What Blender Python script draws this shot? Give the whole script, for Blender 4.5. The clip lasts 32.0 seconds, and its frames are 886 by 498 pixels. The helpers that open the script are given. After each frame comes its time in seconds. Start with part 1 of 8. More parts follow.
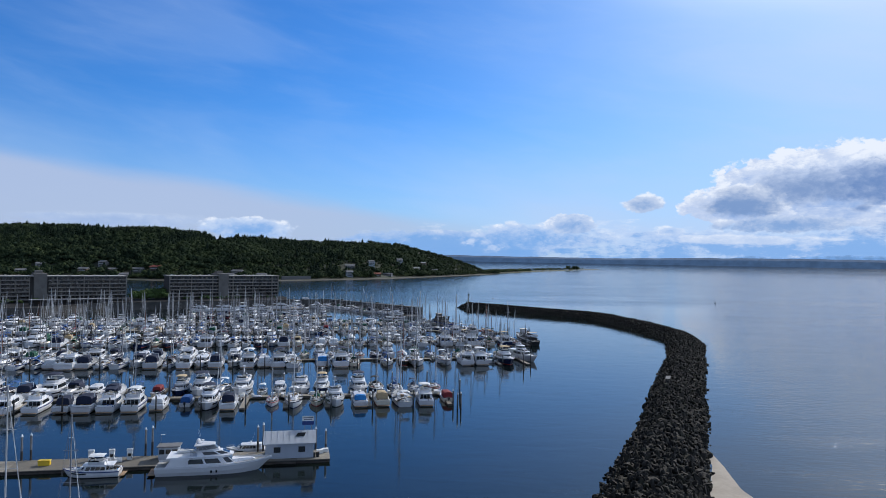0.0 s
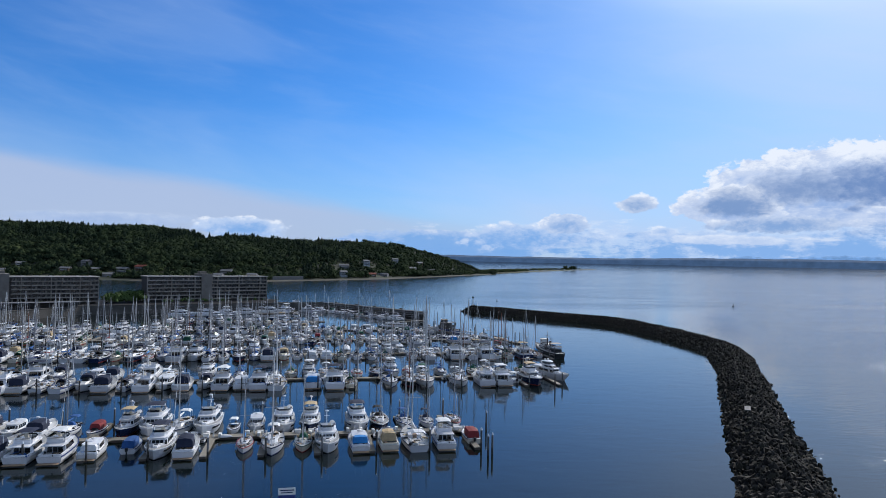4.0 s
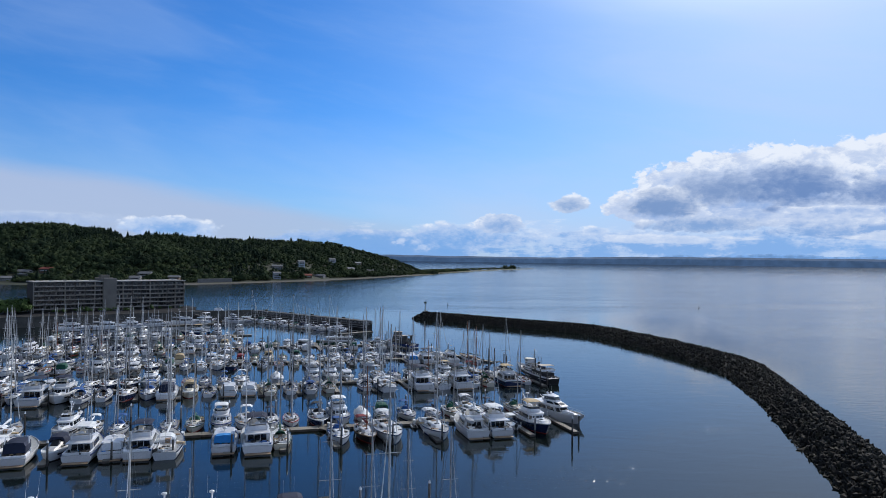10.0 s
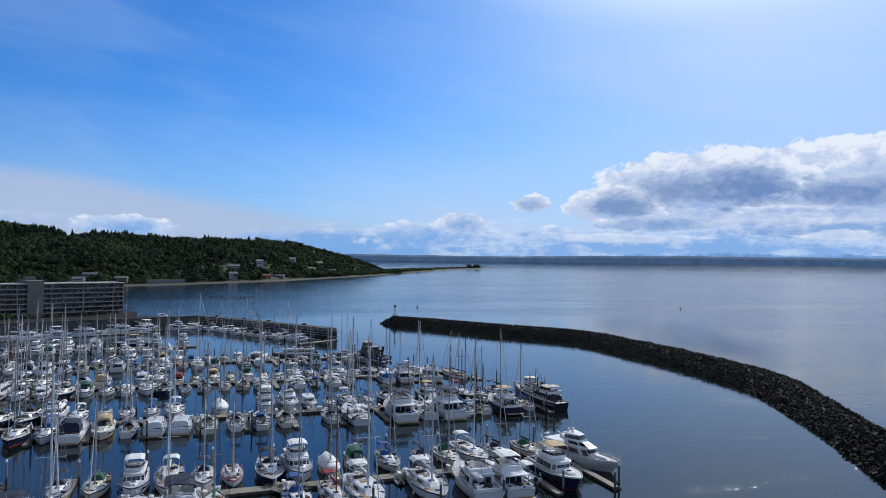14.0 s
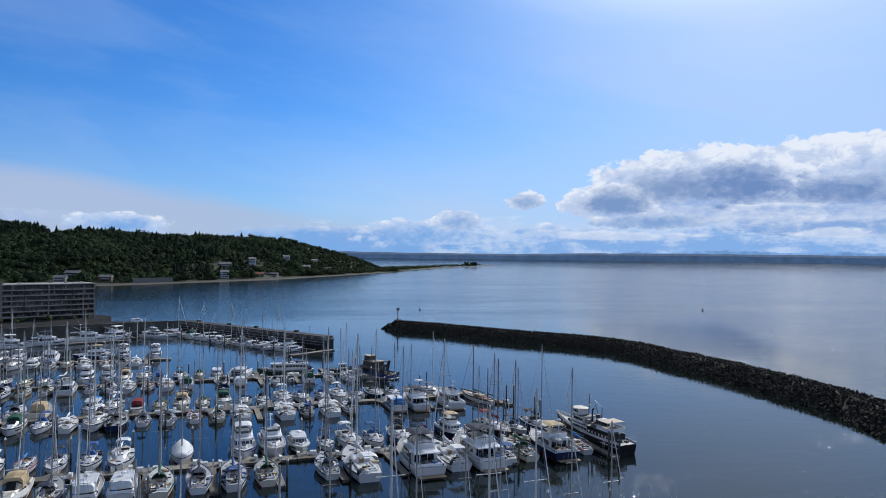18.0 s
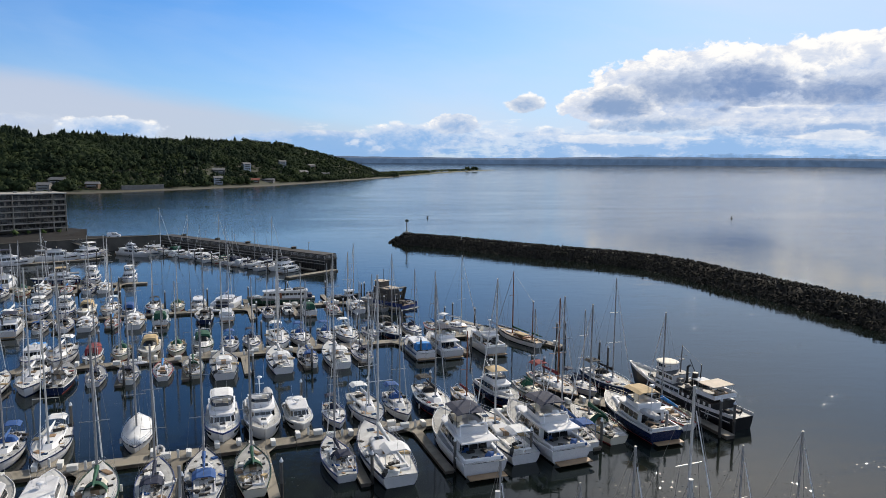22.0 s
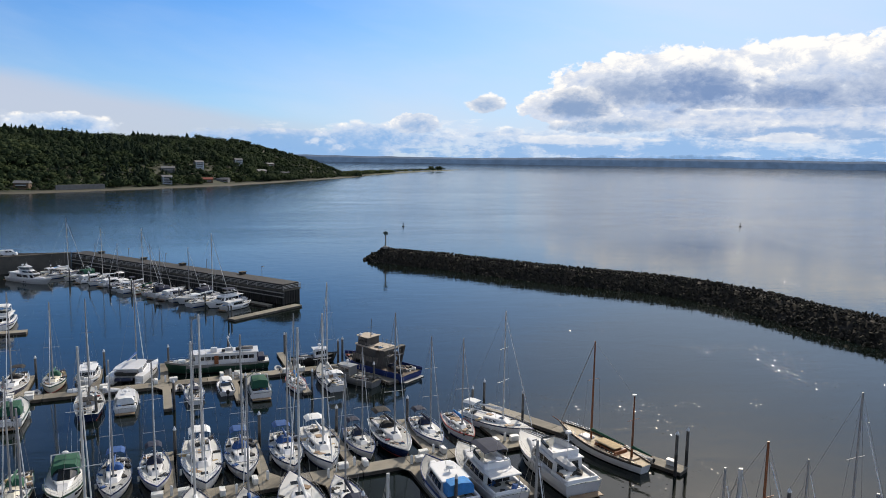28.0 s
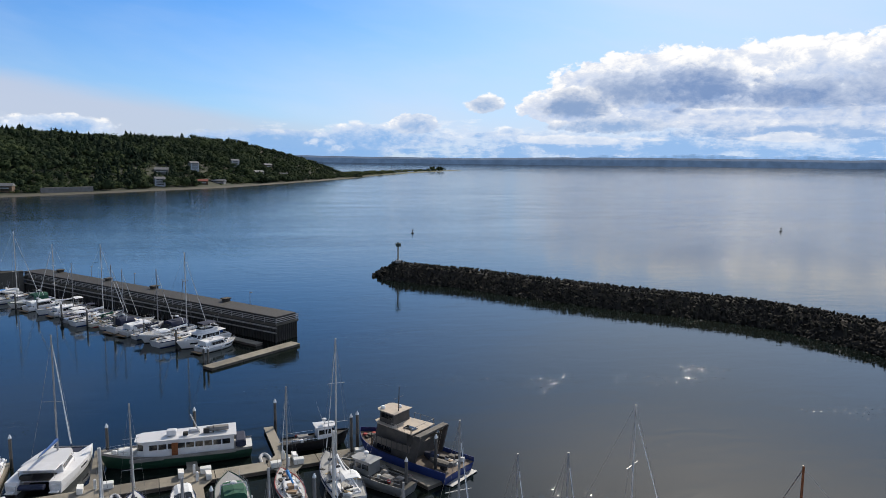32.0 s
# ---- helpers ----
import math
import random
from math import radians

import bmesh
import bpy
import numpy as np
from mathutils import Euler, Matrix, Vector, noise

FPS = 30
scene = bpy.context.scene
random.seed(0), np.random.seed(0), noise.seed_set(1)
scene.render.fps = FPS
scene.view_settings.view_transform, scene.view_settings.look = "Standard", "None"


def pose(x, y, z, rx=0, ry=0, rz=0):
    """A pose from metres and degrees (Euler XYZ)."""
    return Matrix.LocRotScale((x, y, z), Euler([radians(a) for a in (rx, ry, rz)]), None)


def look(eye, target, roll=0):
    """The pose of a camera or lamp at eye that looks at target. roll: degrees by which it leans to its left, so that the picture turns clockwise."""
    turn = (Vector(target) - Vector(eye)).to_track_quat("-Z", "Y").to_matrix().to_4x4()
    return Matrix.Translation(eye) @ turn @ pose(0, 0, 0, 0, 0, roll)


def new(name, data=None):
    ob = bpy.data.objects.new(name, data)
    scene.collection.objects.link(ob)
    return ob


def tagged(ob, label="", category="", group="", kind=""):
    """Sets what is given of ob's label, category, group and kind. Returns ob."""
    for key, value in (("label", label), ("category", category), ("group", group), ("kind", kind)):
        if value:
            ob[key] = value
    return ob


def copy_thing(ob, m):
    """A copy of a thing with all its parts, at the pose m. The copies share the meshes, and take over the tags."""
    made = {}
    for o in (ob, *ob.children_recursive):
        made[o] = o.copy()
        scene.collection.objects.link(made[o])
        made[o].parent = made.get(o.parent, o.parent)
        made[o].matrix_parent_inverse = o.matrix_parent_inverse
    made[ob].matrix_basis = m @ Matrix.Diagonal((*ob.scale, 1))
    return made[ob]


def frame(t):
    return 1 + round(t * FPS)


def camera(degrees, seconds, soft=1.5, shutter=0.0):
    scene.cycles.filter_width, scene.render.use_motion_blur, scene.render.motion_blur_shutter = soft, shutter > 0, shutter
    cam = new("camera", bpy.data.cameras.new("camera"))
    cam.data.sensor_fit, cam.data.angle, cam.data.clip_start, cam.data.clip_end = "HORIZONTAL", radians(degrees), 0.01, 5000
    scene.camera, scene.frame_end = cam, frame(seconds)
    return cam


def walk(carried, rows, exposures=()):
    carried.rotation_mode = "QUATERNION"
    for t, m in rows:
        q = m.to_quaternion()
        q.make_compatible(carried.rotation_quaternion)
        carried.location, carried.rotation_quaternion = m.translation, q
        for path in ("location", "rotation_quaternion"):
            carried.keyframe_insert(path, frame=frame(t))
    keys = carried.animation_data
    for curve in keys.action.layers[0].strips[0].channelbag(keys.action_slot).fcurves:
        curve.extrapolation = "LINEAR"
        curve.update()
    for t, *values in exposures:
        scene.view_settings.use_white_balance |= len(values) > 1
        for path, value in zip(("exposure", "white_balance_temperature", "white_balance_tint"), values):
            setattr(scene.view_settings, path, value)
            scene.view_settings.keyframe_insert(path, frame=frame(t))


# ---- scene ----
cam = camera(65.8, 32.0, soft=0.8)
PATH = [
    (0, (2.996, -1.203, 37.43), (3.038, 0.796, 37.46), 1.0),
    (1, (1.706, 8.582, 37.401), (1.752, 10.582, 37.43), 1.0),
    (2, (0.301, 18.753, 37.389), (0.351, 20.752, 37.418), 1.1),
    (3, (-1.091, 29.318, 37.198), (-1.035, 31.317, 37.228), 1.1),
    (3.5, (-1.694, 34.623, 37.142), (-1.636, 36.621, 37.172), 1.1),
    (5.5, (-4.193, 55.799, 37.761), (-4.126, 57.797, 37.789), 1.1),
    (6, (-4.717, 60.746, 37.671), (-4.646, 62.744, 37.7), 1.1),
    (6.5, (-5.175, 65.512, 37.555), (-5.096, 67.51, 37.584), 1.0),
    (7, (-5.643, 70.39, 37.447), (-5.537, 72.387, 37.477), 1.0),
    (7.5, (-6.079, 75.227, 37.345), (-5.946, 77.222, 37.376), 0.9),
    (8, (-6.549, 80.261, 37.27), (-6.389, 82.255, 37.302), 0.8),
    (8.5, (-6.921, 85.379, 37.226), (-6.736, 87.37, 37.258), 0.8),
    (9, (-7.256, 90.271, 37.231), (-7.05, 92.26, 37.263), 0.8),
    (9.5, (-7.581, 95.193, 37.254), (-7.354, 97.18, 37.286), 0.8),
    (10, (-7.769, 100.143, 37.179), (-7.524, 102.128, 37.211), 0.8),
    (11, (-8.053, 109.542, 37.144), (-7.773, 111.522, 37.177), 0.7),
    (12, (-8.517, 119.186, 37.213), (-8.21, 121.163, 37.245), 0.9),
    (13, (-8.674, 128.848, 37.181), (-8.34, 130.819, 37.212), 0.9),
    (14, (-8.506, 138.87, 37.105), (-8.151, 140.838, 37.136), 0.7),
    (14.5, (-8.559, 143.692, 37.039), (-8.198, 145.659, 37.071), 0.7),
    (16.5, (-7.982, 163.777, 37.182), (-7.617, 165.743, 37.213), 0.6),
    (17, (-8.097, 168.898, 37.249), (-7.731, 170.864, 37.279), 0.6),
    (17.5, (-8.102, 173.833, 37.245), (-7.734, 175.798, 37.276), 0.6),
    (18, (-8.176, 178.708, 37.247), (-7.807, 180.674, 37.271), 0.7),
    (18.5, (-8.196, 183.496, 37.297), (-7.825, 185.462, 37.277), 0.7),
    (19, (-8.162, 188.355, 37.297), (-7.791, 190.319, 37.226), 0.6),
    (19.5, (-8.126, 193.24, 37.275), (-7.756, 195.202, 37.157), 0.5),
    (20, (-8.005, 198.028, 37.241), (-7.634, 199.987, 37.081), 0.4),
    (20.5, (-8.035, 202.73, 37.24), (-7.665, 204.685, 37.039), 0.4),
    (21, (-8.134, 207.662, 37.26), (-7.763, 209.612, 37.02), 0.5),
    (21.5, (-8.099, 212.713, 37.245), (-7.728, 214.662, 36.992), 0.5),
    (22, (-8.157, 217.562, 37.334), (-7.784, 219.51, 37.081), 0.5),
    (23, (-8.08, 227.643, 37.288), (-7.705, 229.591, 37.034), 0.6),
    (24, (-8.123, 237.287, 37.287), (-7.744, 239.234, 37.032), 0.7),
    (24.5, (-8.027, 242.118, 37.222), (-7.645, 244.064, 36.968), 0.7),
    (25, (-7.945, 246.956, 37.162), (-7.555, 248.901, 36.909), 0.7),
    (25.5, (-7.876, 251.799, 37.165), (-7.471, 253.741, 36.911), 0.7),
    (27.5, (-7.141, 271.374, 37.124), (-6.66, 273.298, 36.871), 0.8),
    (28, (-6.959, 276.122, 37.189), (-6.475, 278.045, 36.936), 0.9),
    (29, (-6.485, 285.702, 36.955), (-6.001, 287.626, 36.702), 0.8),
    (30, (-5.969, 295.498, 36.596), (-5.484, 297.422, 36.345), 0.7),
    (31, (-5.555, 304.992, 36.583), (-5.069, 306.916, 36.331), 0.7),
    (32, (-4.993, 314.297, 36.746), (-4.507, 316.221, 36.494), 0.7),
]
walk(cam, [(t, look(eye, target, roll)) for t, eye, target, roll in PATH], exposures=((0, 0.04, 6250, 10), (10.0, 0.0, 6250, 10), (18.0, -0.03, 6250, 10), (20.0, 0.1, 6500, 10), (22.0, 0.23, 7350, 10), (29.0, 0.24, 7450, 10), (32, 0.24, 7200, 10)))

# ---- world, sun, exposure ----
SUN_AZ, SUN_EL = 37.0, 34.0
world = bpy.data.worlds.new("world")
scene.world = world
world.use_nodes = True
WT = world.node_tree
WT.nodes.clear()


class Nodes:
    """Short hand for building node trees."""

    def __init__(self, tree):
        self.tree = tree

    def add(self, kind):
        return self.tree.nodes.new(kind)

    def put(self, socket, value):
        if isinstance(value, bpy.types.NodeSocket):
            self.tree.links.new(value, socket)
        else:
            socket.default_value = value

    def math(self, op, a, b=0.0, c=0.0, clamp=False):
        n = self.add("ShaderNodeMath")
        n.operation, n.use_clamp = op, clamp
        for i, v in enumerate((a, b, c)):
            self.put(n.inputs[i], v)
        return n.outputs[0]

    def ramp(self, v, lo, hi, a=0.0, b=1.0):
        n = self.add("ShaderNodeMapRange")
        n.interpolation_type = "SMOOTHSTEP"
        for i, x in enumerate((v, lo, hi, a, b)):
            self.put(n.inputs[i], x)
        return n.outputs[0]

    def noise(self, vec, scale, detail=4.0, rough=0.55, distort=0.0):
        n = self.add("ShaderNodeTexNoise")
        self.put(n.inputs["Vector"], vec)
        n.inputs["Scale"].default_value, n.inputs["Detail"].default_value = scale, detail
        n.inputs["Roughness"].default_value, n.inputs["Distortion"].default_value = rough, distort
        return n.outputs["Fac"]

    def mix(self, fac, a, b, blend="MIX"):
        n = self.add("ShaderNodeMix")
        n.data_type, n.blend_type = "RGBA", blend
        self.put(n.inputs[0], fac)
        self.put(n.inputs[6], a)
        self.put(n.inputs[7], b)
        return n.outputs[2]

    def xyz(self, x, y, z=0.0):
        n = self.add("ShaderNodeCombineXYZ")
        for i, v in enumerate((x, y, z)):
            self.put(n.inputs[i], v)
        return n.outputs[0]


def build_sky():
    k = Nodes(WT)
    sky = k.add("ShaderNodeTexSky")
    sky.sky_type, sky.sun_disc = "NISHITA", False
    sky.sun_elevation, sky.sun_rotation = radians(SUN_EL), radians(SUN_AZ)
    sky.altitude, sky.air_density, sky.dust_density, sky.ozone_density = 40.0, 1.0, 0.6, 2.4
    way = k.add("ShaderNodeTexCoord").outputs["Generated"]
    sep = k.add("ShaderNodeSeparateXYZ")
    k.put(sep.inputs[0], way)
    az = k.math("MULTIPLY", k.math("ARCTAN2", sep.outputs[0], sep.outputs[1]), 57.2958)
    el = k.math("MULTIPLY", k.math("ARCSINE", sep.outputs[2]), 57.2958)

    def centred(v, gain):
        return k.math("MULTIPLY", k.math("SUBTRACT", v, 0.5), gain)

    # clear air, with long thin streaks of high cloud sinking to the east
    # above the view the western sky is darkened, to darken water and ambient light
    tint = k.mix(k.math("MULTIPLY", k.ramp(el, 21.0, 25.0), k.ramp(az, 4.0, 28.0, 1.0, 0.1)), (0.25, 0.62, 1.12, 1), (0.11, 0.1, 0.085, 1))
    base = k.mix(1.0, sky.outputs[0], tint, "MULTIPLY")
    slant = k.xyz(k.math("MULTIPLY", az, 0.35), k.math("ADD", k.math("MULTIPLY", el, 1.5), k.math("MULTIPLY", az, 0.2)), 3.0)
    streak = k.ramp(k.noise(slant, 0.12, 5.0, 0.5, 0.6), 0.38, 0.75)
    wisp = k.ramp(k.noise(slant, 0.45, 5.0, 0.6, 0.4), 0.4, 0.75)
    low = k.math("MULTIPLY", k.ramp(el, 1.0, 13.0, 1.0, 0.0), k.ramp(az, -8.0, 12.0, 1.0, 1.7))
    near = k.math("MULTIPLY", k.ramp(az, -8.0, 38.0), k.ramp(el, 3.0, 14.0, 0.45, 1.0))
    veil = k.math("ADD", k.math("MULTIPLY", streak, 0.16), k.math("ADD", k.math("MULTIPLY", low, 0.4), k.math("ADD", k.math("MULTIPLY", near, 0.62), k.math("MULTIPLY", wisp, 0.05))), clamp=True)
    base = k.mix(veil, base, (4.7, 6.0, 8.3, 1))
    # sheet of grey-white cloud low in the west, its upper edge sinking to the north
    edge = k.math("ADD", k.math("ADD", el, k.math("MULTIPLY", az, 0.115)), centred(k.noise(slant, 0.3, 4.0, 0.5), 1.6))
    sheet = k.math("MULTIPLY", k.ramp(edge, 2.5, 4.3, 1.0, 0.0), k.ramp(az, -12.0, 24.0, 0.82, 0.0))
    base = k.mix(sheet, base, (4.3, 5.0, 6.7, 1))
    # bright thin cloud round the sun
    dot = k.add("ShaderNodeVectorMath")
    dot.operation = "DOT_PRODUCT"
    k.put(dot.inputs[0], way)
    sa_, se_ = radians(SUN_AZ), radians(SUN_EL)
    dot.inputs[1].default_value = (math.sin(sa_) * math.cos(se_), math.cos(sa_) * math.cos(se_), math.sin(se_))
    glow = k.math("POWER", k.math("MAXIMUM", dot.outputs["Value"], 0.0), 34.0)
    base = k.mix(k.math("MULTIPLY", glow, 0.85), base, (9.0, 9.2, 9.8, 1))
    # wider glow added above the view, to brighten the water that mirrors it
    aura = k.math("MULTIPLY", k.math("POWER", k.math("MAXIMUM", dot.outputs["Value"], 0.0), 6.0), k.math("MULTIPLY", k.ramp(el, 17.5, 26.0), k.ramp(az, 8.0, 32.0)))
    base = k.mix(k.math("MULTIPLY", aura, 0.85), base, (12.5, 13.0, 14.5, 1))
    # cumulus: heaps lit from above and behind, painted from the far ones to the near ones
    vec = k.xyz(az, k.math("MULTIPLY", el, 1.5))
    fine = k.noise(vec, 1.5, 6.0, 0.6, 0.15)
    vor = k.add("ShaderNodeTexVoronoi")
    vor.feature, vor.inputs["Scale"].default_value, vor.inputs["Detail"].default_value, vor.inputs["Roughness"].default_value = "F1", 0.62, 2.5, 0.55
    k.put(vor.inputs["Vector"], k.xyz(k.math("ADD", az, centred(fine, 1.2)), k.math("ADD", k.math("MULTIPLY", el, 1.5), centred(fine, 1.0))))
    billow = k.math("MULTIPLY", k.math("SUBTRACT", 0.42, vor.outputs["Distance"]), 0.85)
    rough = k.math("ADD", k.math("ADD", centred(k.noise(vec, 0.34, 6.0, 0.6, 0.3), 1.7), billow), centred(fine, 0.35))
    flat = k.math("ADD", centred(k.noise(k.xyz(az, k.math("MULTIPLY", el, 4.2), 7.0), 0.26, 7.0, 0.66, 0.3), 2.6), centred(fine, 0.5))
    relief = k.math("ADD", k.math("ADD", centred(k.noise(k.xyz(az, k.math("MULTIPLY", el, 1.8), 11.0), 0.5, 8.0, 0.66, 0.5), 2.3), k.math("MULTIPLY", billow, -1.1)), centred(fine, 0.9))
    WHITE, HAZE, BLUE, SLATE_ = (7.8, 8.2, 8.95, 1), (2.9, 4.2, 6.9, 1), (1.9, 3.8, 7.2, 1), (1.45, 2.45, 4.8, 1)
    PALE = (5.4, 6.3, 8.0, 1)
    full = base
    # azimuth, elevation, half width, height above and below, raggedness, streaky, lit tone, shaded tone, how soon shaded, opacity, softness
    for a0, e0, ra, up, dn, amp, st, lit, dark, gain, op, soft in (
            (30, 1.6, 34, 1.5, 2.6, 1.1, 1, WHITE, BLUE, 0.35, 0.85, 0.7),
            (2, 1.4, 11, 1.15, 2.2, 0.7, 1, PALE, BLUE, 0.7, 0.9, 0.3),
            (-24, 2.6, 7, 0.6, 0.6, 0.6, 1, PALE, HAZE, 0.2, 0.55, 0.5),
            (-14.8, 2.4, 4.2, 0.9, 1.3, 0.35, 0, WHITE, BLUE, 0.45, 0.9, 0.2),
            (8.4, 1.8, 6.0, 1.6, 1.2, 0.4, 0, WHITE, BLUE, 0.75, 0.95, 0.22),
            (43, 4.6, 18.5, 4.85, 2.2, 0.18, 0, WHITE, HAZE, 0.3, 1.0, 0.07),
            (31, 4.4, 10.2, 4.8, 1.4, 0.2, 0, WHITE, HAZE, 0.35, 1.0, 0.07),
            (24.3, 4.0, 4.6, 2.4, 1.1, 0.34, 0, WHITE, HAZE, 0.4, 1.0, 0.1),
            (47, 5.3, 10, 2.6, 1.9, 0.5, 0, PALE, SLATE_, 0.5, 0.85, 0.5),
            (40, 5.0, 6.0, 2.1, 1.2, 0.5, 0, PALE, SLATE_, 0.65, 0.9, 0.5),
            (33.4, 5.8, 6.6, 2.4, 2.1, 0.45, 0, PALE, SLATE_, 0.9, 0.95, 0.4),
            (28.9, 5.7, 4.2, 2.0, 1.7, 0.45, 0, PALE, (2.0, 3.0, 5.2, 1), 0.8, 0.92, 0.4),
            (25.0, 4.6, 4.0, 1.7, 1.4, 0.4, 0, WHITE, (1.9, 3.0, 5.3, 1), 0.9, 0.95, 0.35),
            (37.5, 4.0, 8.5, 0.5, 0.4, 1.0, 1, WHITE, HAZE, 0.1, 0.8, 0.6),
            (27.5, 3.0, 7.2, 1.0, 0.7, 0.6, 0, WHITE, (2.0, 3.4, 6.1, 1), 0.75, 0.9, 0.3),
            (32.6, 4.15, 1.3, 0.6, 0.45, 0.6, 0, PALE, SLATE_, 0.5, 0.8, 0.5),
            (41, 2.6, 9, 0.8, 0.9, 0.7, 1, WHITE, (2.2, 3.7, 6.6, 1), 0.75, 0.85, 0.4),
            (25.5, 1.9, 6.0, 0.45, 0.45, 1.2, 1, WHITE, PALE, -0.1, 0.75, 0.6),
            (40.5, 2.0, 3.0, 0.45, 0.4, 1.2, 1, WHITE, PALE, -0.1, 0.75, 0.6),
            (19.6, 2.6, 1.7, 0.6, 0.5, 0.6, 0, WHITE, BLUE, 0.2, 0.8, 0.35),
            (17.4, 4.7, 2.0, 1.05, 0.75, 0.4, 0, WHITE, (2.2, 3.5, 6.0, 1), 0.25, 0.95, 0.22),
            (11.9, 2.9, 2.5, 1.35, 0.8, 0.4, 0, WHITE, (2.0, 3.6, 6.6, 1), 0.5, 0.95, 0.14)):
        u = k.math("DIVIDE", k.math("SUBTRACT", az, a0), ra)
        h = k.math("SUBTRACT", el, e0)
        v = k.math("MAXIMUM", k.math("DIVIDE", h, up), k.math("DIVIDE", h, -dn))
        r = k.math("SQRT", k.math("ADD", k.math("MULTIPLY", u, u), k.math("MULTIPLY", v, v)))
        d = k.math("ADD", k.math("SUBTRACT", 1.08, r), k.math("MULTIPLY", flat if st else rough, amp))
        body = k.math("ADD", k.math("SUBTRACT", k.math("MULTIPLY", d, 0.9), k.math("MULTIPLY", k.math("DIVIDE", h, up), 0.45)), k.math("MULTIPLY", relief, 0.75))
        half = tuple((p * 0.55 + q * 0.45) for p, q in zip(lit, dark))
        lo = 0.3 - gain * 0.7
        tone = k.mix(k.ramp(body, lo + 0.3, lo + 1.5), k.mix(k.ramp(body, lo + 0.0, lo + 0.5), lit, half), dark)
        full = k.mix(k.math("MULTIPLY", k.ramp(d, 0.0, soft), op), full, tone)
    bg = k.add("ShaderNodeBackground")
    k.put(bg.inputs[0], full)
    bg.inputs[1].default_value = 0.105
    out = k.add("ShaderNodeOutputWorld")
    k.put(out.inputs[0], bg.outputs[0])


build_sky()
sun = new("sun", bpy.data.lights.new("sun", "SUN"))
sun.data.energy, sun.data.angle, sun.data.color = 3.5, radians(0.6), (1.0, 0.94, 0.85)
sa, se = radians(SUN_AZ), radians(SUN_EL)
sun.matrix_world = look(Vector((math.sin(sa) * math.cos(se), math.cos(sa) * math.cos(se), math.sin(se))) * 500, (0, 0, 0))

# ---- materials ----
MATS = {}


def mat(name, color, rough=0.6, metal=0.0, scale=1.5, vary=0.25, bump=0.0, bump_scale=None, random=0.0, spec=0.5, coat=0.0, fine=14.0):
    """Painted or natural surface with variation at two scales, in metres."""
    if name in MATS:
        return MATS[name]
    m = bpy.data.materials.new(name)
    m.use_nodes = True
    k = Nodes(m.node_tree)
    b = m.node_tree.nodes["Principled BSDF"]
    pos = k.add("ShaderNodeTexCoord").outputs["Object"]
    big, small = k.noise(pos, scale, 4.0, 0.6), k.noise(pos, scale * fine, 3.0, 0.6)
    f = k.math("ADD", k.math("MULTIPLY", big, 0.65), k.math("MULTIPLY", small, 0.35))
    if random:
        info = k.add("ShaderNodeObjectInfo").outputs["Random"]
        f = k.math("ADD", f, k.math("MULTIPLY", k.math("SUBTRACT", info, 0.5), random))
    f = k.ramp(f, 0.3, 0.7)
    dark = tuple(c * (1 - vary) for c in color) + (1,)
    light = tuple(min(1, c * (1 + vary * 0.55)) for c in color) + (1,)
    k.put(b.inputs["Base Color"], k.mix(f, dark, light))
    k.put(b.inputs["Roughness"], k.ramp(small, 0.2, 0.8, max(0.03, rough - 0.1), min(1, rough + 0.1)))
    b.inputs["Metallic"].default_value = metal
    b.inputs["Specular IOR Level"].default_value = spec
    b.inputs["Coat Weight"].default_value = coat
    if bump:
        n = k.add("ShaderNodeBump")
        n.inputs["Strength"].default_value, n.inputs["Distance"].default_value = 1.0, bump
        k.put(n.inputs["Height"], k.noise(pos, bump_scale or scale * fine, 4.0, 0.6))
        k.put(b.inputs["Normal"], n.outputs[0])
    MATS[name] = m
    return m


def stuff_mat(name, colors, rough=0.8, bump=0.0, bump_scale=4.0, scale=0.5):
    """A surface whose pieces differ: colour by island."""
    if name in MATS:
        return MATS[name]
    m = bpy.data.materials.new(name)
    m.use_nodes = True
    k = Nodes(m.node_tree)
    b = m.node_tree.nodes["Principled BSDF"]
    isl = k.add("ShaderNodeNewGeometry").outputs["Random Per Island"]
    r = k.add("ShaderNodeValToRGB")
    r.color_ramp.elements[0].position, r.color_ramp.elements[1].position = 0.0, 1.0
    while len(r.color_ramp.elements) < len(colors):
        r.color_ramp.elements.new(0.5)
    for i, c in enumerate(colors):
        r.color_ramp.elements[i].position = i / (len(colors) - 1)
        r.color_ramp.elements[i].color = (*c, 1)
    k.put(r.inputs[0], isl)
    pos = k.add("ShaderNodeTexCoord").outputs["Object"]
    n = k.noise(pos, scale, 5.0, 0.65)
    k.put(b.inputs["Base Color"], k.mix(k.ramp(n, 0.3, 0.7), k.mix(1.0, r.outputs[0], (0.6, 0.6, 0.6, 1), "MULTIPLY"), r.outputs[0]))
    b.inputs["Roughness"].default_value = rough
    b.inputs["Specular IOR Level"].default_value = 0.25
    if bump:
        q = k.add("ShaderNodeBump")
        q.inputs["Distance"].default_value = bump
        k.put(q.inputs["Height"], k.noise(pos, bump_scale, 4.0, 0.6))
        k.put(b.inputs["Normal"], q.outputs[0])
    MATS[name] = m
    return m


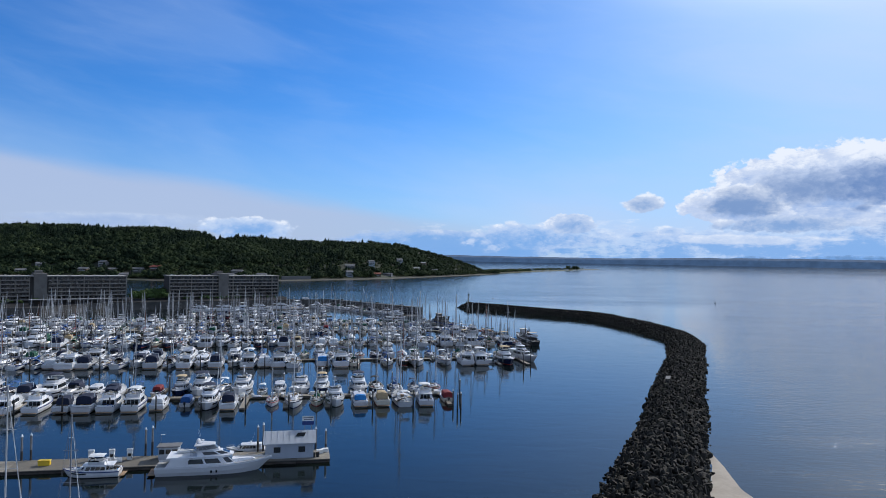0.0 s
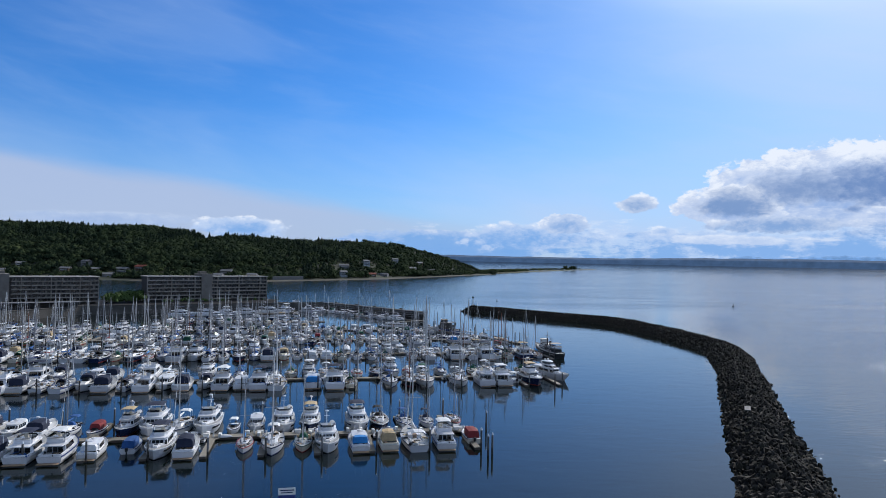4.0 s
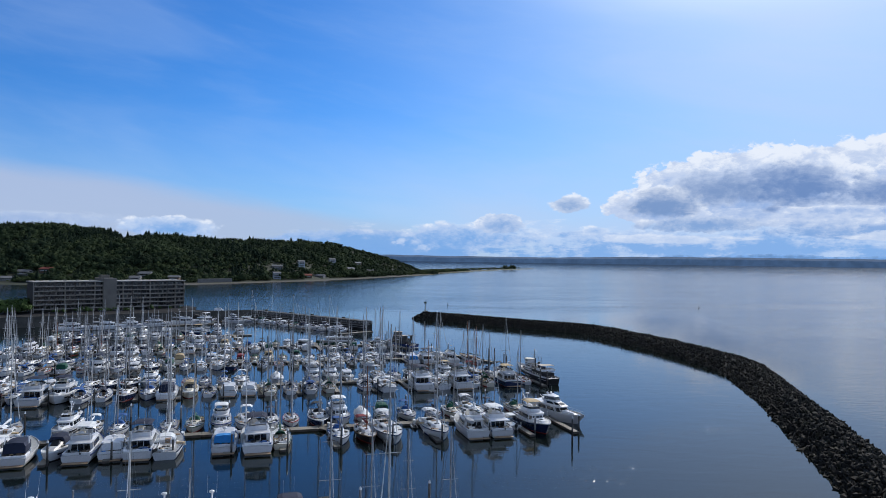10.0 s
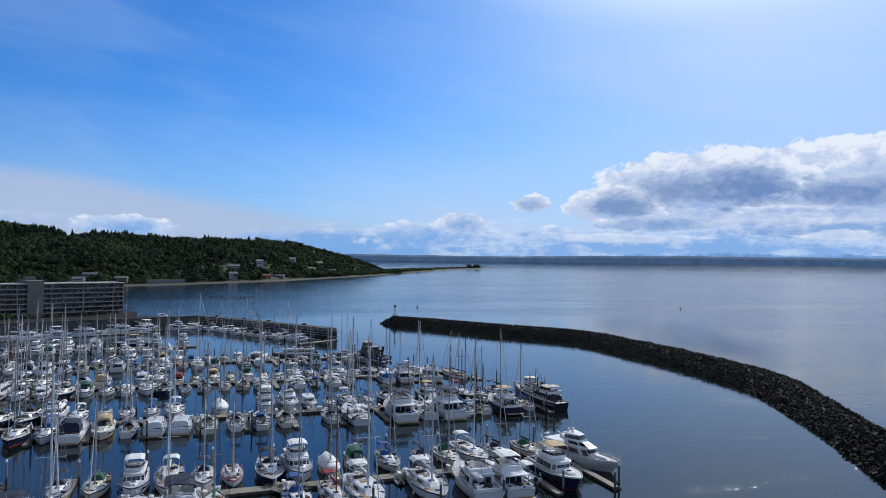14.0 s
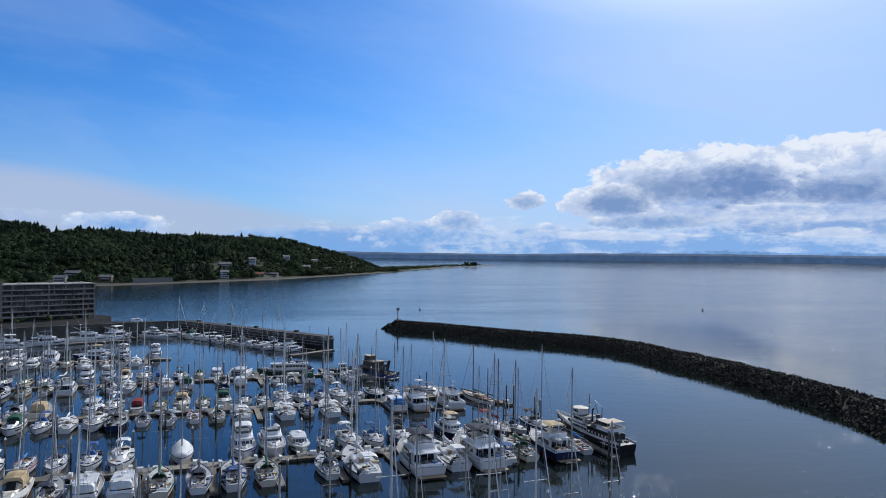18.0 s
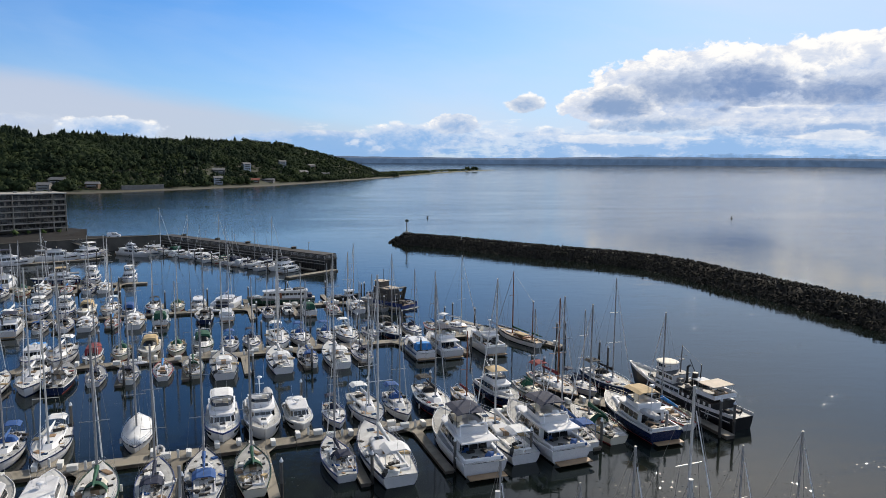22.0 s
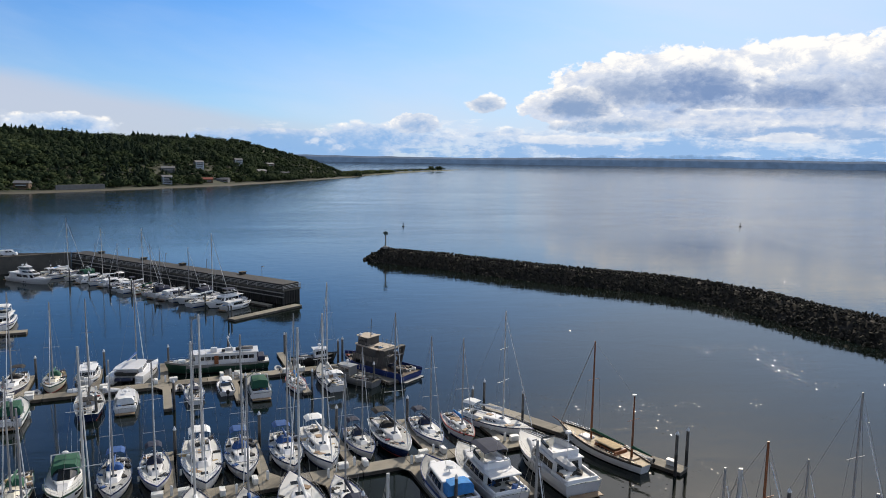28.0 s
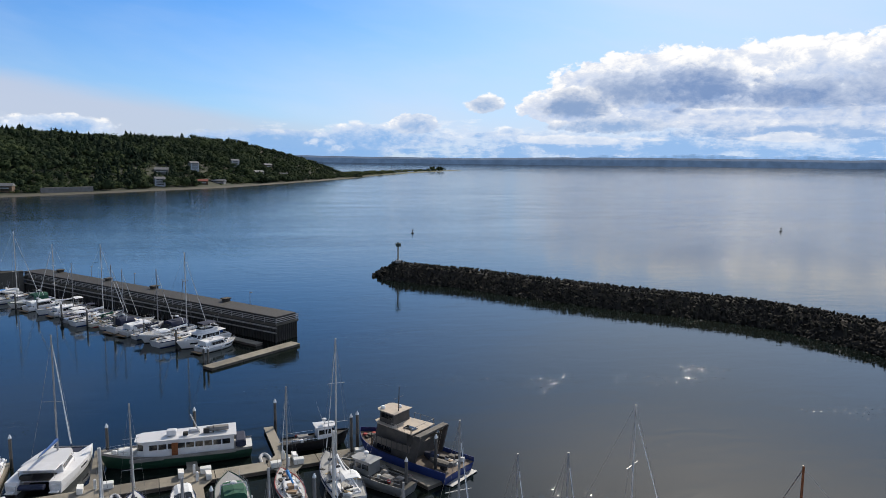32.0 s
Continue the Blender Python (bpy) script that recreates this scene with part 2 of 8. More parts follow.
def foliage_mat(name, dark, mid, light):
    """Leaves whose tone changes from grove to grove, from tree to tree and a little from spray to spray."""
    m = bpy.data.materials.new(name)
    m.use_nodes = True
    k = Nodes(m.node_tree)
    b = m.node_tree.nodes["Principled BSDF"]
    pos = k.add("ShaderNodeTexCoord").outputs["Object"]
    isl = k.add("ShaderNodeNewGeometry").outputs["Random Per Island"]
    f = k.math("ADD", k.math("MULTIPLY", k.noise(pos, 0.02, 3.0, 0.6), 0.55), k.math("MULTIPLY", k.noise(pos, 0.09, 2.0, 0.5), 0.45))
    f = k.math("ADD", k.ramp(f, 0.34, 0.66), k.math("MULTIPLY", k.math("SUBTRACT", isl, 0.5), 0.25))
    r = k.add("ShaderNodeValToRGB")
    r.color_ramp.elements.new(0.5)
    for e, c in zip(r.color_ramp.elements, (dark, mid, light)):
        e.color = (*c, 1)
    k.put(r.inputs[0], f)
    k.put(b.inputs["Base Color"], r.outputs[0])
    b.inputs["Roughness"].default_value = 0.95
    b.inputs["Specular IOR Level"].default_value = 0.04
    return m


def water_mat():
    m = bpy.data.materials.new("sea_water")
    m.use_nodes = True
    k = Nodes(m.node_tree)
    b = m.node_tree.nodes["Principled BSDF"]
    pos = k.add("ShaderNodeTexCoord").outputs["Object"]
    big = k.noise(pos, 0.006, 3.0, 0.5, 0.4)
    k.put(b.inputs["Base Color"], k.mix(k.ramp(big, 0.35, 0.65), (0.004, 0.0075, 0.0065, 1), (0.007, 0.011, 0.009, 1)))
    b.inputs["IOR"].default_value = 1.34
    sp = k.add("ShaderNodeSeparateXYZ")
    k.put(sp.inputs[0], pos)
    # open water beyond the breakwater and the entrance is more ruffled than the basin
    sea = k.math("MAXIMUM", k.ramp(k.math("SUBTRACT", sp.outputs[0], k.math("MULTIPLY", sp.outputs[1], 0.39)), 5.0, 30.0), k.ramp(sp.outputs[1], 500.0, 640.0))
    far = k.ramp(k.math("POWER", k.math("ADD", k.math("MULTIPLY", sp.outputs[0], sp.outputs[0]), k.math("MULTIPLY", sp.outputs[1], sp.outputs[1])), 0.5), 500.0, 2600.0)
    # wind lanes: long bands of finer and coarser ripple
    lane = k.add("ShaderNodeMapping")
    lane.inputs["Rotation"].default_value = (0, 0, radians(-8))
    lane.inputs["Scale"].default_value = (1.0, 5.5, 1.0)
    k.put(lane.inputs["Vector"], pos)
    band = k.ramp(k.noise(lane.outputs[0], 0.0035, 6.0, 0.6, 0.7), 0.36, 0.64)
    small = k.ramp(k.noise(lane.outputs[0], 0.02, 4.0, 0.55, 0.6), 0.35, 0.65)
    lanes = k.math("ADD", k.math("MULTIPLY", band, 0.6), k.math("MULTIPLY", small, 0.4))
    slick = k.math("ADD", 0.05, k.math("MULTIPLY", lanes, 0.03))
    open_r = k.math("ADD", k.math("ADD", 0.11, k.math("MULTIPLY", lanes, 0.06)), k.math("MULTIPLY", far, -0.02))
    rough = (k.math("ADD", k.math("MULTIPLY", slick, k.math("SUBTRACT", 1.0, sea)), k.math("MULTIPLY", open_r, sea)))
    mp = k.add("ShaderNodeMapping")
    mp.inputs["Rotation"].default_value = (0, 0, radians(25))
    mp.inputs["Scale"].default_value = (1.0, 2.2, 1.0)
    k.put(mp.inputs["Vector"], pos)
    rip, swell = k.noise(mp.outputs[0], 2.4, 1.0, 0.5, 0.2), k.noise(mp.outputs[0], 0.11, 3.0, 0.5, 0.6)
    chop = k.noise(mp.outputs[0], 0.3, 2.0, 0.5, 0.4)
    h = k.math("ADD", k.math("MULTIPLY", rip, k.math("ADD", 0.003, k.math("MULTIPLY", lanes, 0.004))), k.math("MULTIPLY", swell, 0.05))
    h = k.math("ADD", h, k.math("MULTIPLY", chop, k.math("MULTIPLY", k.math("MULTIPLY", sea, k.math("ADD", 0.6, k.math("MULTIPLY", lanes, 0.7))), 0.12)))
    n = k.add("ShaderNodeBump")
    n.inputs["Strength"].default_value, n.inputs["Distance"].default_value = 0.75, 1.0
    k.put(n.inputs["Height"], h)
    # sparse steep wavelets in gusts, each a small facet with a tilt of its own
    gust = k.ramp(k.noise(mp.outputs[0], 0.03, 3.0, 0.55, 0.5), 0.5, 0.62)
    cell = k.add("ShaderNodeTexVoronoi")
    cell.inputs["Scale"].default_value = 2.7
    k.put(cell.inputs["Vector"], pos)
    rgb = k.add("ShaderNodeSeparateColor")
    k.put(rgb.inputs[0], cell.outputs["Color"])
    facet = k.math("MULTIPLY", k.math("MULTIPLY", k.math("LESS_THAN", cell.outputs["Distance"], 0.3), k.math("GREATER_THAN", rgb.outputs[2], 0.7)), k.math("GREATER_THAN", gust, k.math("ADD", 0.15, k.math("MULTIPLY", rgb.outputs[2], 0.7))))
    tilt = k.xyz(k.math("MULTIPLY", k.math("SUBTRACT", rgb.outputs[0], 0.5), k.math("MULTIPLY", facet, 0.5)), k.math("MULTIPLY", k.math("SUBTRACT", rgb.outputs[1], 0.5), k.math("MULTIPLY", facet, 0.5)))
    both = k.add("ShaderNodeVectorMath")
    both.operation = "ADD"
    k.put(both.inputs[0], n.outputs[0])
    k.put(both.inputs[1], tilt)
    unit = k.add("ShaderNodeVectorMath")
    unit.operation = "NORMALIZE"
    k.put(unit.inputs[0], both.outputs[0])
    k.put(b.inputs["Normal"], unit.outputs[0])
    k.put(b.inputs["Roughness"], k.math("MAXIMUM", rough, k.math("MULTIPLY", facet, 0.16)))
    return m


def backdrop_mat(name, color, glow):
    """Plain far distance; the haze of kilometres of air is painted in as a blue glow."""
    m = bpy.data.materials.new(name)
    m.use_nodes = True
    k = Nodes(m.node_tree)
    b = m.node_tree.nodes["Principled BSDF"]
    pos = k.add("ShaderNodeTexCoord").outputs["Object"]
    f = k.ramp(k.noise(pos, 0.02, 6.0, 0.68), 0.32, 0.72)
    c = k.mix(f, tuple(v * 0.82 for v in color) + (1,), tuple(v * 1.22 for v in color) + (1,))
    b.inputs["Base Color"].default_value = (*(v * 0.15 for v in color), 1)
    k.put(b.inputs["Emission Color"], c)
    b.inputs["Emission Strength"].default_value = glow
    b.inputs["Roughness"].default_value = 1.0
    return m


GEL = mat("white_gelcoat", (0.72, 0.725, 0.74), 0.35, scale=0.6, vary=0.16, random=0.5)
GEL2 = mat("cream_gelcoat", (0.72, 0.67, 0.56), 0.4, scale=0.6, vary=0.08)
DECK = mat("deck_nonskid", (0.5, 0.505, 0.5), 0.65, scale=0.9, vary=0.35, random=0.7)
TEAK = mat("weathered_teak", (0.3, 0.2, 0.12), 0.6, scale=1.5, vary=0.3)
VARN = mat("varnished_wood", (0.22, 0.07, 0.025), 0.3, scale=2, vary=0.3)
NAVY = mat("navy_gelcoat", (0.012, 0.025, 0.075), 0.25, vary=0.15)
BLACKHULL = mat("black_hull_paint", (0.012, 0.012, 0.014), 0.35, scale=0.5, vary=0.3)
GREENHULL = mat("green_hull_paint", (0.012, 0.05, 0.03), 0.35, vary=0.2)
REDP = mat("red_paint", (0.35, 0.03, 0.025), 0.45, vary=0.2)
BLUEP = mat("cobalt_hull_paint", (0.01, 0.035, 0.17), 0.4, scale=0.5, vary=0.3)
GLASS = mat("tinted_window", (0.008, 0.011, 0.014), 0.06, vary=0.2, spec=0.8)
ALU = mat("anodised_aluminium", (0.3, 0.305, 0.315), 0.5, 0.25, vary=0.08)
WMAST = mat("white_mast_paint", (0.52, 0.52, 0.51), 0.4, vary=0.08)
STEEL = mat("stainless_steel", (0.6, 0.6, 0.6), 0.25, 1.0, vary=0.05)
WIRE = mat("rigging_wire", (0.3, 0.3, 0.3), 0.4, 0.6, vary=0.1)
CANVAS = {"blue": mat("blue_canvas", (0.018, 0.085, 0.27), 0.85, scale=2, vary=0.25), "navy": mat("navy_canvas", (0.012, 0.02, 0.05), 0.85, scale=2, vary=0.25),
          "green": mat("green_canvas", (0.012, 0.09, 0.055), 0.85, scale=2, vary=0.25), "tan": mat("tan_canvas", (0.5, 0.38, 0.22), 0.85, scale=2, vary=0.2),
          "white": mat("white_canvas", (0.7, 0.72, 0.74), 0.8, scale=2, vary=0.15), "black": mat("black_canvas", (0.012, 0.012, 0.014), 0.85, scale=2, vary=0.25),
          "sky": mat("sky_blue_canvas", (0.03, 0.24, 0.6), 0.85, scale=2, vary=0.2), "red": mat("maroon_canvas", (0.2, 0.02, 0.025), 0.85, scale=2, vary=0.25),
          "grey": mat("grey_canvas", (0.42, 0.43, 0.45), 0.85, scale=2, vary=0.2)}
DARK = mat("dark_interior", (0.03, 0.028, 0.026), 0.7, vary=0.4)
RUBBER = mat("black_rubber", (0.02, 0.02, 0.02), 0.7, vary=0.2)
PLANK = mat("weathered_dock_planks", (0.215, 0.195, 0.16), 0.8, scale=0.8, vary=0.35, random=0.4, bump=0.004)
FLOAT = mat("dock_float_side", (0.1, 0.085, 0.07), 0.85, scale=0.8, vary=0.35)
PILE = mat("creosoted_pile", (0.045, 0.04, 0.036), 0.75, scale=1.5, vary=0.4, bump=0.01)
PILEU = mat("weathered_pile_top", (0.1, 0.095, 0.088), 0.6, scale=1.2, vary=0.45)
PILEG = mat("grey_steel_pile", (0.2, 0.2, 0.2), 0.6, scale=1.5, vary=0.3)
CAP = mat("white_pile_cap", (0.75, 0.76, 0.78), 0.4, vary=0.08)
BOX = mat("white_fibreglass_box", (0.74, 0.74, 0.72), 0.45, vary=0.12)
ROCK = stuff_mat("basalt_rubble", ((0.015, 0.014, 0.012), (0.034, 0.031, 0.026), (0.022, 0.021, 0.018), (0.062, 0.055, 0.044), (0.038, 0.037, 0.025)), 0.9, 0.05, 3.0, 0.8)
ROCKP = mat("basalt_boulder", (0.036, 0.033, 0.029), 0.9, scale=0.6, vary=0.45, bump=0.05, bump_scale=3.0, random=0.7, spec=0.25)
SAND = mat("wet_beach_sand", (0.33, 0.29, 0.24), 0.85, scale=0.15, vary=0.25, bump=0.01)
CONC = mat("weathered_concrete", (0.33, 0.32, 0.3), 0.85, scale=0.25, vary=0.25)
CONCD = mat("stained_concrete_wall", (0.1, 0.094, 0.085), 0.95, scale=0.2, vary=0.35, spec=0.08)
TIMBER = mat("pier_timber", (0.05, 0.046, 0.042), 0.85, scale=0.8, vary=0.4, bump=0.01)
PDECK = mat("pier_deck", (0.095, 0.085, 0.07), 0.85, scale=0.5, vary=0.25)
ASPH = mat("asphalt", (0.03, 0.03, 0.032), 0.95, scale=0.15, vary=0.25, spec=0.08)
GRASS = mat("rough_grass", (0.06, 0.07, 0.035), 0.95, scale=0.05, vary=0.4)
HILLM = mat("wooded_hillside", (0.026, 0.034, 0.018), 0.95, scale=0.03, vary=0.4)
BEACH = mat("shingle_beach", (0.06, 0.056, 0.042), 0.9, scale=0.03, vary=0.3)
BEIGE = mat("beige_stucco", (0.31, 0.28, 0.24), 0.85, scale=0.15, vary=0.15)
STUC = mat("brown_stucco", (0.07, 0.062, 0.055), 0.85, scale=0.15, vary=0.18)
SLATE = mat("grey_roofing", (0.16, 0.165, 0.175), 0.8, scale=0.4, vary=0.2)
METROOF = mat("pale_metal_roof", (0.55, 0.58, 0.62), 0.4, 0.3, scale=0.4, vary=0.1)
SIDING = mat("pale_blue_siding", (0.4, 0.44, 0.5), 0.7, scale=0.5, vary=0.1)
RAILM = mat("grey_railing", (0.36, 0.36, 0.36), 0.6, vary=0.15)
YELLOW = mat("yellow_plastic", (0.75, 0.5, 0.03), 0.5, vary=0.12)
ORANGE = mat("orange_cover", (0.6, 0.1, 0.02), 0.6, vary=0.15)
GREYP = mat("worn_grey_paint", (0.22, 0.21, 0.2), 0.65, scale=0.6, vary=0.35)
TANROOF = mat("tan_deck_paint", (0.45, 0.38, 0.31), 0.7, scale=0.6, vary=0.18)
RAWALU = mat("raw_aluminium_plate", (0.3, 0.31, 0.32), 0.5, 0.6, scale=0.8, vary=0.25)


# ---- mesh builder ----
class MB:
    """Gathers vertices and faces of one mesh."""

    def __init__(self):
        self.v, self.f = [], []

    def add(self, verts, faces):
        n = len(self.v)
        self.v.extend(tuple(p) for p in verts)
        self.f.extend(tuple(i + n for i in f) for f in faces)
        return self

    def box(self, x, y, z, sx, sy, sz, b=0.0, rz=0.0):
        """Box by its centre and sizes, with chamfered edges."""
        hx, hy, hz = sx / 2, sy / 2, sz / 2
        b = min(b, hx * 0.9, hy * 0.9, hz * 0.9)
        if b <= 0:
            vs = [(i * hx, j * hy, q * hz) for q in (-1, 1) for j in (-1, 1) for i in (-1, 1)]
            fs = [(0, 2, 3, 1), (4, 5, 7, 6), (0, 1, 5, 4), (2, 6, 7, 3), (0, 4, 6, 2), (1, 3, 7, 5)]
        else:
            rings = []
            for zz, ins in ((-hz, b), (-hz + b, 0), (hz - b, 0), (hz, b)):
                ax, ay = hx - ins, hy - ins
                c = b if ins == 0 else b * 0.5
                rings.append([(-ax + c, -ay, zz), (ax - c, -ay, zz), (ax, -ay + c, zz), (ax, ay - c, zz), (ax - c, ay, zz), (-ax + c, ay, zz), (-ax, ay - c, zz), (-ax, -ay + c, zz)])
            t = MB().loft(rings)
            vs, fs = t.v, t.f
        ca, sn = math.cos(rz), math.sin(rz)
        return self.add([(x + p[0] * ca - p[1] * sn, y + p[0] * sn + p[1] * ca, z + p[2]) for p in vs], fs)

    def loft(self, rings, caps=True, closed=True):
        n = len(rings[0])
        fs = []
        for r in range(len(rings) - 1):
            for i in range(n if closed else n - 1):
                j = (i + 1) % n
                fs.append((r * n + i, r * n + j, (r + 1) * n + j, (r + 1) * n + i))
        if caps:
            fs.append(tuple(reversed(range(n))))
            fs.append(tuple((len(rings) - 1) * n + i for i in range(n)))
        return self.add([p for r in rings for p in r], fs)

    def tube(self, a, b, r0, r1=None, n=6):
        a, b = Vector(a), Vector(b)
        r1 = r0 if r1 is None else r1
        d = (b - a).normalized()
        u = d.orthogonal().normalized()
        w = d.cross(u)
        ring = lambda c, r: [c + (u * math.cos(t) + w * math.sin(t)) * r for t in (2 * math.pi * i / n for i in range(n))]
        return self.loft([ring(a, r0), ring(b, r1)])

    def path(self, pts, r, n=5):
        for a, b in zip(pts, pts[1:]):
            self.tube(a, b, r, r, n)
        return self

    def dome(self, x, y, z, rx, ry, rz, n=8, m=3):
        rings = []
        for i in range(m + 1):
            t = math.pi / 2 * i / m * 0.97
            rings.append([(x + rx * math.cos(t) * math.cos(2 * math.pi * j / n), y + ry * math.cos(t) * math.sin(2 * math.pi * j / n), z + rz * math.sin(t)) for j in range(n)])
        return self.loft(rings)

    def mesh(self, name, material, smooth=False):
        me = bpy.data.meshes.new(name)
        me.from_pydata(self.v, [], self.f)
        me.materials.append(material)
        if smooth:
            me.polygons.foreach_set("use_smooth", [True] * len(me.polygons))
        me.update()
        return me


def part(name, mb, material, parent=None, label="", smooth=False):
    """One mesh object under a thing or a part."""
    ob = new(name, mb.mesh(name, material, smooth) if isinstance(mb, MB) else mb)
    ob.parent = parent
    if label:
        ob["label"] = label
    return ob


def thing(name, label, category, group="", kind=""):
    return tagged(new(name), label, category, group, kind)


def solid(name, mb, material, label, category, kind="structure", group="", smooth=False):
    return tagged(new(name, mb.mesh(name, material, smooth)), label, category, group, kind)


def plan(x0, x1, wa, wb, z, nose=0.4, tip=0.55):
    """Plan outline of a cabin: stern at x0, bow at x1. Sides: 0 starboard, 1 and 3 corners, 2 front, 4 port, 5 back."""
    return [Vector(p) for p in ((x0, -wa, z), (x1 - nose, -wb, z), (x1, -wb * tip, z), (x1, wb * tip, z), (x1 - nose, wb, z), (x0, wa, z))]


def house(mb, lo, hi, crown=0.05, inset=0.1):
    """Cabin body between two outlines, with a softened roof edge."""
    c = sum(hi, Vector()) / len(hi)
    top = [p + Vector(((c.x - p.x) * inset / max(0.5, abs(c.x - p.x) + 0.3), (c.y - p.y) * inset / max(0.3, abs(c.y - p.y)), crown)) for p in hi]
    return mb.loft([lo, hi, top])


def panes(mb, lo, hi, side, u0, u1, v0, v1, n=1, gap=0.12, out=0.02):
    """Glass slabs proud of one side of a cabin."""
    a, b = lo[side], lo[(side + 1) % len(lo)]
    c, d = hi[side], hi[(side + 1) % len(hi)]
    at = lambda u, v: (a.lerp(b, u)).lerp(c.lerp(d, u), v)
    nrm = (b - a).cross(c - a).normalized() * out
    w = (u1 - u0) / n
    for i in range(n):
        p0, p1 = u0 + w * i + w * gap / 2, u0 + w * (i + 1) - w * gap / 2
        q = [at(p0, v0), at(p1, v0), at(p1, v1), at(p0, v1)]
        mb.loft([[p - nrm * 0.5 for p in q], [p + nrm for p in q]])
    return mb


# ---- large structure: water, far land, hill ----
def along(pts, step):
    """Points about every step metres along a line of Vectors, with the way ahead."""
    out = []
    for a, b in zip(pts, pts[1:]):
        n = max(1, round((b - a).length / step))
        out += [(a.lerp(b, i / n), (b - a).normalized()) for i in range(n)]
    return out + [(pts[-1], (pts[-1] - pts[-2]).normalized())]


def smooth01(t):
    t = min(1, max(0, t))
    return t * t * (3 - 2 * t)


W = MB()
W.add([(3602 * math.cos(2 * math.pi * i / 128), 3602 * math.sin(2 * math.pi * i / 128), 0) for i in range(128)], [tuple(range(128))])
# the far rim lifts with the distance, so that the horizon lies level with the eye
W.loft([[(r * math.cos(a), r * math.sin(a), z) for a in (2 * math.pi * i / 128 for i in range(128))] for r, z in ((3600, -0.01), (3900, 2.0), (4200, 7.0), (4500, 15.0), (4750, 23.5), (4960, 31.0))], caps=False)
solid("water", W, water_mat(), "dark blue calm sea water with light ripples", "water")


def ridge(name, rad, a0, a1, heights, seed, color, glow, label, depth=40):
    """A far band of land along an arc, its crest height from a few values (metres) and noise."""
    b = MB()
    n = 160
    rings = []
    for i in range(n + 1):
        t = i / n
        a = radians(a0 + (a1 - a0) * t)
        q = t * (len(heights) - 1)
        j = min(int(q), len(heights) - 2)
        h = heights[j] + (heights[j + 1] - heights[j]) * smooth01(q - j)
        h *= 1 + 0.13 * noise.noise(Vector((t * 14, seed, 0))) + 0.07 * noise.noise(Vector((t * 60, seed, 5)))
        h = max(h, 1.0)
        p = lambda r, z: (r * math.sin(a), r * math.cos(a), z)
        rings.append([p(rad, 20), p(rad + 2, 28), p(rad + depth * 0.4, 26 + h * 0.6), p(rad + depth, 26 + h), p(rad + depth * 1.3, 20)])
    b.loft(rings, caps=True)
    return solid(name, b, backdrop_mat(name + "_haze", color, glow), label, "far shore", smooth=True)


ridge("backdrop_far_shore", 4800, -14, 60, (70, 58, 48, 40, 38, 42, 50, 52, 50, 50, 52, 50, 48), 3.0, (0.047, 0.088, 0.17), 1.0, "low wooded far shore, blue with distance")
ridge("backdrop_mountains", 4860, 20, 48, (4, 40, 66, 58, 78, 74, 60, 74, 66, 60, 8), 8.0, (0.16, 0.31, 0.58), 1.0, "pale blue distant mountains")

# shoreline of the hill, from the west to the end of the spit
SHORE = [Vector(p) for p in ((-1500, 1150, 0), (-900, 1110, 0), (-600, 1030, 0), (-400, 985, 0), (-244, 1017, 0), (-168, 1110, 0), (-61, 1262, 0), (53, 1520, 0), (120, 1680, 0), (178, 1825, 0))]
CREST = (96, 97, 89, 79, 72, 72, 72, 70, 66, 26)
RISE = (320, 320, 300, 300, 290, 270, 230, 170, 120, 90)


def shore_at(p):
    """Distance inland from the shoreline (negative: at sea) and the crest height there."""
    best = None
    for i in range(len(SHORE) - 1):
        a, b = SHORE[i], SHORE[i + 1]
        d = b - a
        t = min(1, max(0, (p - a).dot(d) / d.length_squared))
        q = a + d * t
        dist = (p - q).length
        if best is None or dist < best[0]:
            side = d.x * (p.y - a.y) - d.y * (p.x - a.x)
            best = (dist, 1 if side > 0 else -1, CREST[i] + (CREST[i + 1] - CREST[i]) * t, RISE[i] + (RISE[i + 1] - RISE[i]) * t)
    return best[0] * best[1], best[2], best[3]


def hill_z(p):
    s, h, w = shore_at(p)
    if s < 0:
        return max(-3, s * 0.05)
    edge = 22 if w > 200 else 10
    if s < edge:
        return 0.02 + s * 0.07
    n = 0.5 + 0.5 * noise.noise(Vector((p.x * 0.006, p.y * 0.006, 2)))
    low = 1.6 + 16 * smooth01((s - edge) / (w * 0.4)) * min(1, h / 50)
    fold = 7.0 * noise.noise(Vector((p.x * 0.013, p.y * 0.009, 6))) * smooth01((s - edge - 40) / 90) * min(1, h / 60)
    z = low + fold + max(0, h - 22) * smooth01((s - w * 0.12) / w) * (0.78 + 0.24 * n)
    past = (p - SHORE[-1]).dot((SHORE[-1] - SHORE[-2]).normalized())
    k = smooth01((past + 30) / 80)
    return z * (1 - k) + 0.6 * k


HB = MB()
NX, NY = 90, 64
hv = []
for j in range(NY + 1):
    for i in range(NX + 1):
        x = -1500 + 1760 * i / NX
        y = 930 + 1250 * (j / NY) ** 1.15
        hv.append((x, y, hill_z(Vector((x, y, 0)))))
HB.add(hv, [(j * (NX + 1) + i, j * (NX + 1) + i + 1, (j + 1) * (NX + 1) + i + 1, (j + 1) * (NX + 1) + i) for j in range(NY) for i in range(NX)])
solid("ground_hill", HB, HILLM, "dark wooded hillside rising from the bay", "hill", smooth=True)

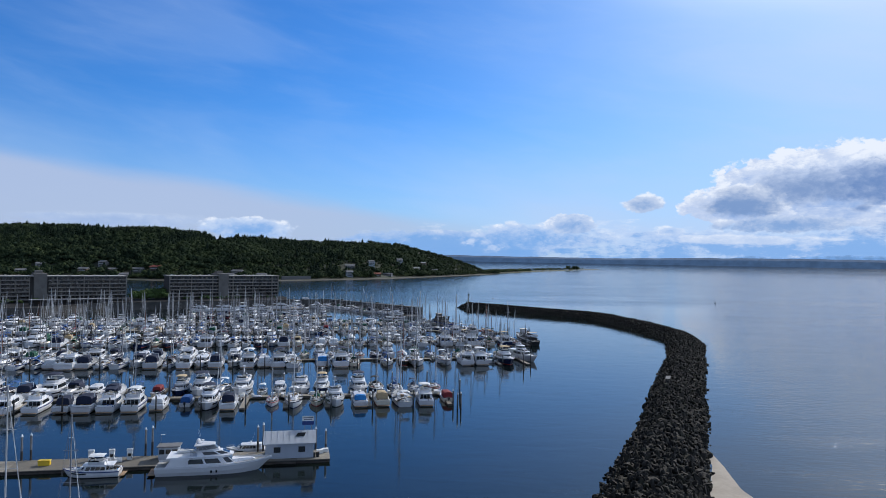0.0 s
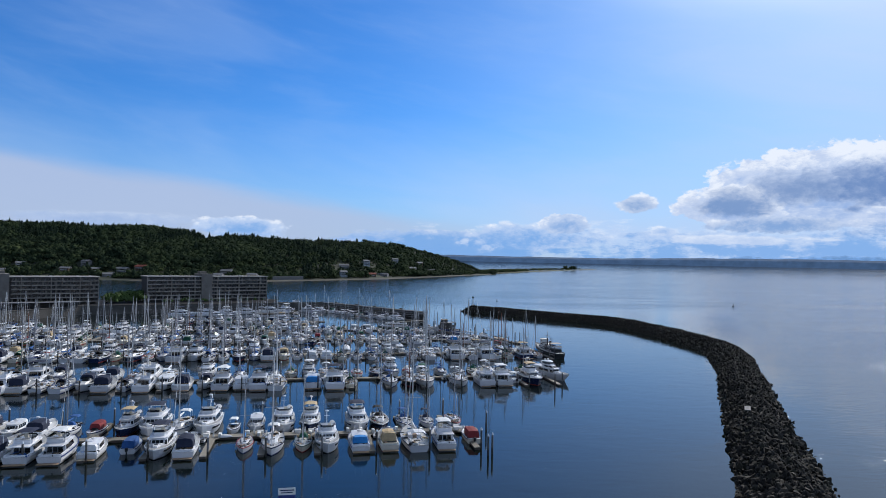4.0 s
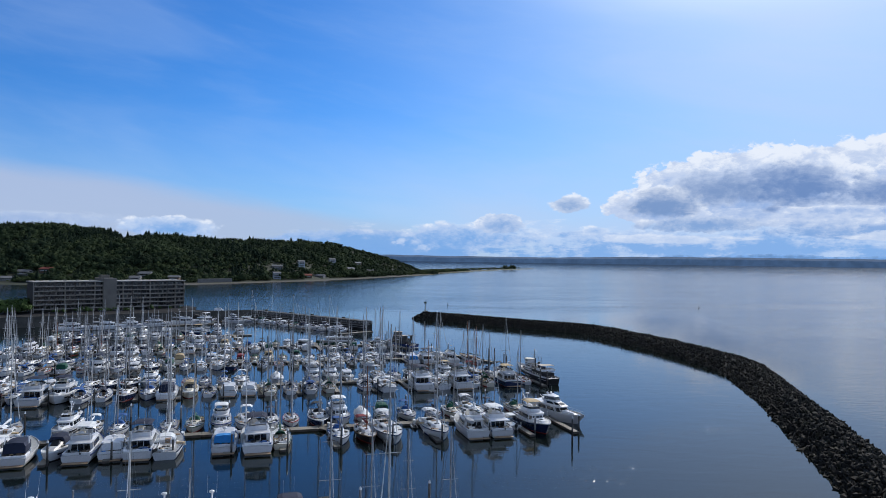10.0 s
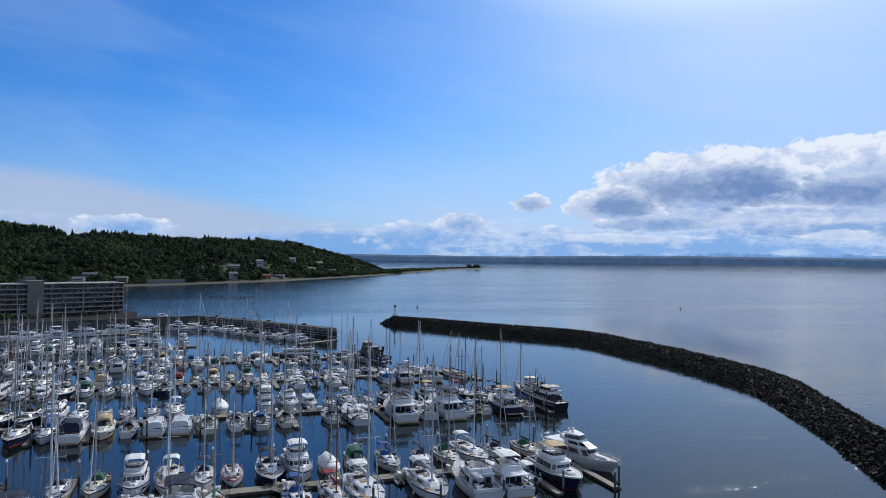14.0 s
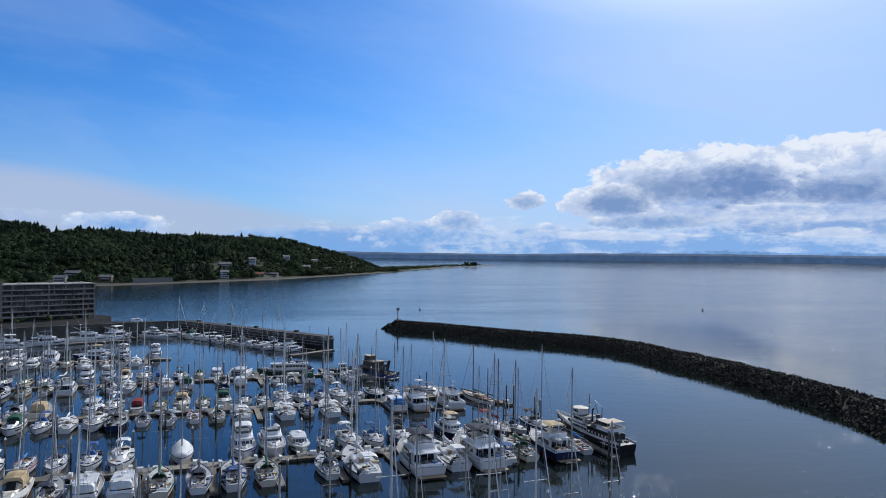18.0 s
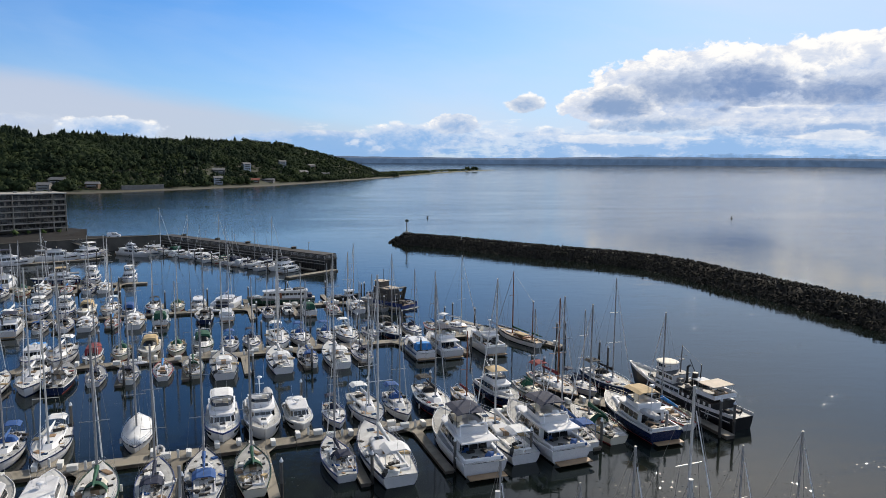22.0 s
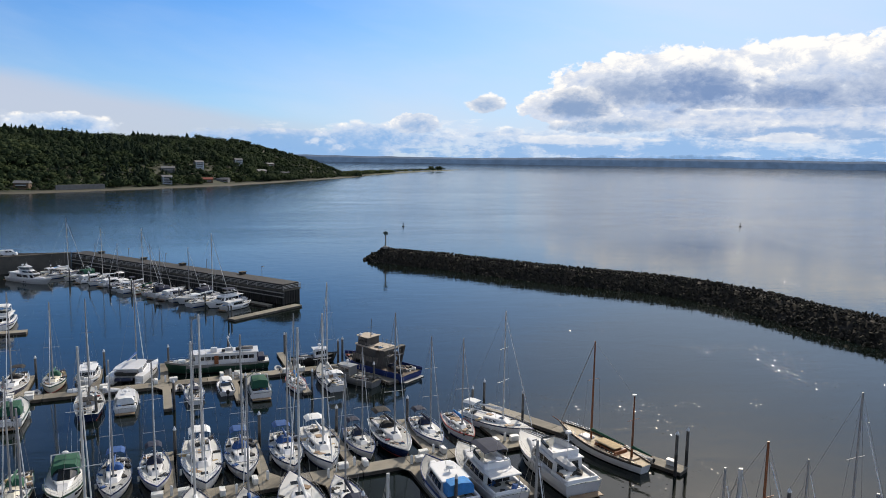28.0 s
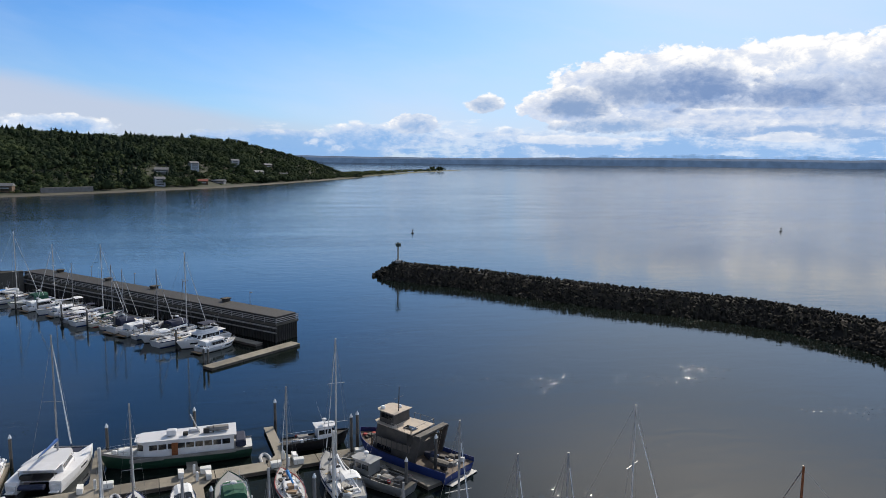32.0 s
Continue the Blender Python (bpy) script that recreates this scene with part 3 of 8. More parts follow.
# shingle beach at the foot of the hill, and the low spit
BB = MB()
rows_b = []
for p, d in along(SHORE[3:], 25):
    nrm = Vector((-d.y, d.x, 0))
    wob = 3 * noise.noise(p * 0.02)
    rows_b.append([p - nrm * (6 + wob) + Vector((0, 0, -0.15)), p + nrm * 3 + Vector((0, 0, 0.6)), p + nrm * (9 + wob) + Vector((0, 0, 1.3))])
BB.loft(rows_b, caps=False, closed=False)
solid("beach", BB, BEACH, "narrow tan shingle beach below the wooded hill", "beach", smooth=True)
SPIT = [Vector(p) for p in ((150, 1800, 0), (260, 2080, 0), (370, 2350, 0), (560, 2760, 0), (700, 3050, 0), (842, 3330, 0))]
SB = MB()
rows_s = []
for i, (p, d) in enumerate(along(SPIT, 50)):
    nrm = Vector((-d.y, d.x, 0))
    wd = 70 * (1 - 0.8 * i / 34) + 8 * noise.noise(p * 0.01)
    rows_s.append([p - nrm * 5 + Vector((0, 0, -0.2)), p + nrm * 12 + Vector((0, 0, 1.6)), p + nrm * (20 + wd * 0.5) + Vector((0, 0, 2.2)), p + nrm * (25 + wd) + Vector((0, 0, -0.2))])
SB.loft(rows_s, caps=False, closed=False)
solid("spit", SB, GRASS, "low sandy spit reaching out into the bay", "spit", smooth=True)


def conifer(rng):
    """Ragged spire of drooping boughs round a thin stem, one metre high."""
    vs, fs = [], []
    tiers = rng.randint(7, 9)
    lean = rng.uniform(-.03, .03)
    for k in range(tiers):
        z = 0.1 + 0.84 * k / tiers
        r = 0.27 * (1 - k / (tiers + 0.8)) ** 0.7 * rng.uniform(0.65, 1.2)
        for i in range(5):
            a = rng.uniform(0, 6.28) if k % 2 else 1.26 * i + rng.uniform(-0.3, 0.3)
            q, w = r * rng.uniform(0.6, 1.3), 0.7
            b = len(vs)
            top = z + 1.35 * 0.84 / tiers
            vs += [(lean * z, 0, min(1.0, top)), (q * math.cos(a - w), q * math.sin(a - w), z - rng.uniform(0, 0.05)), (q * 1.25 * math.cos(a), q * 1.25 * math.sin(a), z - rng.uniform(0.02, 0.09)), (q * math.cos(a + w), q * math.sin(a + w), z - rng.uniform(0, 0.05))]
            fs += [(b, b + 1, b + 2), (b, b + 2, b + 3)]
    b = len(vs)
    vs += [(0.012, 0, 0.8), (-0.006, 0.01, 0.8), (-0.006, -0.01, 0.8), (lean, 0, 1.06)]
    fs += [(b, b + 1, b + 3), (b + 1, b + 2, b + 3), (b + 2, b, b + 3)]
    return np.array(vs), fs


def broadleaf(rng):
    """Uneven crown of leaf sprays over a few dense clumps, one metre high."""
    vs, fs = [], []
    lobes = []
    for k in range(5):
        a, q = rng.uniform(0, 6.28), 0.32 * rng.random() ** 0.6
        lobes.append((q * math.cos(a), q * math.sin(a), rng.uniform(0.42, 0.8) - q * 0.4, rng.uniform(0.18, 0.29)))
    for cx, cy, cz, r in lobes:
        bm = bmesh.new()
        bmesh.ops.create_icosphere(bm, subdivisions=1, radius=1)
        b = len(vs)
        for v in bm.verts:
            s = r * rng.uniform(0.55, 0.85)
            vs.append((cx + v.co.x * s, cy + v.co.y * s, cz + v.co.z * s))
        fs += [tuple(b + v.index for v in f.verts) for f in bm.faces if len({v.index for v in f.verts}) == 3 and f.calc_center_median().z > -0.4]
        bm.free()
        for _ in range(15):
            d = Vector((rng.gauss(0, 1), rng.gauss(0, 1), rng.gauss(0.25, 1))).normalized()
            u = d.orthogonal().normalized()
            u = Matrix.Rotation(rng.uniform(0, 6.28), 3, d) @ u
            w = d.cross(u)
            c = Vector((cx, cy, cz)) + d * r * rng.uniform(0.75, 1.15)
            s = rng.uniform(0.035, 0.08)
            tip = d * rng.uniform(0.0, 0.05)
            b = len(vs)
            vs += [tuple(c + u * s + tip), tuple(c + w * s * 0.8 - tip * 0.4), tuple(c - u * s), tuple(c - w * s * 0.8 - Vector((0, 0, 0.03)))]
            fs += [(b, b + 1, b + 2), (b, b + 2, b + 3)]
    return np.array(vs), fs


def scatter(name, shapes, places, material, label, category):
    """Many small shapes joined into one mesh: places are (x, y, z, size, width)."""
    rng = random.Random(5)
    vs, fs, base = [], [], 0
    for x, y, z, h, wd in places:
        sv, sf = shapes[rng.randrange(len(shapes))]
        a = rng.uniform(0, 6.28)
        ca, sn = math.cos(a), math.sin(a)
        p = np.empty_like(sv)
        p[:, 0] = x + (sv[:, 0] * ca - sv[:, 1] * sn) * h * wd
        p[:, 1] = y + (sv[:, 0] * sn + sv[:, 1] * ca) * h * wd
        p[:, 2] = z + sv[:, 2] * h
        vs.append(p)
        fs += [tuple(i + base for i in f) for f in sf]
        base += len(sv)
    me = bpy.data.meshes.new(name)
    me.from_pydata(np.concatenate(vs).tolist(), [], fs)
    me.materials.append(material)
    me.polygons.foreach_set("use_smooth", [True] * len(me.polygons))
    me.update()
    return tagged(new(name, me), label, category, kind="stuff")


HR = random.Random(4)
used = set()
n_h = 0
spots = []
while len(spots) < 26 and n_h < 4000:
    n_h += 1
    x, y = HR.uniform(-950, 100), HR.uniform(990, 1560)
    s, h, w = shore_at(Vector((x, y, 0)))
    if 34 < s < 92 and h > 42 and all((x - a) ** 2 + (y - b) ** 2 > 26 ** 2 for a, b in spots):
        spots.append((x, y))
TR = random.Random(11)
CON, LEAF = [conifer(TR) for _ in range(6)], [broadleaf(TR) for _ in range(6)]
con_p, leaf_p, bush_p = [], [], []
tries = 0
while len(con_p) + len(leaf_p) < 7600 and tries < 90000:
    tries += 1
    x, y = TR.uniform(-1250, 265), 960 + 1230 * TR.random() ** 1.35
    p = Vector((x, y, 0))
    s, h, w = shore_at(p)
    if s < (24 if w > 200 else 12) or s > w * 1.15 + 15 or x < -0.7 * y:
        continue
    if any(abs(x - a - 0.2 * (y - b)) < 13 and -26 < y - b < 9 for a, b in spots):
        if TR.random() < 0.3:
            bush_p.append((x, y, hill_z(p) - 0.8, TR.uniform(1.6, 3.6), TR.uniform(1.1, 1.7)))
        continue
    z = hill_z(p)
    grove = noise.noise(Vector((x * 0.008, y * 0.008, 9)))
    if s < 105 and w > 200 and TR.random() < 0.7:
        bush_p.append((x, y, z - 0.6, TR.uniform(4, 8.5), TR.uniform(1.1, 1.7)))
        continue
    small = 0.62 if w < 150 else 1
    if grove * 0.9 + TR.uniform(-0.5, 0.5) > (0.42 if s < w * 0.75 else 0.2) + (0.25 if w < 200 else 0):
        con_p.append((x, y, z - 0.8, TR.uniform(9, 18) * TR.uniform(0.75, 1.2) * small, TR.uniform(0.85, 1.3)))
    else:
        leaf_p.append((x, y, z - 2.6, TR.uniform(8, 18) * TR.uniform(0.85, 1.15) * small, TR.uniform(1.0, 1.55)))
for _ in range(260):
    t_ = TR.uniform(-0.5, 1.6)
    q = Vector((120, 1680, 0)).lerp(Vector((185, 1840, 0)), t_) + Vector((-0.92, 0.38, 0)) * TR.uniform(7, 75)
    (bush_p if TR.random() < 0.4 else leaf_p).append((q.x, q.y, hill_z(q) - 1.5, TR.uniform(6, 11), TR.uniform(1.1, 1.7)))
for p, d in along(SPIT, 14):
    nrm = Vector((-d.y, d.x, 0))
    if TR.random() < 0.75 and p.y < 3150:
        for _ in range(2 if p.y > 2350 else 11):
            q = p + nrm * TR.uniform(8 if p.y < 2350 else 20, 60 if p.y > 2350 else 85) + d * TR.uniform(-8, 8)
            bush_p.append((q.x, q.y, 0.8, TR.uniform(5, 12), TR.uniform(1.3, 2.0)))
for k in range(9):
    leaf_p.append((590 + TR.uniform(-22, 22), 2790 + TR.uniform(-14, 14), 0.8, TR.uniform(17, 24), 1.0))
scatter("conifer_wood", CON, con_p, foliage_mat("conifer_needles", (0.013, 0.022, 0.015), (0.021, 0.034, 0.021), (0.034, 0.048, 0.026)), "dark green conifer wood covering the hill", "woods")
scatter("broadleaf_wood", LEAF, leaf_p, foliage_mat("broadleaf_foliage", (0.02, 0.031, 0.018), (0.033, 0.048, 0.024), (0.053, 0.07, 0.03)), "green broadleaf trees on the hillside", "woods")
scatter("shore_shrubs", LEAF, bush_p, foliage_mat("shrub_foliage", (0.029, 0.043, 0.021), (0.052, 0.07, 0.03), (0.086, 0.107, 0.044)), "low green shrubs above the beach", "shrubs")


def hill_house(name, w, d, storeys, wall, roof, label):
    """A small house with a pitched roof; windows face the bay (minus y)."""
    h = 2.8 * storeys
    t = thing(name, label, "house", "houses on the hillside")
    part("wall", MB().box(0, 0, h / 2 - 2, w, d, h + 4), wall, t)
    r = MB()
    e = 0.6
    r.loft([[(-w / 2 - e, -d / 2 - e, h), (-w / 2 - e, 0, h + d * 0.27), (-w / 2 - e, d / 2 + e, h), (-w / 2 - e, d / 2 + e, h - 0.25), (-w / 2 - e, -d / 2 - e, h - 0.25)],
            [(w / 2 + e, -d / 2 - e, h), (w / 2 + e, 0, h + d * 0.27), (w / 2 + e, d / 2 + e, h), (w / 2 + e, d / 2 + e, h - 0.25), (w / 2 + e, -d / 2 - e, h - 0.25)]])
    part("roof", r, roof, t)
    for f in range(storeys):
        part("window", MB().box(0, -d / 2 - 0.03, 1.5 + 2.8 * f, w * 0.72, 0.1, 1.2), GLASS, t)
    part("deck_rail", MB().box(0, -d / 2 - 1.2, h - 2.8 + 0.5, w * 0.7, 0.1, 1.0).box(0, -d / 2 - 0.65, h - 2.85, w * 0.7, 1.3, 0.15), RAILM, t)
    return t


WHITEW = mat("white_house_siding", (0.26, 0.26, 0.26), 0.7, vary=0.1)
GREYW = mat("grey_house_siding", (0.17, 0.175, 0.18), 0.75, vary=0.12)
BROWNW = mat("brown_house_siding", (0.14, 0.09, 0.06), 0.8, vary=0.15)
REDROOF = mat("red_tile_roof", (0.24, 0.06, 0.04), 0.8, vary=0.2)
HOUSES = [hill_house("hill_house", 13, 9, 2, WHITEW, SLATE, "white two-storey house with grey roof among trees"),
          hill_house("hill_house", 17, 10, 1, GREYW, SLATE, "low grey house above the beach"),
          hill_house("hill_house", 12, 9, 3, SIDING, SLATE, "tall pale blue house above the beach"),
          hill_house("hill_house", 16, 10, 1, BROWNW, REDROOF, "brown house with red tile roof"),
          hill_house("hill_house", 14, 9, 2, BROWNW, SLATE, "brown timber house among trees")]
for i, (x, y) in enumerate(spots):
    z = hill_z(Vector((x, y, 0))) + 0.6
    m = pose(x, y, z, 0, 0, HR.uniform(-25, 40))
    k = HR.choice((0, 1, 1, 2, 3, 4, 4))
    if k not in used:
        used.add(k)
        HOUSES[k].matrix_world = m
    else:
        copy_thing(HOUSES[k], m)
for k in set(range(5)) - used:
    HOUSES[k].matrix_world = pose(-190 + 30 * k, 1200, 12)
# long white retaining wall low on the shore
solid("retaining_wall", MB().box(-205, 1085, 4.2, 58, 1.2, 5.5, 0.1, radians(50)), mat("pale_timber_wall", (0.15, 0.145, 0.14), 0.8, scale=0.3, vary=0.25), "pale vertical board retaining wall above the beach", "wall")

# ---- near land behind the marina ----
BULK = [Vector(p) for p in ((-72, 524, 0), (-126, 497, 0), (-205, 455, 0), (-222, 402, 0), (-262, 372, 0), (-420, 300, 0))]
BACK = [Vector(p) for p in ((-76, 531, 0), (-100, 530, 0), (-112, 531, 0), (-112, 562, 0), (-130, 574, 0), (-190, 542, 0), (-240, 520, 0), (-300, 530, 0), (-430, 520, 0))]
LB = MB()
outline = [(p.x, p.y) for p in BULK] + [(p.x, p.y) for p in reversed(BACK)]
nl = len(outline)
LB.add([(x, y, 4.6) for x, y in outline] + [(x, y, -3) for x, y in outline], [tuple(reversed(range(nl)))] + [(i, (i + 1) % nl, nl + (i + 1) % nl, nl + i) for i in range(nl)])
solid("ground_shore", LB, ASPH, "paved shore land behind the marina", "ground")
BW = MB()
for a, b in zip(BULK, BULK[1:]):
    d = (b - a)
    m = (a + b) / 2
    BW.box(m.x, m.y, 1.6, d.length + 0.4, 0.9, 7.2, 0.05, math.atan2(d.y, d.x))
    BW.box(m.x, m.y, 5.35, d.length + 0.6, 1.3, 0.35, 0.05, math.atan2(d.y, d.x))
solid("seawall", BW, CONCD, "stained grey concrete seawall along the marina", "wall")
# shrubs and small trees between and before the blocks
sh = []
for a, b, n, hh in (((-206, 490), (-190, 502), 26, 8), ((-204, 500), (-186, 520), 18, 9), ((-184, 500), (-120, 545), 24, 3.5), ((-272, 432), (-212, 474), 16, 4)):
    for _ in range(n):
        t = TR.random()
        sh.append((a[0] + (b[0] - a[0]) * t + TR.uniform(-3, 5), a[1] + (b[1] - a[1]) * t + TR.uniform(-4, 2), 4.2, TR.uniform(0.6, 1.2) * hh, TR.uniform(0.9, 1.3)))
scatter("shore_trees", LEAF, sh, stuff_mat("garden_foliage", ((0.05, 0.085, 0.02), (0.08, 0.13, 0.03), (0.06, 0.1, 0.03)), 0.85), "green shrubs and small trees beside the apartment blocks", "shrubs")


def apartment(name, a, b, depth, tower_at, label):
    """Long block from a to b (its marina face), six floors of balconies over an open base."""
    a, b = Vector((*a, 0)), Vector((*b, 0))
    L = (b - a).length
    t = thing(name, label, "apartment building", "apartment blocks over the shore")
    t.matrix_world = pose(a.x, a.y, 4.6, 0, 0, math.degrees(math.atan2(b.y - a.y, b.x - a.x)))
    fl, base, n_f = 2.55, 1.6, 6
    top = base + fl * n_f
    # recess shade behind the balconies is put into this dark wall colour
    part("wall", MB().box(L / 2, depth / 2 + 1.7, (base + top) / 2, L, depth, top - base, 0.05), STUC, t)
    part("base", MB().box(L / 2, depth / 2 + 2.5, base / 2 - 3, L - 2, depth - 2, base + 6.0, 0.05), CONCD, t)
    rf = MB().box(L / 2, depth / 2 + 0.9, top + 0.25, L + 1.2, depth + 3.0, 0.5, 0.06)
    for i in range(12):
        rf.box(L * (i + 0.5) / 12, depth / 2 + 2, top + 0.75, 1.4, 1.4, 0.6, 0.05)
    part("roof", rf, CONC, t)
    tw = MB().box(L * tower_at, depth / 2 + 0.6, top / 2 + 0.6, 7.5, depth + 2.6, top + 3.0, 0.08).box(L * tower_at - 0.5, depth / 2 + 2, top + 2.9, 4.6, 5.5, 1.8, 0.05)
    part("stair_tower", tw, mat("brown_grey_render", (0.17, 0.155, 0.135), 0.85, scale=0.2, vary=0.25), t, "grey windowless stair tower")
    bay = 5.2
    n_b = int(L // bay)
    bay = L / n_b
    fin = MB().box(0, 0.85, top / 2 + 0.2, 0.28, 1.9, top + 0.4).mesh("fin_wall", BEIGE)
    slab = MB().box(0, 0.85, 0, bay * 0.985, 1.75, 0.2, 0.02).box(0, 0.04, 0.3, bay * 0.95, 0.09, 0.42, 0.01).box(0, 0.04, 0.95, bay * 0.97, 0.05, 0.06).mesh("balcony", BEIGE)
    glass = MB().box(0, 0, 0, bay * 0.5, 0.1, 1.85).mesh("window", GLASS)
    small = MB().box(0, 0, 0, bay * 0.22, 0.1, 1.1).mesh("window", GLASS)
    blind = MB().box(0, 0, 0, bay * 0.16, 0.04, 1.7).mesh("blind", mat("drawn_beige_blind", (0.2, 0.185, 0.16), 0.85, vary=0.2))
    rng = random.Random(int(L * 10))
    for i in range(n_b + 1):
        if i % 3 == 0 or i == n_b:
            part("fin_wall", fin, None, t).location = (bay * i, 0, 0)
    for f in range(n_f):
        for i in range(n_b):
            x = bay * (i + 0.5)
            if abs(x - L * tower_at) < 3.9:
                continue
            z = base + fl * f
            part("balcony", slab, None, t).location = (x, 0, z)
            w1 = part("window", glass, None, t)
            w1.location = (x - bay * 0.14, 1.67, z + 1.15)
            part("window", small, None, t).location = (x + bay * 0.32, 1.67, z + 1.5)
            if rng.random() < 0.4:
                c = part("blind", blind, None, t)
                c.location = (x - bay * (0.14 + rng.choice((-0.16, 0.16))), 1.60, z + 1.15)
    return t


apartment("apartment_block", (-186, 505), (-117.5, 553.5), 15, 0.47, "long beige six-storey apartment block with balconies")
apartment("apartment_block", (-282, 432), (-208, 483), 15, 0.42, "long beige apartment block with dark balconies and flat roof")
# low boat shed and parked boats' yard roof
SH = thing("boat_shed", "long low open shed with flat grey roof", "shed")
SH.matrix_world = pose(-222, 436, 4.6, 0, 0, 33)
part("roof", MB().box(0, 0, 3.6, 46, 8, 0.35, 0.05), SLATE, SH)
part("wall", MB().box(0, 3.6, 1.7, 45, 0.25, 3.4), STUC, SH)
pm = MB().box(0, 0, 1.7, 0.25, 0.25, 3.4).mesh("post", GREYP)
for i in range(10):
    part("post", pm, None, SH).location = (-21.5 + 43 * i / 9, -3.6, 0)


# ---- fishing pier at the entrance ----
def pier():
    a, b = Vector((-72.5, 525.5, 0)), Vector((-4.4, 453.6, 0))
    L = (b - a).length
    t = thing("pier", "long dark timber pier with sheet-piled wall and plank deck", "pier", kind="structure")
    t.matrix_world = pose(a.x, a.y, 0, 0, 0, math.degrees(math.atan2(b.y - a.y, b.x - a.x)))
    wd, z = 6.4, 3.75
    part("deck", MB().box(L / 2, wd / 2, z - 0.2, L, wd, 0.4, 0.04), PDECK, t)
    # near-black block stands in for the shade under the deck, behind the piles
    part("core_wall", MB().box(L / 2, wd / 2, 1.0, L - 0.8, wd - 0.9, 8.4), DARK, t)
    pl = MB().tube((0, 0, -4), (0, 0, z - 0.4), 0.2, 0.17, 7).mesh("pile", TIMBER)
    n = int(L / 0.8)
    for i in range(min(n, 124)):
        part("pile", pl, None, t).location = (0.3 + (L - 0.6) * i / (min(n, 124) - 1), 0.22, random.uniform(-0.12, 0.05))
    for i in range(10):
        part("pile", pl, None, t).location = (L - 0.2, 0.5 + (wd - 1) * i / 9, 0)
    wale = MB().box(L / 2, -0.02, z - 0.75, L + 0.2, 0.22, 0.3, 0.03).box(L / 2, -0.02, z - 1.8, L + 0.2, 0.2, 0.26, 0.03)
    part("wale", wale, mat("pale_worn_timber", (0.3, 0.29, 0.28), 0.8, scale=0.8, vary=0.35), t, "pale worn timber wale")
    post = MB().box(0, 0, z + 0.55, 0.13, 0.13, 1.1, 0.015).mesh("rail_post", RAILM)
    nr = int(L / 3.2)
    for side in (0.12, wd - 0.12):
        for i in range(nr + 1):
            part("rail_post", post, None, t).location = (0.1 + (L - 0.2) * i / nr, side, 0)
        r = MB()
        for h in (0.35, 0.7, 1.08):
            r.box(L / 2, side, z + h, L, 0.09, 0.1)
        part("railing", r, RAILM, t)
    r = MB()
    for h in (0.35, 0.7, 1.08):
        r.box(L - 0.1, wd / 2, z + h, 0.09, wd, 0.1)
    part("railing", r, RAILM, t)
    shelter = MB().box(0, 0, z + 1.0, 1.2, 1.5, 2.0, 0.05).box(0, 0, z + 2.1, 1.6, 1.9, 0.18, 0.03).mesh("shelter", mat("dark_brown_boards", (0.05, 0.04, 0.03), 0.8, vary=0.3))
    for x in (10, 33, 52, 78):
        part("shelter", shelter, None, t).location = (x, wd - 1.2, 0)
    lamp = MB().tube((0, 0, z), (0, 0, z + 4.2), 0.07, 0.05).box(0.3, 0, z + 4.2, 0.8, 0.22, 0.14, 0.03).mesh("light_pole", GREYP)
    for x in (5, 24, 43, 62, 85):
        part("light_pole", lamp, None, t).location = (x, wd - 0.5, 0)
    return t


pier()


# ---- boats ----
def half_beam(s, B, ws, mid=0.45, p=2.1):
    b = B / 2 * (ws + (1 - ws) * math.sin(math.pi / 2 * min(s / mid, 1)))
    return max(0.025, b * (1 - (max(s - mid, 0) / (1 - mid)) ** p))


def hull_lines(L, B, F, ws, rake, bowup, mid=0.45, p=2.1, n=14):
    out = []
    for i in range(n + 1):
        s = 1 - (1 - i / n) ** 1.25
        out.append((s, -L / 2 + L * s, half_beam(s, B, ws, mid, p), F * (1 + 0.1 * (1 - s) ** 2) + bowup * s ** 2.2, rake))
    return out


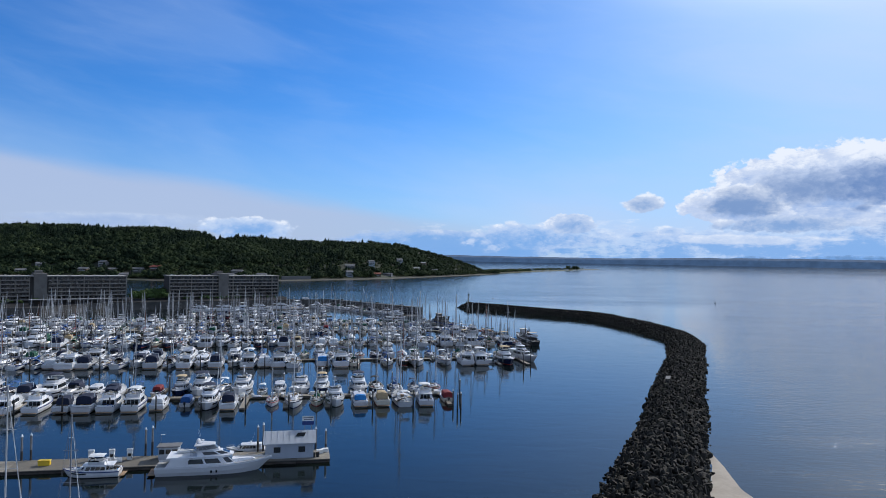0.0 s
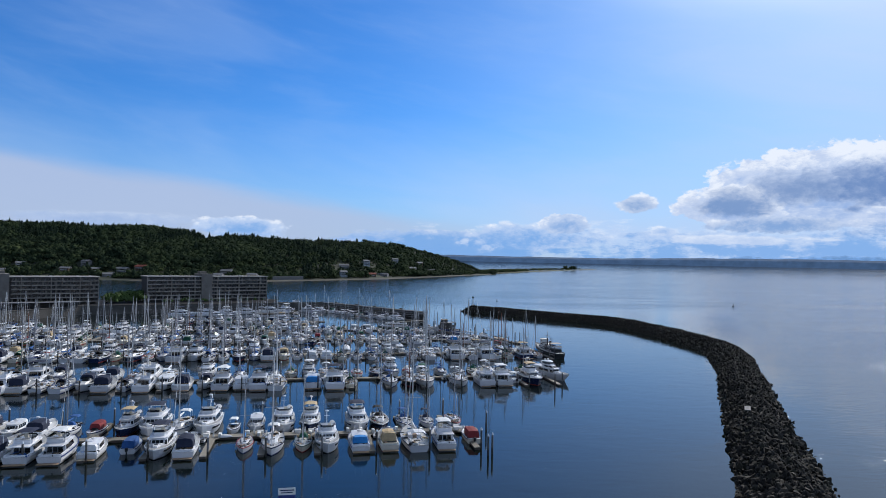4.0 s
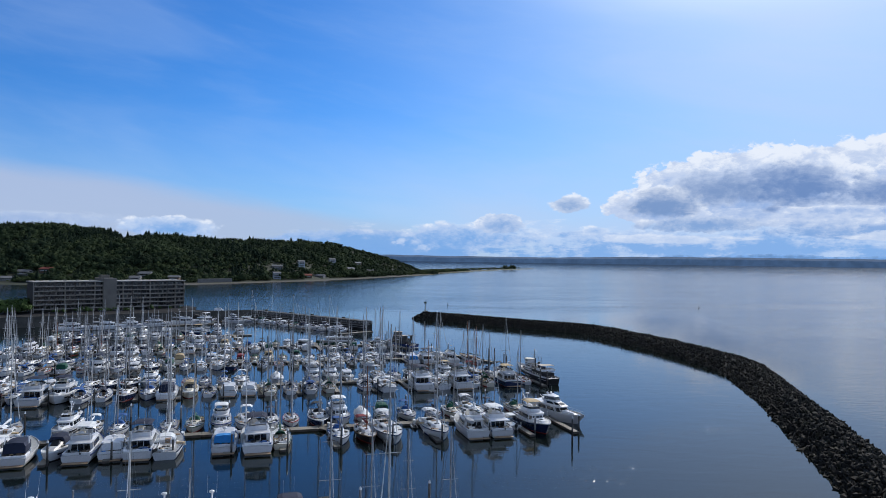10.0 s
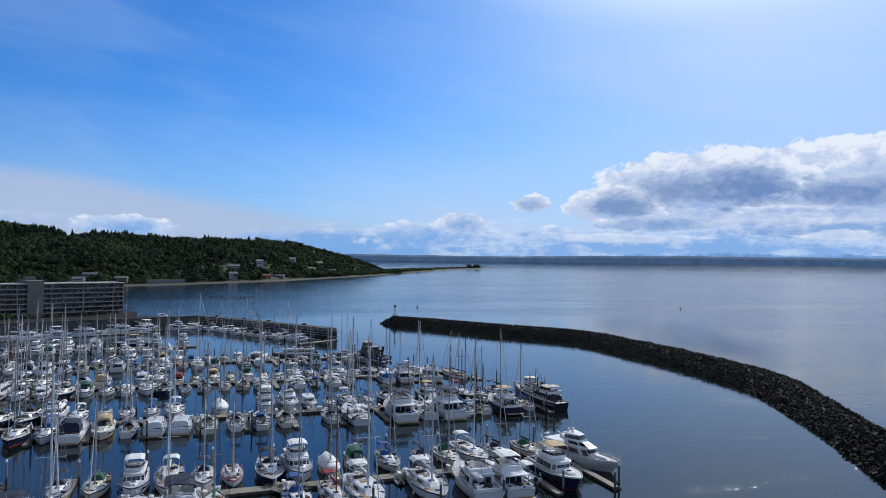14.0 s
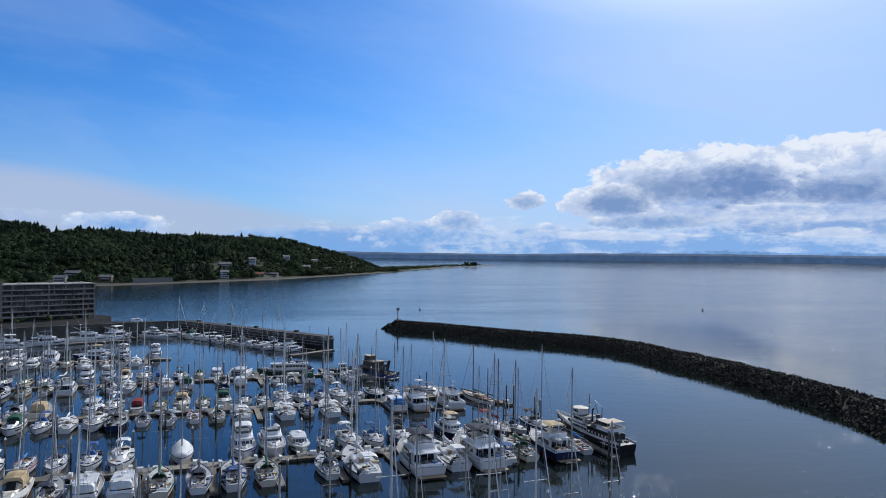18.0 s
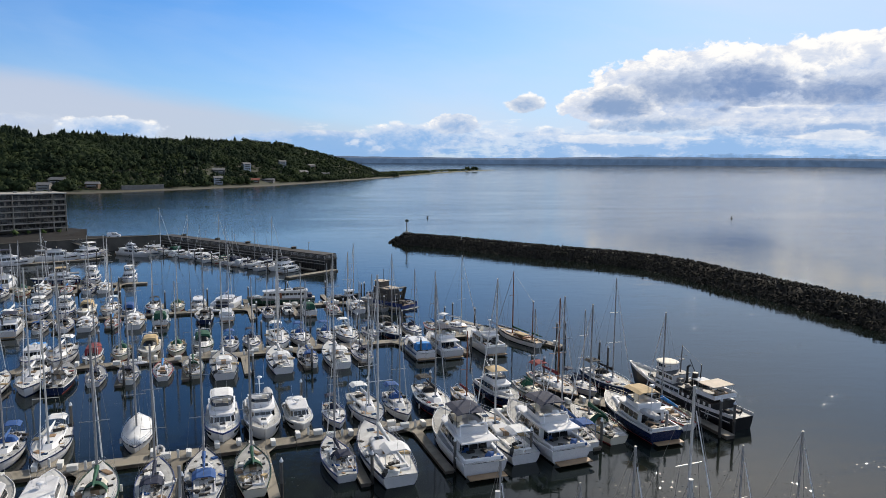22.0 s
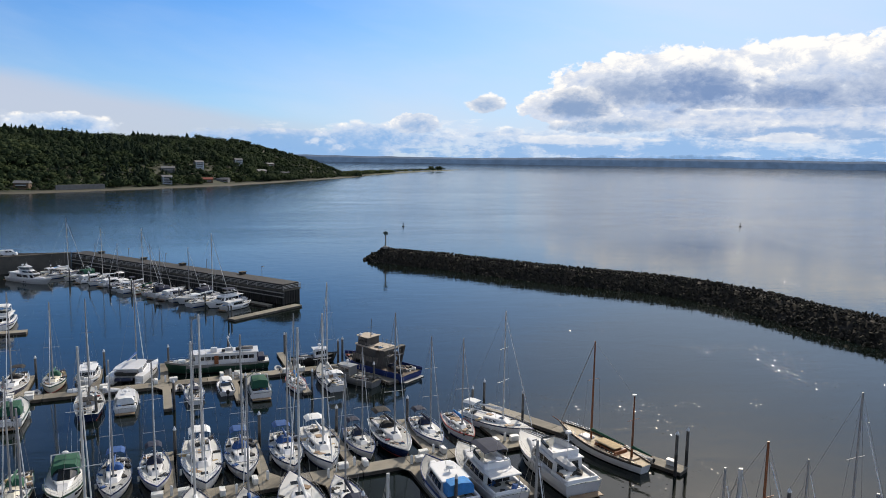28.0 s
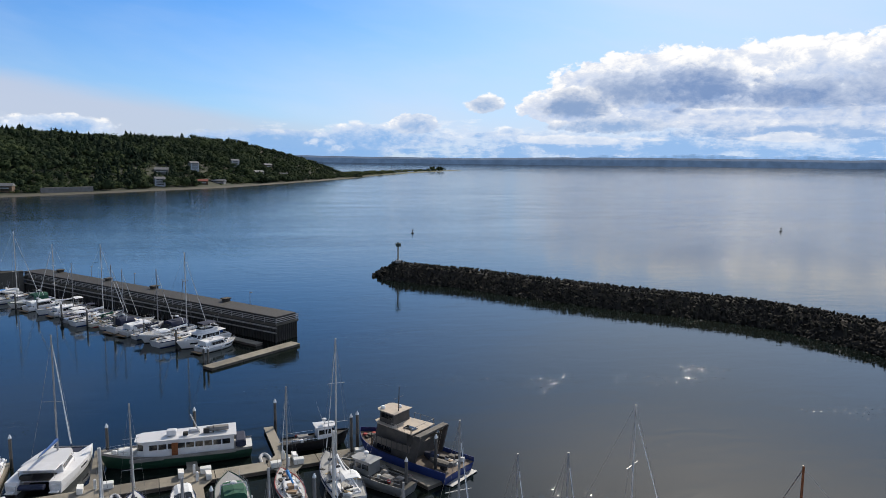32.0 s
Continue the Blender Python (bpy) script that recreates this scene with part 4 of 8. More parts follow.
def add_hull(t, lines, hull_mat, stripe_mat, deck_mat, boot_mat=None, bulwark=0.06):
    hb, db, rb, wb = MB(), MB(), MB(), MB()
    rings, drings, r1, r2, w1, w2 = [], [], [], [], [], []
    for s, x, b, z, rake in lines:
        row = []
        for y, zz in ((1.0, z), (0.97, z * 0.5), (0.86, 0.12), (0.8, -0.02), (0.55, -0.35), (0.0, -0.5)):
            row.append((x - rake * s ** 3 * (1 - (zz + 0.5) / (z + 0.5)) + 0.25 * (1 - s) ** 6 * (1 - zz / z), b * y, zz))
        rings.append(row + [(p[0], -p[1], p[2]) for p in reversed(row[:-1])])
        drings.append([(x, b * 0.985, z - 0.01), (x, b * 0.5, z + 0.035), (x, 0, z + 0.05), (x, -b * 0.5, z + 0.035), (x, -b * 0.985, z - 0.01)])
        for rr, q in ((r1, 1), (r2, -1)):
            o = b + 0.035
            rr.append([(x, q * o, z + bulwark), (x, q * o, z - 0.09), (x, q * (b - 0.03), z - 0.09), (x, q * (b - 0.03), z + bulwark)])
        for rr, k, q in ((w1, 2, 1), (w2, 2, -1)):
            pa, pb = row[2], row[3]
            rr.append([(pa[0], q * (pa[1] + 0.012), pa[2] + 0.02), (pb[0], q * (pb[1] + 0.012), pb[2] - 0.05), (pb[0], q * (pb[1] - 0.03), pb[2] - 0.05), (pa[0], q * (pa[1] - 0.03), pa[2] + 0.02)])
    hb.loft(rings, caps=True, closed=False)
    db.loft(drings, caps=False, closed=False)
    rb.loft(r1).loft(r2)
    part("hull", hb, hull_mat, t, smooth=False)
    part("deck", db, deck_mat, t)
    part("rub_rail", rb, stripe_mat, t)
    if boot_mat:
        wb.loft(w1).loft(w2)
        part("boot_stripe", wb, boot_mat, t)


def deck_z(lines, x):
    for a, b in zip(lines, lines[1:]):
        if a[1] <= x <= b[1]:
            return a[3] + (b[3] - a[3]) * (x - a[1]) / (b[1] - a[1])
    return lines[0][3] if x < 0 else lines[-1][3]


def beam_at(lines, x):
    for a, b in zip(lines, lines[1:]):
        if a[1] <= x <= b[1]:
            return a[2] + (b[2] - a[2]) * (x - a[1]) / (b[1] - a[1])
    return lines[0][2]


def rails(t, lines, x0, x1, h=0.62, step=1.5, name="guard_rail"):
    """Stanchions and two lines round the bow or along the sides."""
    r = MB()
    xs = [x0 + (x1 - x0) * i / max(1, round((x1 - x0) / step)) for i in range(max(1, round((x1 - x0) / step)) + 1)]
    for q in (1, -1):
        pts = [Vector((x, q * max(0.05, beam_at(lines, x) - 0.06), deck_z(lines, x))) for x in xs]
        for p in pts:
            r.tube(p, p + Vector((0, 0, h)), 0.014, 0.014, 4)
        for k in (0.5, 1.0):
            r.path([p + Vector((0, 0, h * k)) for p in pts], 0.012, 4)
    part(name, r, STEEL, t)


def clutter(t, lines, x0, x1, wd, z, n, seed):
    """Small loose gear left on deck: coils, bags, buckets, lockers, grills, cushions."""
    rng = random.Random(seed)
    b, cols = MB(), (DARK, rng.choice((CANVAS["blue"], CANVAS["sky"], CANVAS["red"], CANVAS["tan"])), TEAK, BOX, RUBBER)
    idx = []
    for _ in range(n):
        x = rng.uniform(x0, x1)
        y = rng.uniform(-1, 1) * min(wd, max(0.1, beam_at(lines, x) - 0.25))
        s = rng.uniform(0.14, 0.5)
        k = len(b.f)
        b.box(x, y, z + s * 0.3, s * rng.uniform(0.8, 2.4), s * rng.uniform(0.5, 1.2), s * rng.uniform(0.4, 1.1), 0, rng.uniform(0, 3))
        idx += [rng.choice((0, 0, 0, 1, 2, 3, 4))] * (len(b.f) - k)
    o = part("deck_gear", b, cols[0], t)
    for m in cols[1:]:
        o.data.materials.append(m)
    o.data.polygons.foreach_set("material_index", idx)
    tagged(o, kind="stuff")


def ring_wheel(x, z, r):
    w = MB()
    pts = [(x, r * math.cos(a), z + r * math.sin(a)) for a in (2 * math.pi * i / 10 for i in range(11))]
    w.path(pts, 0.02, 4)
    w.path([(x, -r, z), (x, r, z)], 0.012, 4).path([(x, 0, z - r), (x, 0, z + r)], 0.012, 4)
    w.box(x, 0, z - r * 0.9, 0.2, 0.2, r * 1.9, 0.02)
    return w


def mast_set(t, x, z0, H, mast_mat, spreaders=2, width=1.0, name="mast"):
    m = part(name, MB().tube((x, 0, z0), (x, 0, z0 + H), 0.1, 0.075, 8), mast_mat, t)
    for k in range(spreaders):
        zz = z0 + H * (0.42 if spreaders == 1 and k == 0 else 0.36 + 0.3 * k)
        wd = width * (1 - 0.25 * k)
        part("spreader", MB().tube((x - 0.1, -wd, zz), (x - 0.1, wd, zz), 0.04, 0.035, 5), mast_mat, m)
    return m


def stays(t, x, top, lines, z, width, fore=True, aft=True):
    L2 = lines[-1][1]
    r = MB()
    if fore:
        r.tube((L2 - 0.15, 0, lines[-1][3] + 0.1), (x, 0, top), 0.022, 0.012, 4)
    if aft:
        r.tube((-L2 + 0.1, 0, lines[0][3]), (x, 0, top), 0.012, 0.012, 4)
    for q in (1, -1):
        b = beam_at(lines, x) - 0.08
        sp = (x - 0.15, q * width, z + (top - z) * 0.36)
        r.tube((x - 0.1, q * b, z), sp, 0.012, 0.012, 4).tube(sp, (x, 0, top), 0.012, 0.012, 4)
    part("rigging", r, WIRE, t)


def sail_cover(t, x0, x1, z, material, name="sail_cover", parent=None):
    c = MB()
    rings = []
    n = 8
    for i in range(n + 1):
        u = i / n
        r = 0.23 * (1 - 0.55 * u) * (1 + 0.12 * math.sin(i * 2.3))
        rings.append([(x0 + (x1 - x0) * u, r * 0.75 * math.cos(a), z + 0.15 * (1 - u) + r * 1.15 * math.sin(a)) for a in (2 * math.pi * j / 7 for j in range(7))])
    c.loft(rings)
    part(name, c, material, parent or t)


def sailboat(label, L, hull_mat=GEL, stripe=NAVY, cover="blue", dodger=True, mast_mat=None, ws=0.56, jib="white", wheel=True, name="sailing_yacht", tarp=False, tall=1.27):
    mast_mat = mast_mat or ALU
    B = 0.285 * L + 0.15
    F = 0.074 * L + 0.1
    ln = hull_lines(L, B, F, ws, 0.11 * L, 0.04 * L)
    t = thing(name, label, "sailboat", "moored sailboats")
    add_hull(t, ln, hull_mat, stripe, DECK, BLUEP if hull_mat is GEL else REDP)
    dz = F
    x0, x1 = -0.13 * L, 0.22 * L
    lo = plan(x0, x1, 0.3 * B, 0.24 * B, dz, 0.1 * L)
    hi = plan(x0 + 0.05, x1 - 0.09 * L, 0.26 * B, 0.2 * B, dz + 0.048 * L, 0.08 * L)
    part("cabin", house(MB(), lo, hi), hull_mat if hull_mat in (GEL, GEL2) else GEL, t)
    for side in (0, 4):
        part("window", panes(MB(), lo, hi, side, 0.1, 0.85, 0.3, 0.75, 3, 0.25), GLASS, t)
    hz = dz + 0.048 * L + 0.05
    hb = MB().box(x0 + 0.2 * L, 0, hz + 0.02, 0.055 * L, 0.055 * L, 0.06, 0.02).box(0.3 * L, 0, deck_z(ln, 0.3 * L) + 0.07, 0.05 * L, 0.05 * L, 0.06, 0.02)
    part("hatch", hb, GLASS, t)
    part("companionway", MB().box(x0 + 0.35, 0, hz + 0.03, 0.9, 0.62, 0.07, 0.02).box(x0 - 0.012, 0, dz + 0.3, 0.04, 0.55, 0.5), TEAK, t)
    cw = 0.24 * B
    cx0, cx1 = -0.43 * L, x0 - 0.02
    cm = (cx0 + cx1) / 2
    ck = MB()
    for q in (1, -1):
        ck.box(cm, q * cw, dz + 0.17, cx1 - cx0, 0.14, 0.3, 0.04)
        ck.box(cm, q * cw * 0.72, dz + 0.11, cx1 - cx0 - 0.2, cw * 0.42, 0.1, 0.02)
    ck.box(cx0, 0, dz + 0.15, 0.12, cw * 2, 0.26, 0.03)
    part("cockpit", ck, GEL, t)
    # dark panel on the closed deck imitates the shade of a sunken well
    part("cockpit_sole", MB().box(cm, 0, dz + 0.065, cx1 - cx0 - 0.1, cw * 0.95, 0.04), DARK, t)
    if wheel:
        part("steering_wheel", ring_wheel(cx0 + 0.09 * L, dz + 0.75, 0.42), STEEL, t)
    mx = 0.09 * L
    H = tall * L
    ms = mast_set(t, mx, dz + 0.04 * L, H, mast_mat, 2 if L > 10 else 1, 0.1 * L)
    stays(t, mx, dz + 0.04 * L + H, ln, dz, 0.1 * L)
    bz = dz + 0.14 * L
    bm = part("boom", MB().tube((mx, 0, bz), (mx - 0.36 * L, 0, bz + 0.1), 0.07, 0.06, 6), mast_mat, t)
    if cover:
        sail_cover(t, mx + 0.05, mx - 0.34 * L, bz + 0.06, CANVAS[cover])
    if jib:
        part("furled_jib", MB().tube((L / 2 - 0.3, 0, ln[-1][3] + 0.5), (mx + 0.25, 0, dz + H * 0.93), 0.06, 0.03, 6), CANVAS[jib], t)
    if dodger:
        d = MB()
        rg = []
        for i, (xx, hh) in enumerate(((x0 + 0.75, 0.12), (x0 + 0.35, 0.72), (x0 - 0.35, 0.78))):
            rg.append([(xx, 0.26 * B * math.cos(a), dz + 0.35 + (hh + 0.12) * math.sin(a)) for a in (math.pi * j / 8 for j in range(9))])
        d.loft(rg, caps=False, closed=False)
        rg2 = [[(p[0], p[1] * 0.95, p[2] - 0.04) for p in r] for r in rg]
        d.loft([list(reversed(r)) for r in rg2], caps=False, closed=False)
        part("dodger", d, CANVAS[cover or "navy"], t)
    rails(t, ln, -0.46 * L, 0.46 * L, 0.6, 1.7)
    if not tarp:
        clutter(t, ln, -0.46 * L, 0.36 * L, 0.42 * B, dz + 0.06, 30, int(L * 100))
        if L > 10:
            canopy(t, cx0 - 0.1, cx0 + 0.16 * L, 0.28 * B, dz + 0.1, 1.9, CANVAS[cover or "navy"], "bimini", enclosed=False)
    f = MB().tube((0, 0, 0.15), (0, 0, 0.75), 0.1, 0.1, 6).mesh("fender", BOX)
    for x, q in ((0.05 * L, -1),):
        part("fender", f, None, t).location = (x, q * (beam_at(ln, x) + 0.1), 0)
    if tarp:
        tb = MB()
        rg = []
        for i in range(9):
            x = -0.44 * L + 0.84 * L * i / 8
            b = beam_at(ln, x) + 0.06
            h = 0.75 + 0.12 * L * math.sin(math.pi * min(1, i / 6.0)) ** 0.7 * 0.8 + 0.1 * math.sin(i * 2.1)
            z = deck_z(ln, x)
            rg.append([(x, b, z - 0.15), (x, b * 0.95, z + 0.25), (x, b * 0.5, z + h * 0.62), (x, 0, z + h), (x, -b * 0.5, z + h * 0.6), (x, -b * 0.95, z + 0.25), (x, -b, z - 0.15)])
        tb.loft(rg)
        part("boat_cover", tb, CANVAS[tarp], t, smooth=True)
    return t


def canopy(t, x0, x1, w, z, h, material, name="canopy", enclosed=True):
    """Canvas top on hoops, with or without side curtains."""
    c = MB()
    sec = lambda x, k: [(x, w * k, z), (x, w * k, z + h * 0.62), (x, w * 0.8 * k, z + h * 0.94), (x, 0, z + h * 1.03), (x, -w * 0.8 * k, z + h * 0.94), (x, -w * k, z + h * 0.62), (x, -w * k, z)]
    top = lambda x, k, dz: [(x, w * k, z + h * 0.86 + dz), (x, w * 0.6 * k, z + h + dz), (x, -w * 0.6 * k, z + h + dz), (x, -w * k, z + h * 0.86 + dz), (x, -w * 0.6 * k, z + h - 0.07 + dz), (x, w * 0.6 * k, z + h - 0.07 + dz)]
    if enclosed:
        c.loft([sec(x0, 0.96), sec(x0 + (x1 - x0) * 0.3, 1), sec(x0 + (x1 - x0) * 0.75, 1), sec(x1, 0.9)])
    else:
        c.loft([top(x0, 0.95, -0.05), top((x0 + x1) / 2, 1, 0.03), top(x1, 0.95, -0.04)])
        for x in (x0 + 0.15, x1 - 0.15):
            for q in (1, -1):
                c.tube((x, q * w * 0.96, z), (x, q * w * 0.96, z + h * 0.88), 0.02, 0.02, 4)
    part(name, c, material, t)


def radar(t, x, z, arch_w=0.0, mast=0.0):
    if arch_w:
        a = MB()
        a.path([(x - 0.3, arch_w, z), (x, arch_w * 0.92, z + 0.95), (x, -arch_w * 0.92, z + 0.95), (x - 0.3, -arch_w, z)], 0.06, 6)
        part("radar_arch", a, GEL, t)
        z += 0.98
    if mast:
        part("radar_mast", MB().tube((x, 0, z), (x, 0, z + mast), 0.06, 0.05, 6).tube((x, -0.5, z + mast * 0.7), (x, 0.5, z + mast * 0.7), 0.03, 0.03, 5), GEL, t)
        z += mast
    part("radar_dome", MB().tube((x, 0, z), (x, 0, z + 0.16), 0.3, 0.3, 10).dome(x, 0, z + 0.16, 0.3, 0.3, 0.1, 10, 2), GEL, t)
    part("antenna", MB().tube((x - 0.2, 0.5, z - 0.1), (x - 0.9, 0.55, z + 2.4), 0.015, 0.008, 4).tube((x - 0.2, -0.5, z - 0.1), (x - 0.9, -0.55, z + 2.0), 0.015, 0.008, 4), GEL, t)


def motorboat(label, L, style, hull_mat=GEL, stripe=GEL, canvas="navy", name="motor_cruiser", top_canvas=True, cabin_mat=None):
    """style: flybridge, trawler, express, sedan."""
    cabin_mat = cabin_mat or GEL
    B = 0.25 * L + 0.75
    F = {"flybridge": 0.083, "trawler": 0.09, "express": 0.086, "sedan": 0.08}[style] * L + 0.15
    ln = hull_lines(L, B, F, 0.9, 0.13 * L, 0.055 * L, 0.5, 2.4)
    t = thing(name, label, "motorboat", "moored motorboats")
    add_hull(t, ln, hull_mat, stripe, DECK, BLACKHULL if hull_mat is GEL else REDP, 0.09)
    z = F + 0.02
    # stern: cockpit well, transom and swim step
    ca, cb = -0.47 * L, -0.26 * L
    cw = 0.4 * B
    ck = MB()
    for q in (1, -1):
        ck.box((ca + cb) / 2, q * cw, z + 0.22, cb - ca, 0.22, 0.4, 0.05)
    ck.box(ca, 0, z + 0.22, 0.2, cw * 2, 0.4, 0.05)
    part("cockpit", ck, cabin_mat, t)
    part("cockpit_sole", MB().box((ca + cb) / 2, 0, z + 0.05, cb - ca - 0.15, cw * 1.85, 0.05), TEAK, t)
    part("swim_step", MB().box(-L / 2 - 0.42, 0, 0.28, 0.9, B * 0.78, 0.1, 0.03), TEAK, t)
    if style == "express":
        lo = plan(-0.16 * L, 0.4 * L, 0.42 * B, 0.2 * B, z, 0.3 * L, 0.5)
        hi = plan(-0.14 * L, 0.2 * L, 0.37 * B, 0.26 * B, z + 0.062 * L, 0.14 * L, 0.5)
        part("cabin", house(MB(), lo, hi), cabin_mat, t)
        for s in (0, 4):
            part("window", panes(MB(), lo, hi, s, 0.12, 0.9, 0.35, 0.7, 3, 0.2), GLASS, t)
        l2 = plan(-0.16 * L, 0.13 * L, 0.37 * B, 0.3 * B, z + 0.062 * L, 0.1 * L)
        h2 = plan(-0.14 * L, -0.02 * L, 0.33 * B, 0.26 * B, z + 0.062 * L + 0.75, 0.06 * L)
        part("windscreen", MB().loft([l2, h2]), GLASS, t)
        canopy(t, -0.34 * L, -0.03 * L, 0.36 * B, z + 0.4, 1.4, CANVAS[canvas])
        radar(t, -0.2 * L, z + 1.35, 0.38 * B)
    else:
        hc = 1.28 if style != "sedan" else 1.2
        x0, x1 = -0.27 * L, (0.2 if style != "trawler" else 0.14) * L
        slope = {"flybridge": 0.075, "trawler": 0.03, "sedan": 0.1}[style] * L
        lo = plan(x0, x1, 0.4 * B, 0.36 * B, z, 0.06 * L, 0.7)
        hi = plan(x0 + 0.05, x1 - slope, 0.37 * B, 0.32 * B, z + hc, 0.045 * L, 0.7)
        part("cabin", house(MB(), lo, hi), cabin_mat, t)
        for s in (0, 4):
            part("window", panes(MB(), lo, hi, s, 0.06, 0.97, 0.32, 0.86, 4, 0.1), GLASS, t)
        part("windscreen", panes(panes(panes(MB(), lo, hi, 2, 0.03, 0.97, 0.36, 0.84, 3, 0.09), lo, hi, 1, 0.08, 0.95, 0.36, 0.84), lo, hi, 3, 0.05, 0.92, 0.36, 0.84), GLASS, t)
        part("aft_door", panes(MB(), lo, hi, 5, 0.12, 0.88, 0.05, 0.8, 3, 0.1), GLASS, t)
        # low trunk on the foredeck
        tl = plan(x1 - 0.02 * L, 0.37 * L, 0.3 * B, 0.17 * B, z, 0.12 * L)
        th = plan(x1 - 0.02 * L, 0.33 * L, 0.27 * B, 0.14 * B, deck_z(ln, 0.3 * L) + 0.28, 0.1 * L)
        part("foredeck_trunk", house(MB(), tl, th), cabin_mat, t)
        part("hatch", MB().box(0.24 * L, 0, deck_z(ln, 0.3 * L) + 0.36, 0.55, 0.55, 0.06, 0.02), GLASS, t)
        rz = z + hc + 0.05
        r0, r1 = -0.4 * L if style == "flybridge" else x0 - 0.25, x1 - slope + 0.25
        part("cabin_roof", MB().loft([plan(r0, r1, 0.395 * B, 0.35 * B, rz, 0.05 * L, 0.7), plan(r0, r1, 0.395 * B, 0.35 * B, rz + 0.1, 0.05 * L, 0.7), plan(r0 + 0.08, r1 - 0.08, 0.37 * B, 0.32 * B, rz + 0.14, 0.05 * L, 0.7)]), cabin_mat, t)
        if r0 < x0 - 0.5:
            s = MB()
            for q in (1, -1):
                s.tube((r0 + 0.2, q * 0.37 * B, z + 0.4), (r0 + 0.2, q * 0.37 * B, rz), 0.035, 0.035, 6)
            part("roof_post", s, STEEL, t)
        if style in ("flybridge", "trawler"):
            f0, f1 = -0.24 * L, r1 - 0.1 * L
            fl = plan(f0, f1, 0.33 * B, 0.28 * B, rz + 0.1, 0.05 * L, 0.7)
            fh = plan(f0, f1 + 0.12, 0.35 * B, 0.29 * B, rz + 0.72, 0.05 * L, 0.7)
            fi = plan(f0 + 0.08, f1 - 0.02, 0.31 * B, 0.25 * B, rz + 0.72, 0.05 * L, 0.7)
            fj = plan(f0 + 0.08, f1 - 0.02, 0.31 * B, 0.25 * B, rz + 0.16, 0.05 * L, 0.7)
            part("flybridge", MB().loft([fl, fh, fi, fj]).box(f1 - 0.35, 0.35, rz + 0.5, 0.35, 0.9, 0.7, 0.05).box(f0 + 0.5, 0, rz + 0.4, 0.6, 0.5 * B, 0.4, 0.08), cabin_mat, t)
            fw = plan(f0 + 0.3 * (f1 - f0), f1 + 0.16, 0.34 * B, 0.28 * B, rz + 0.72, 0.05 * L, 0.7)
            fx = plan(f0 + 0.3 * (f1 - f0), f1 - 0.1, 0.31 * B, 0.25 * B, rz + 1.02, 0.05 * L, 0.7)
            w = MB()
            for s in (0, 1, 2, 3, 4):
                panes(w, fw, fx, s, 0.02, 0.98, 0.02, 0.98, 1, 0.0)
            part("wind_deflector", w, GLASS, t)
            part("helm_seat", MB().box(f1 - 0.9, 0.35, rz + 0.55, 0.5, 0.55, 0.45, 0.06).box(f1 - 1.15, 0.35, rz + 0.95, 0.12, 0.55, 0.6, 0.04), GEL2, t)
            if top_canvas:
                canopy(t, f0 + 0.1, f1 - 0.05, 0.33 * B, rz + 0.7, 0.95 if canvas == "black" else 1.3, CANVAS[canvas], "bimini", enclosed=False)
            radar(t, f0 - 0.25, rz + 0.12, 0.3 * B if style == "flybridge" else 0, 2.6 if style == "trawler" else 0)
            if style == "trawler":
                part("derrick_boom", MB().tube((f0 - 0.25, 0, rz + 1.2), (f0 - 0.3 - 0.17 * L, 0, rz + 2.3), 0.05, 0.04, 6), GEL, t)
                d = MB()
                for q, rr in ((1, 1.0),):
                    d.loft([[(f0 - 0.5 - 2.4 * u, 0.25 * B + rr * 0.55 * math.cos(a) * (1 if u < .99 else .7), rz + 0.25 + 0.3 * math.sin(a)) for a in (math.pi * 2 * j / 8 for j in range(8))] for u in (0, 0.3, 0.7, 1)])
                part("dinghy", d, CANVAS["grey"], t)
        else:
            canopy(t, -0.4 * L, x0 + 0.1, 0.36 * B, z + 0.4, 1.05, CANVAS[canvas], "aft_canopy")
            radar(t, -0.12 * L, rz + 0.14, 0, 0.35)
    pl = MB()
    for q in (1, -1):
        xs = [(0.06 + 0.26 * n / 5) * L for n in range(6)]
        pl.loft([[(x, q * (beam_at(ln, x) * 0.985 + 0.012), deck_z(ln, x) * 0.78), (x, q * (beam_at(ln, x) * 0.975 + 0.012), deck_z(ln, x) * 0.6), (x, q * (beam_at(ln, x) * 0.975 - 0.05), deck_z(ln, x) * 0.6), (x, q * (beam_at(ln, x) * 0.985 - 0.05), deck_z(ln, x) * 0.78)] for x in xs])
    part("portlight", pl, GLASS, t)
    rails(t, ln, 0.02 * L, 0.47 * L, 0.65, 1.3)
    clutter(t, ln, -0.46 * L, -0.28 * L, 0.36 * B, z + 0.12, 14, int(L * 77))
    f = MB().tube((0, 0, 0.2), (0, 0, 0.9), 0.12, 0.12, 6).mesh("fender", BOX)
    for x, q in ((-0.05 * L, -1),):
        part("fender", f, None, t).location = (x, q * (beam_at(ln, x) + 0.13), 0)
    return t


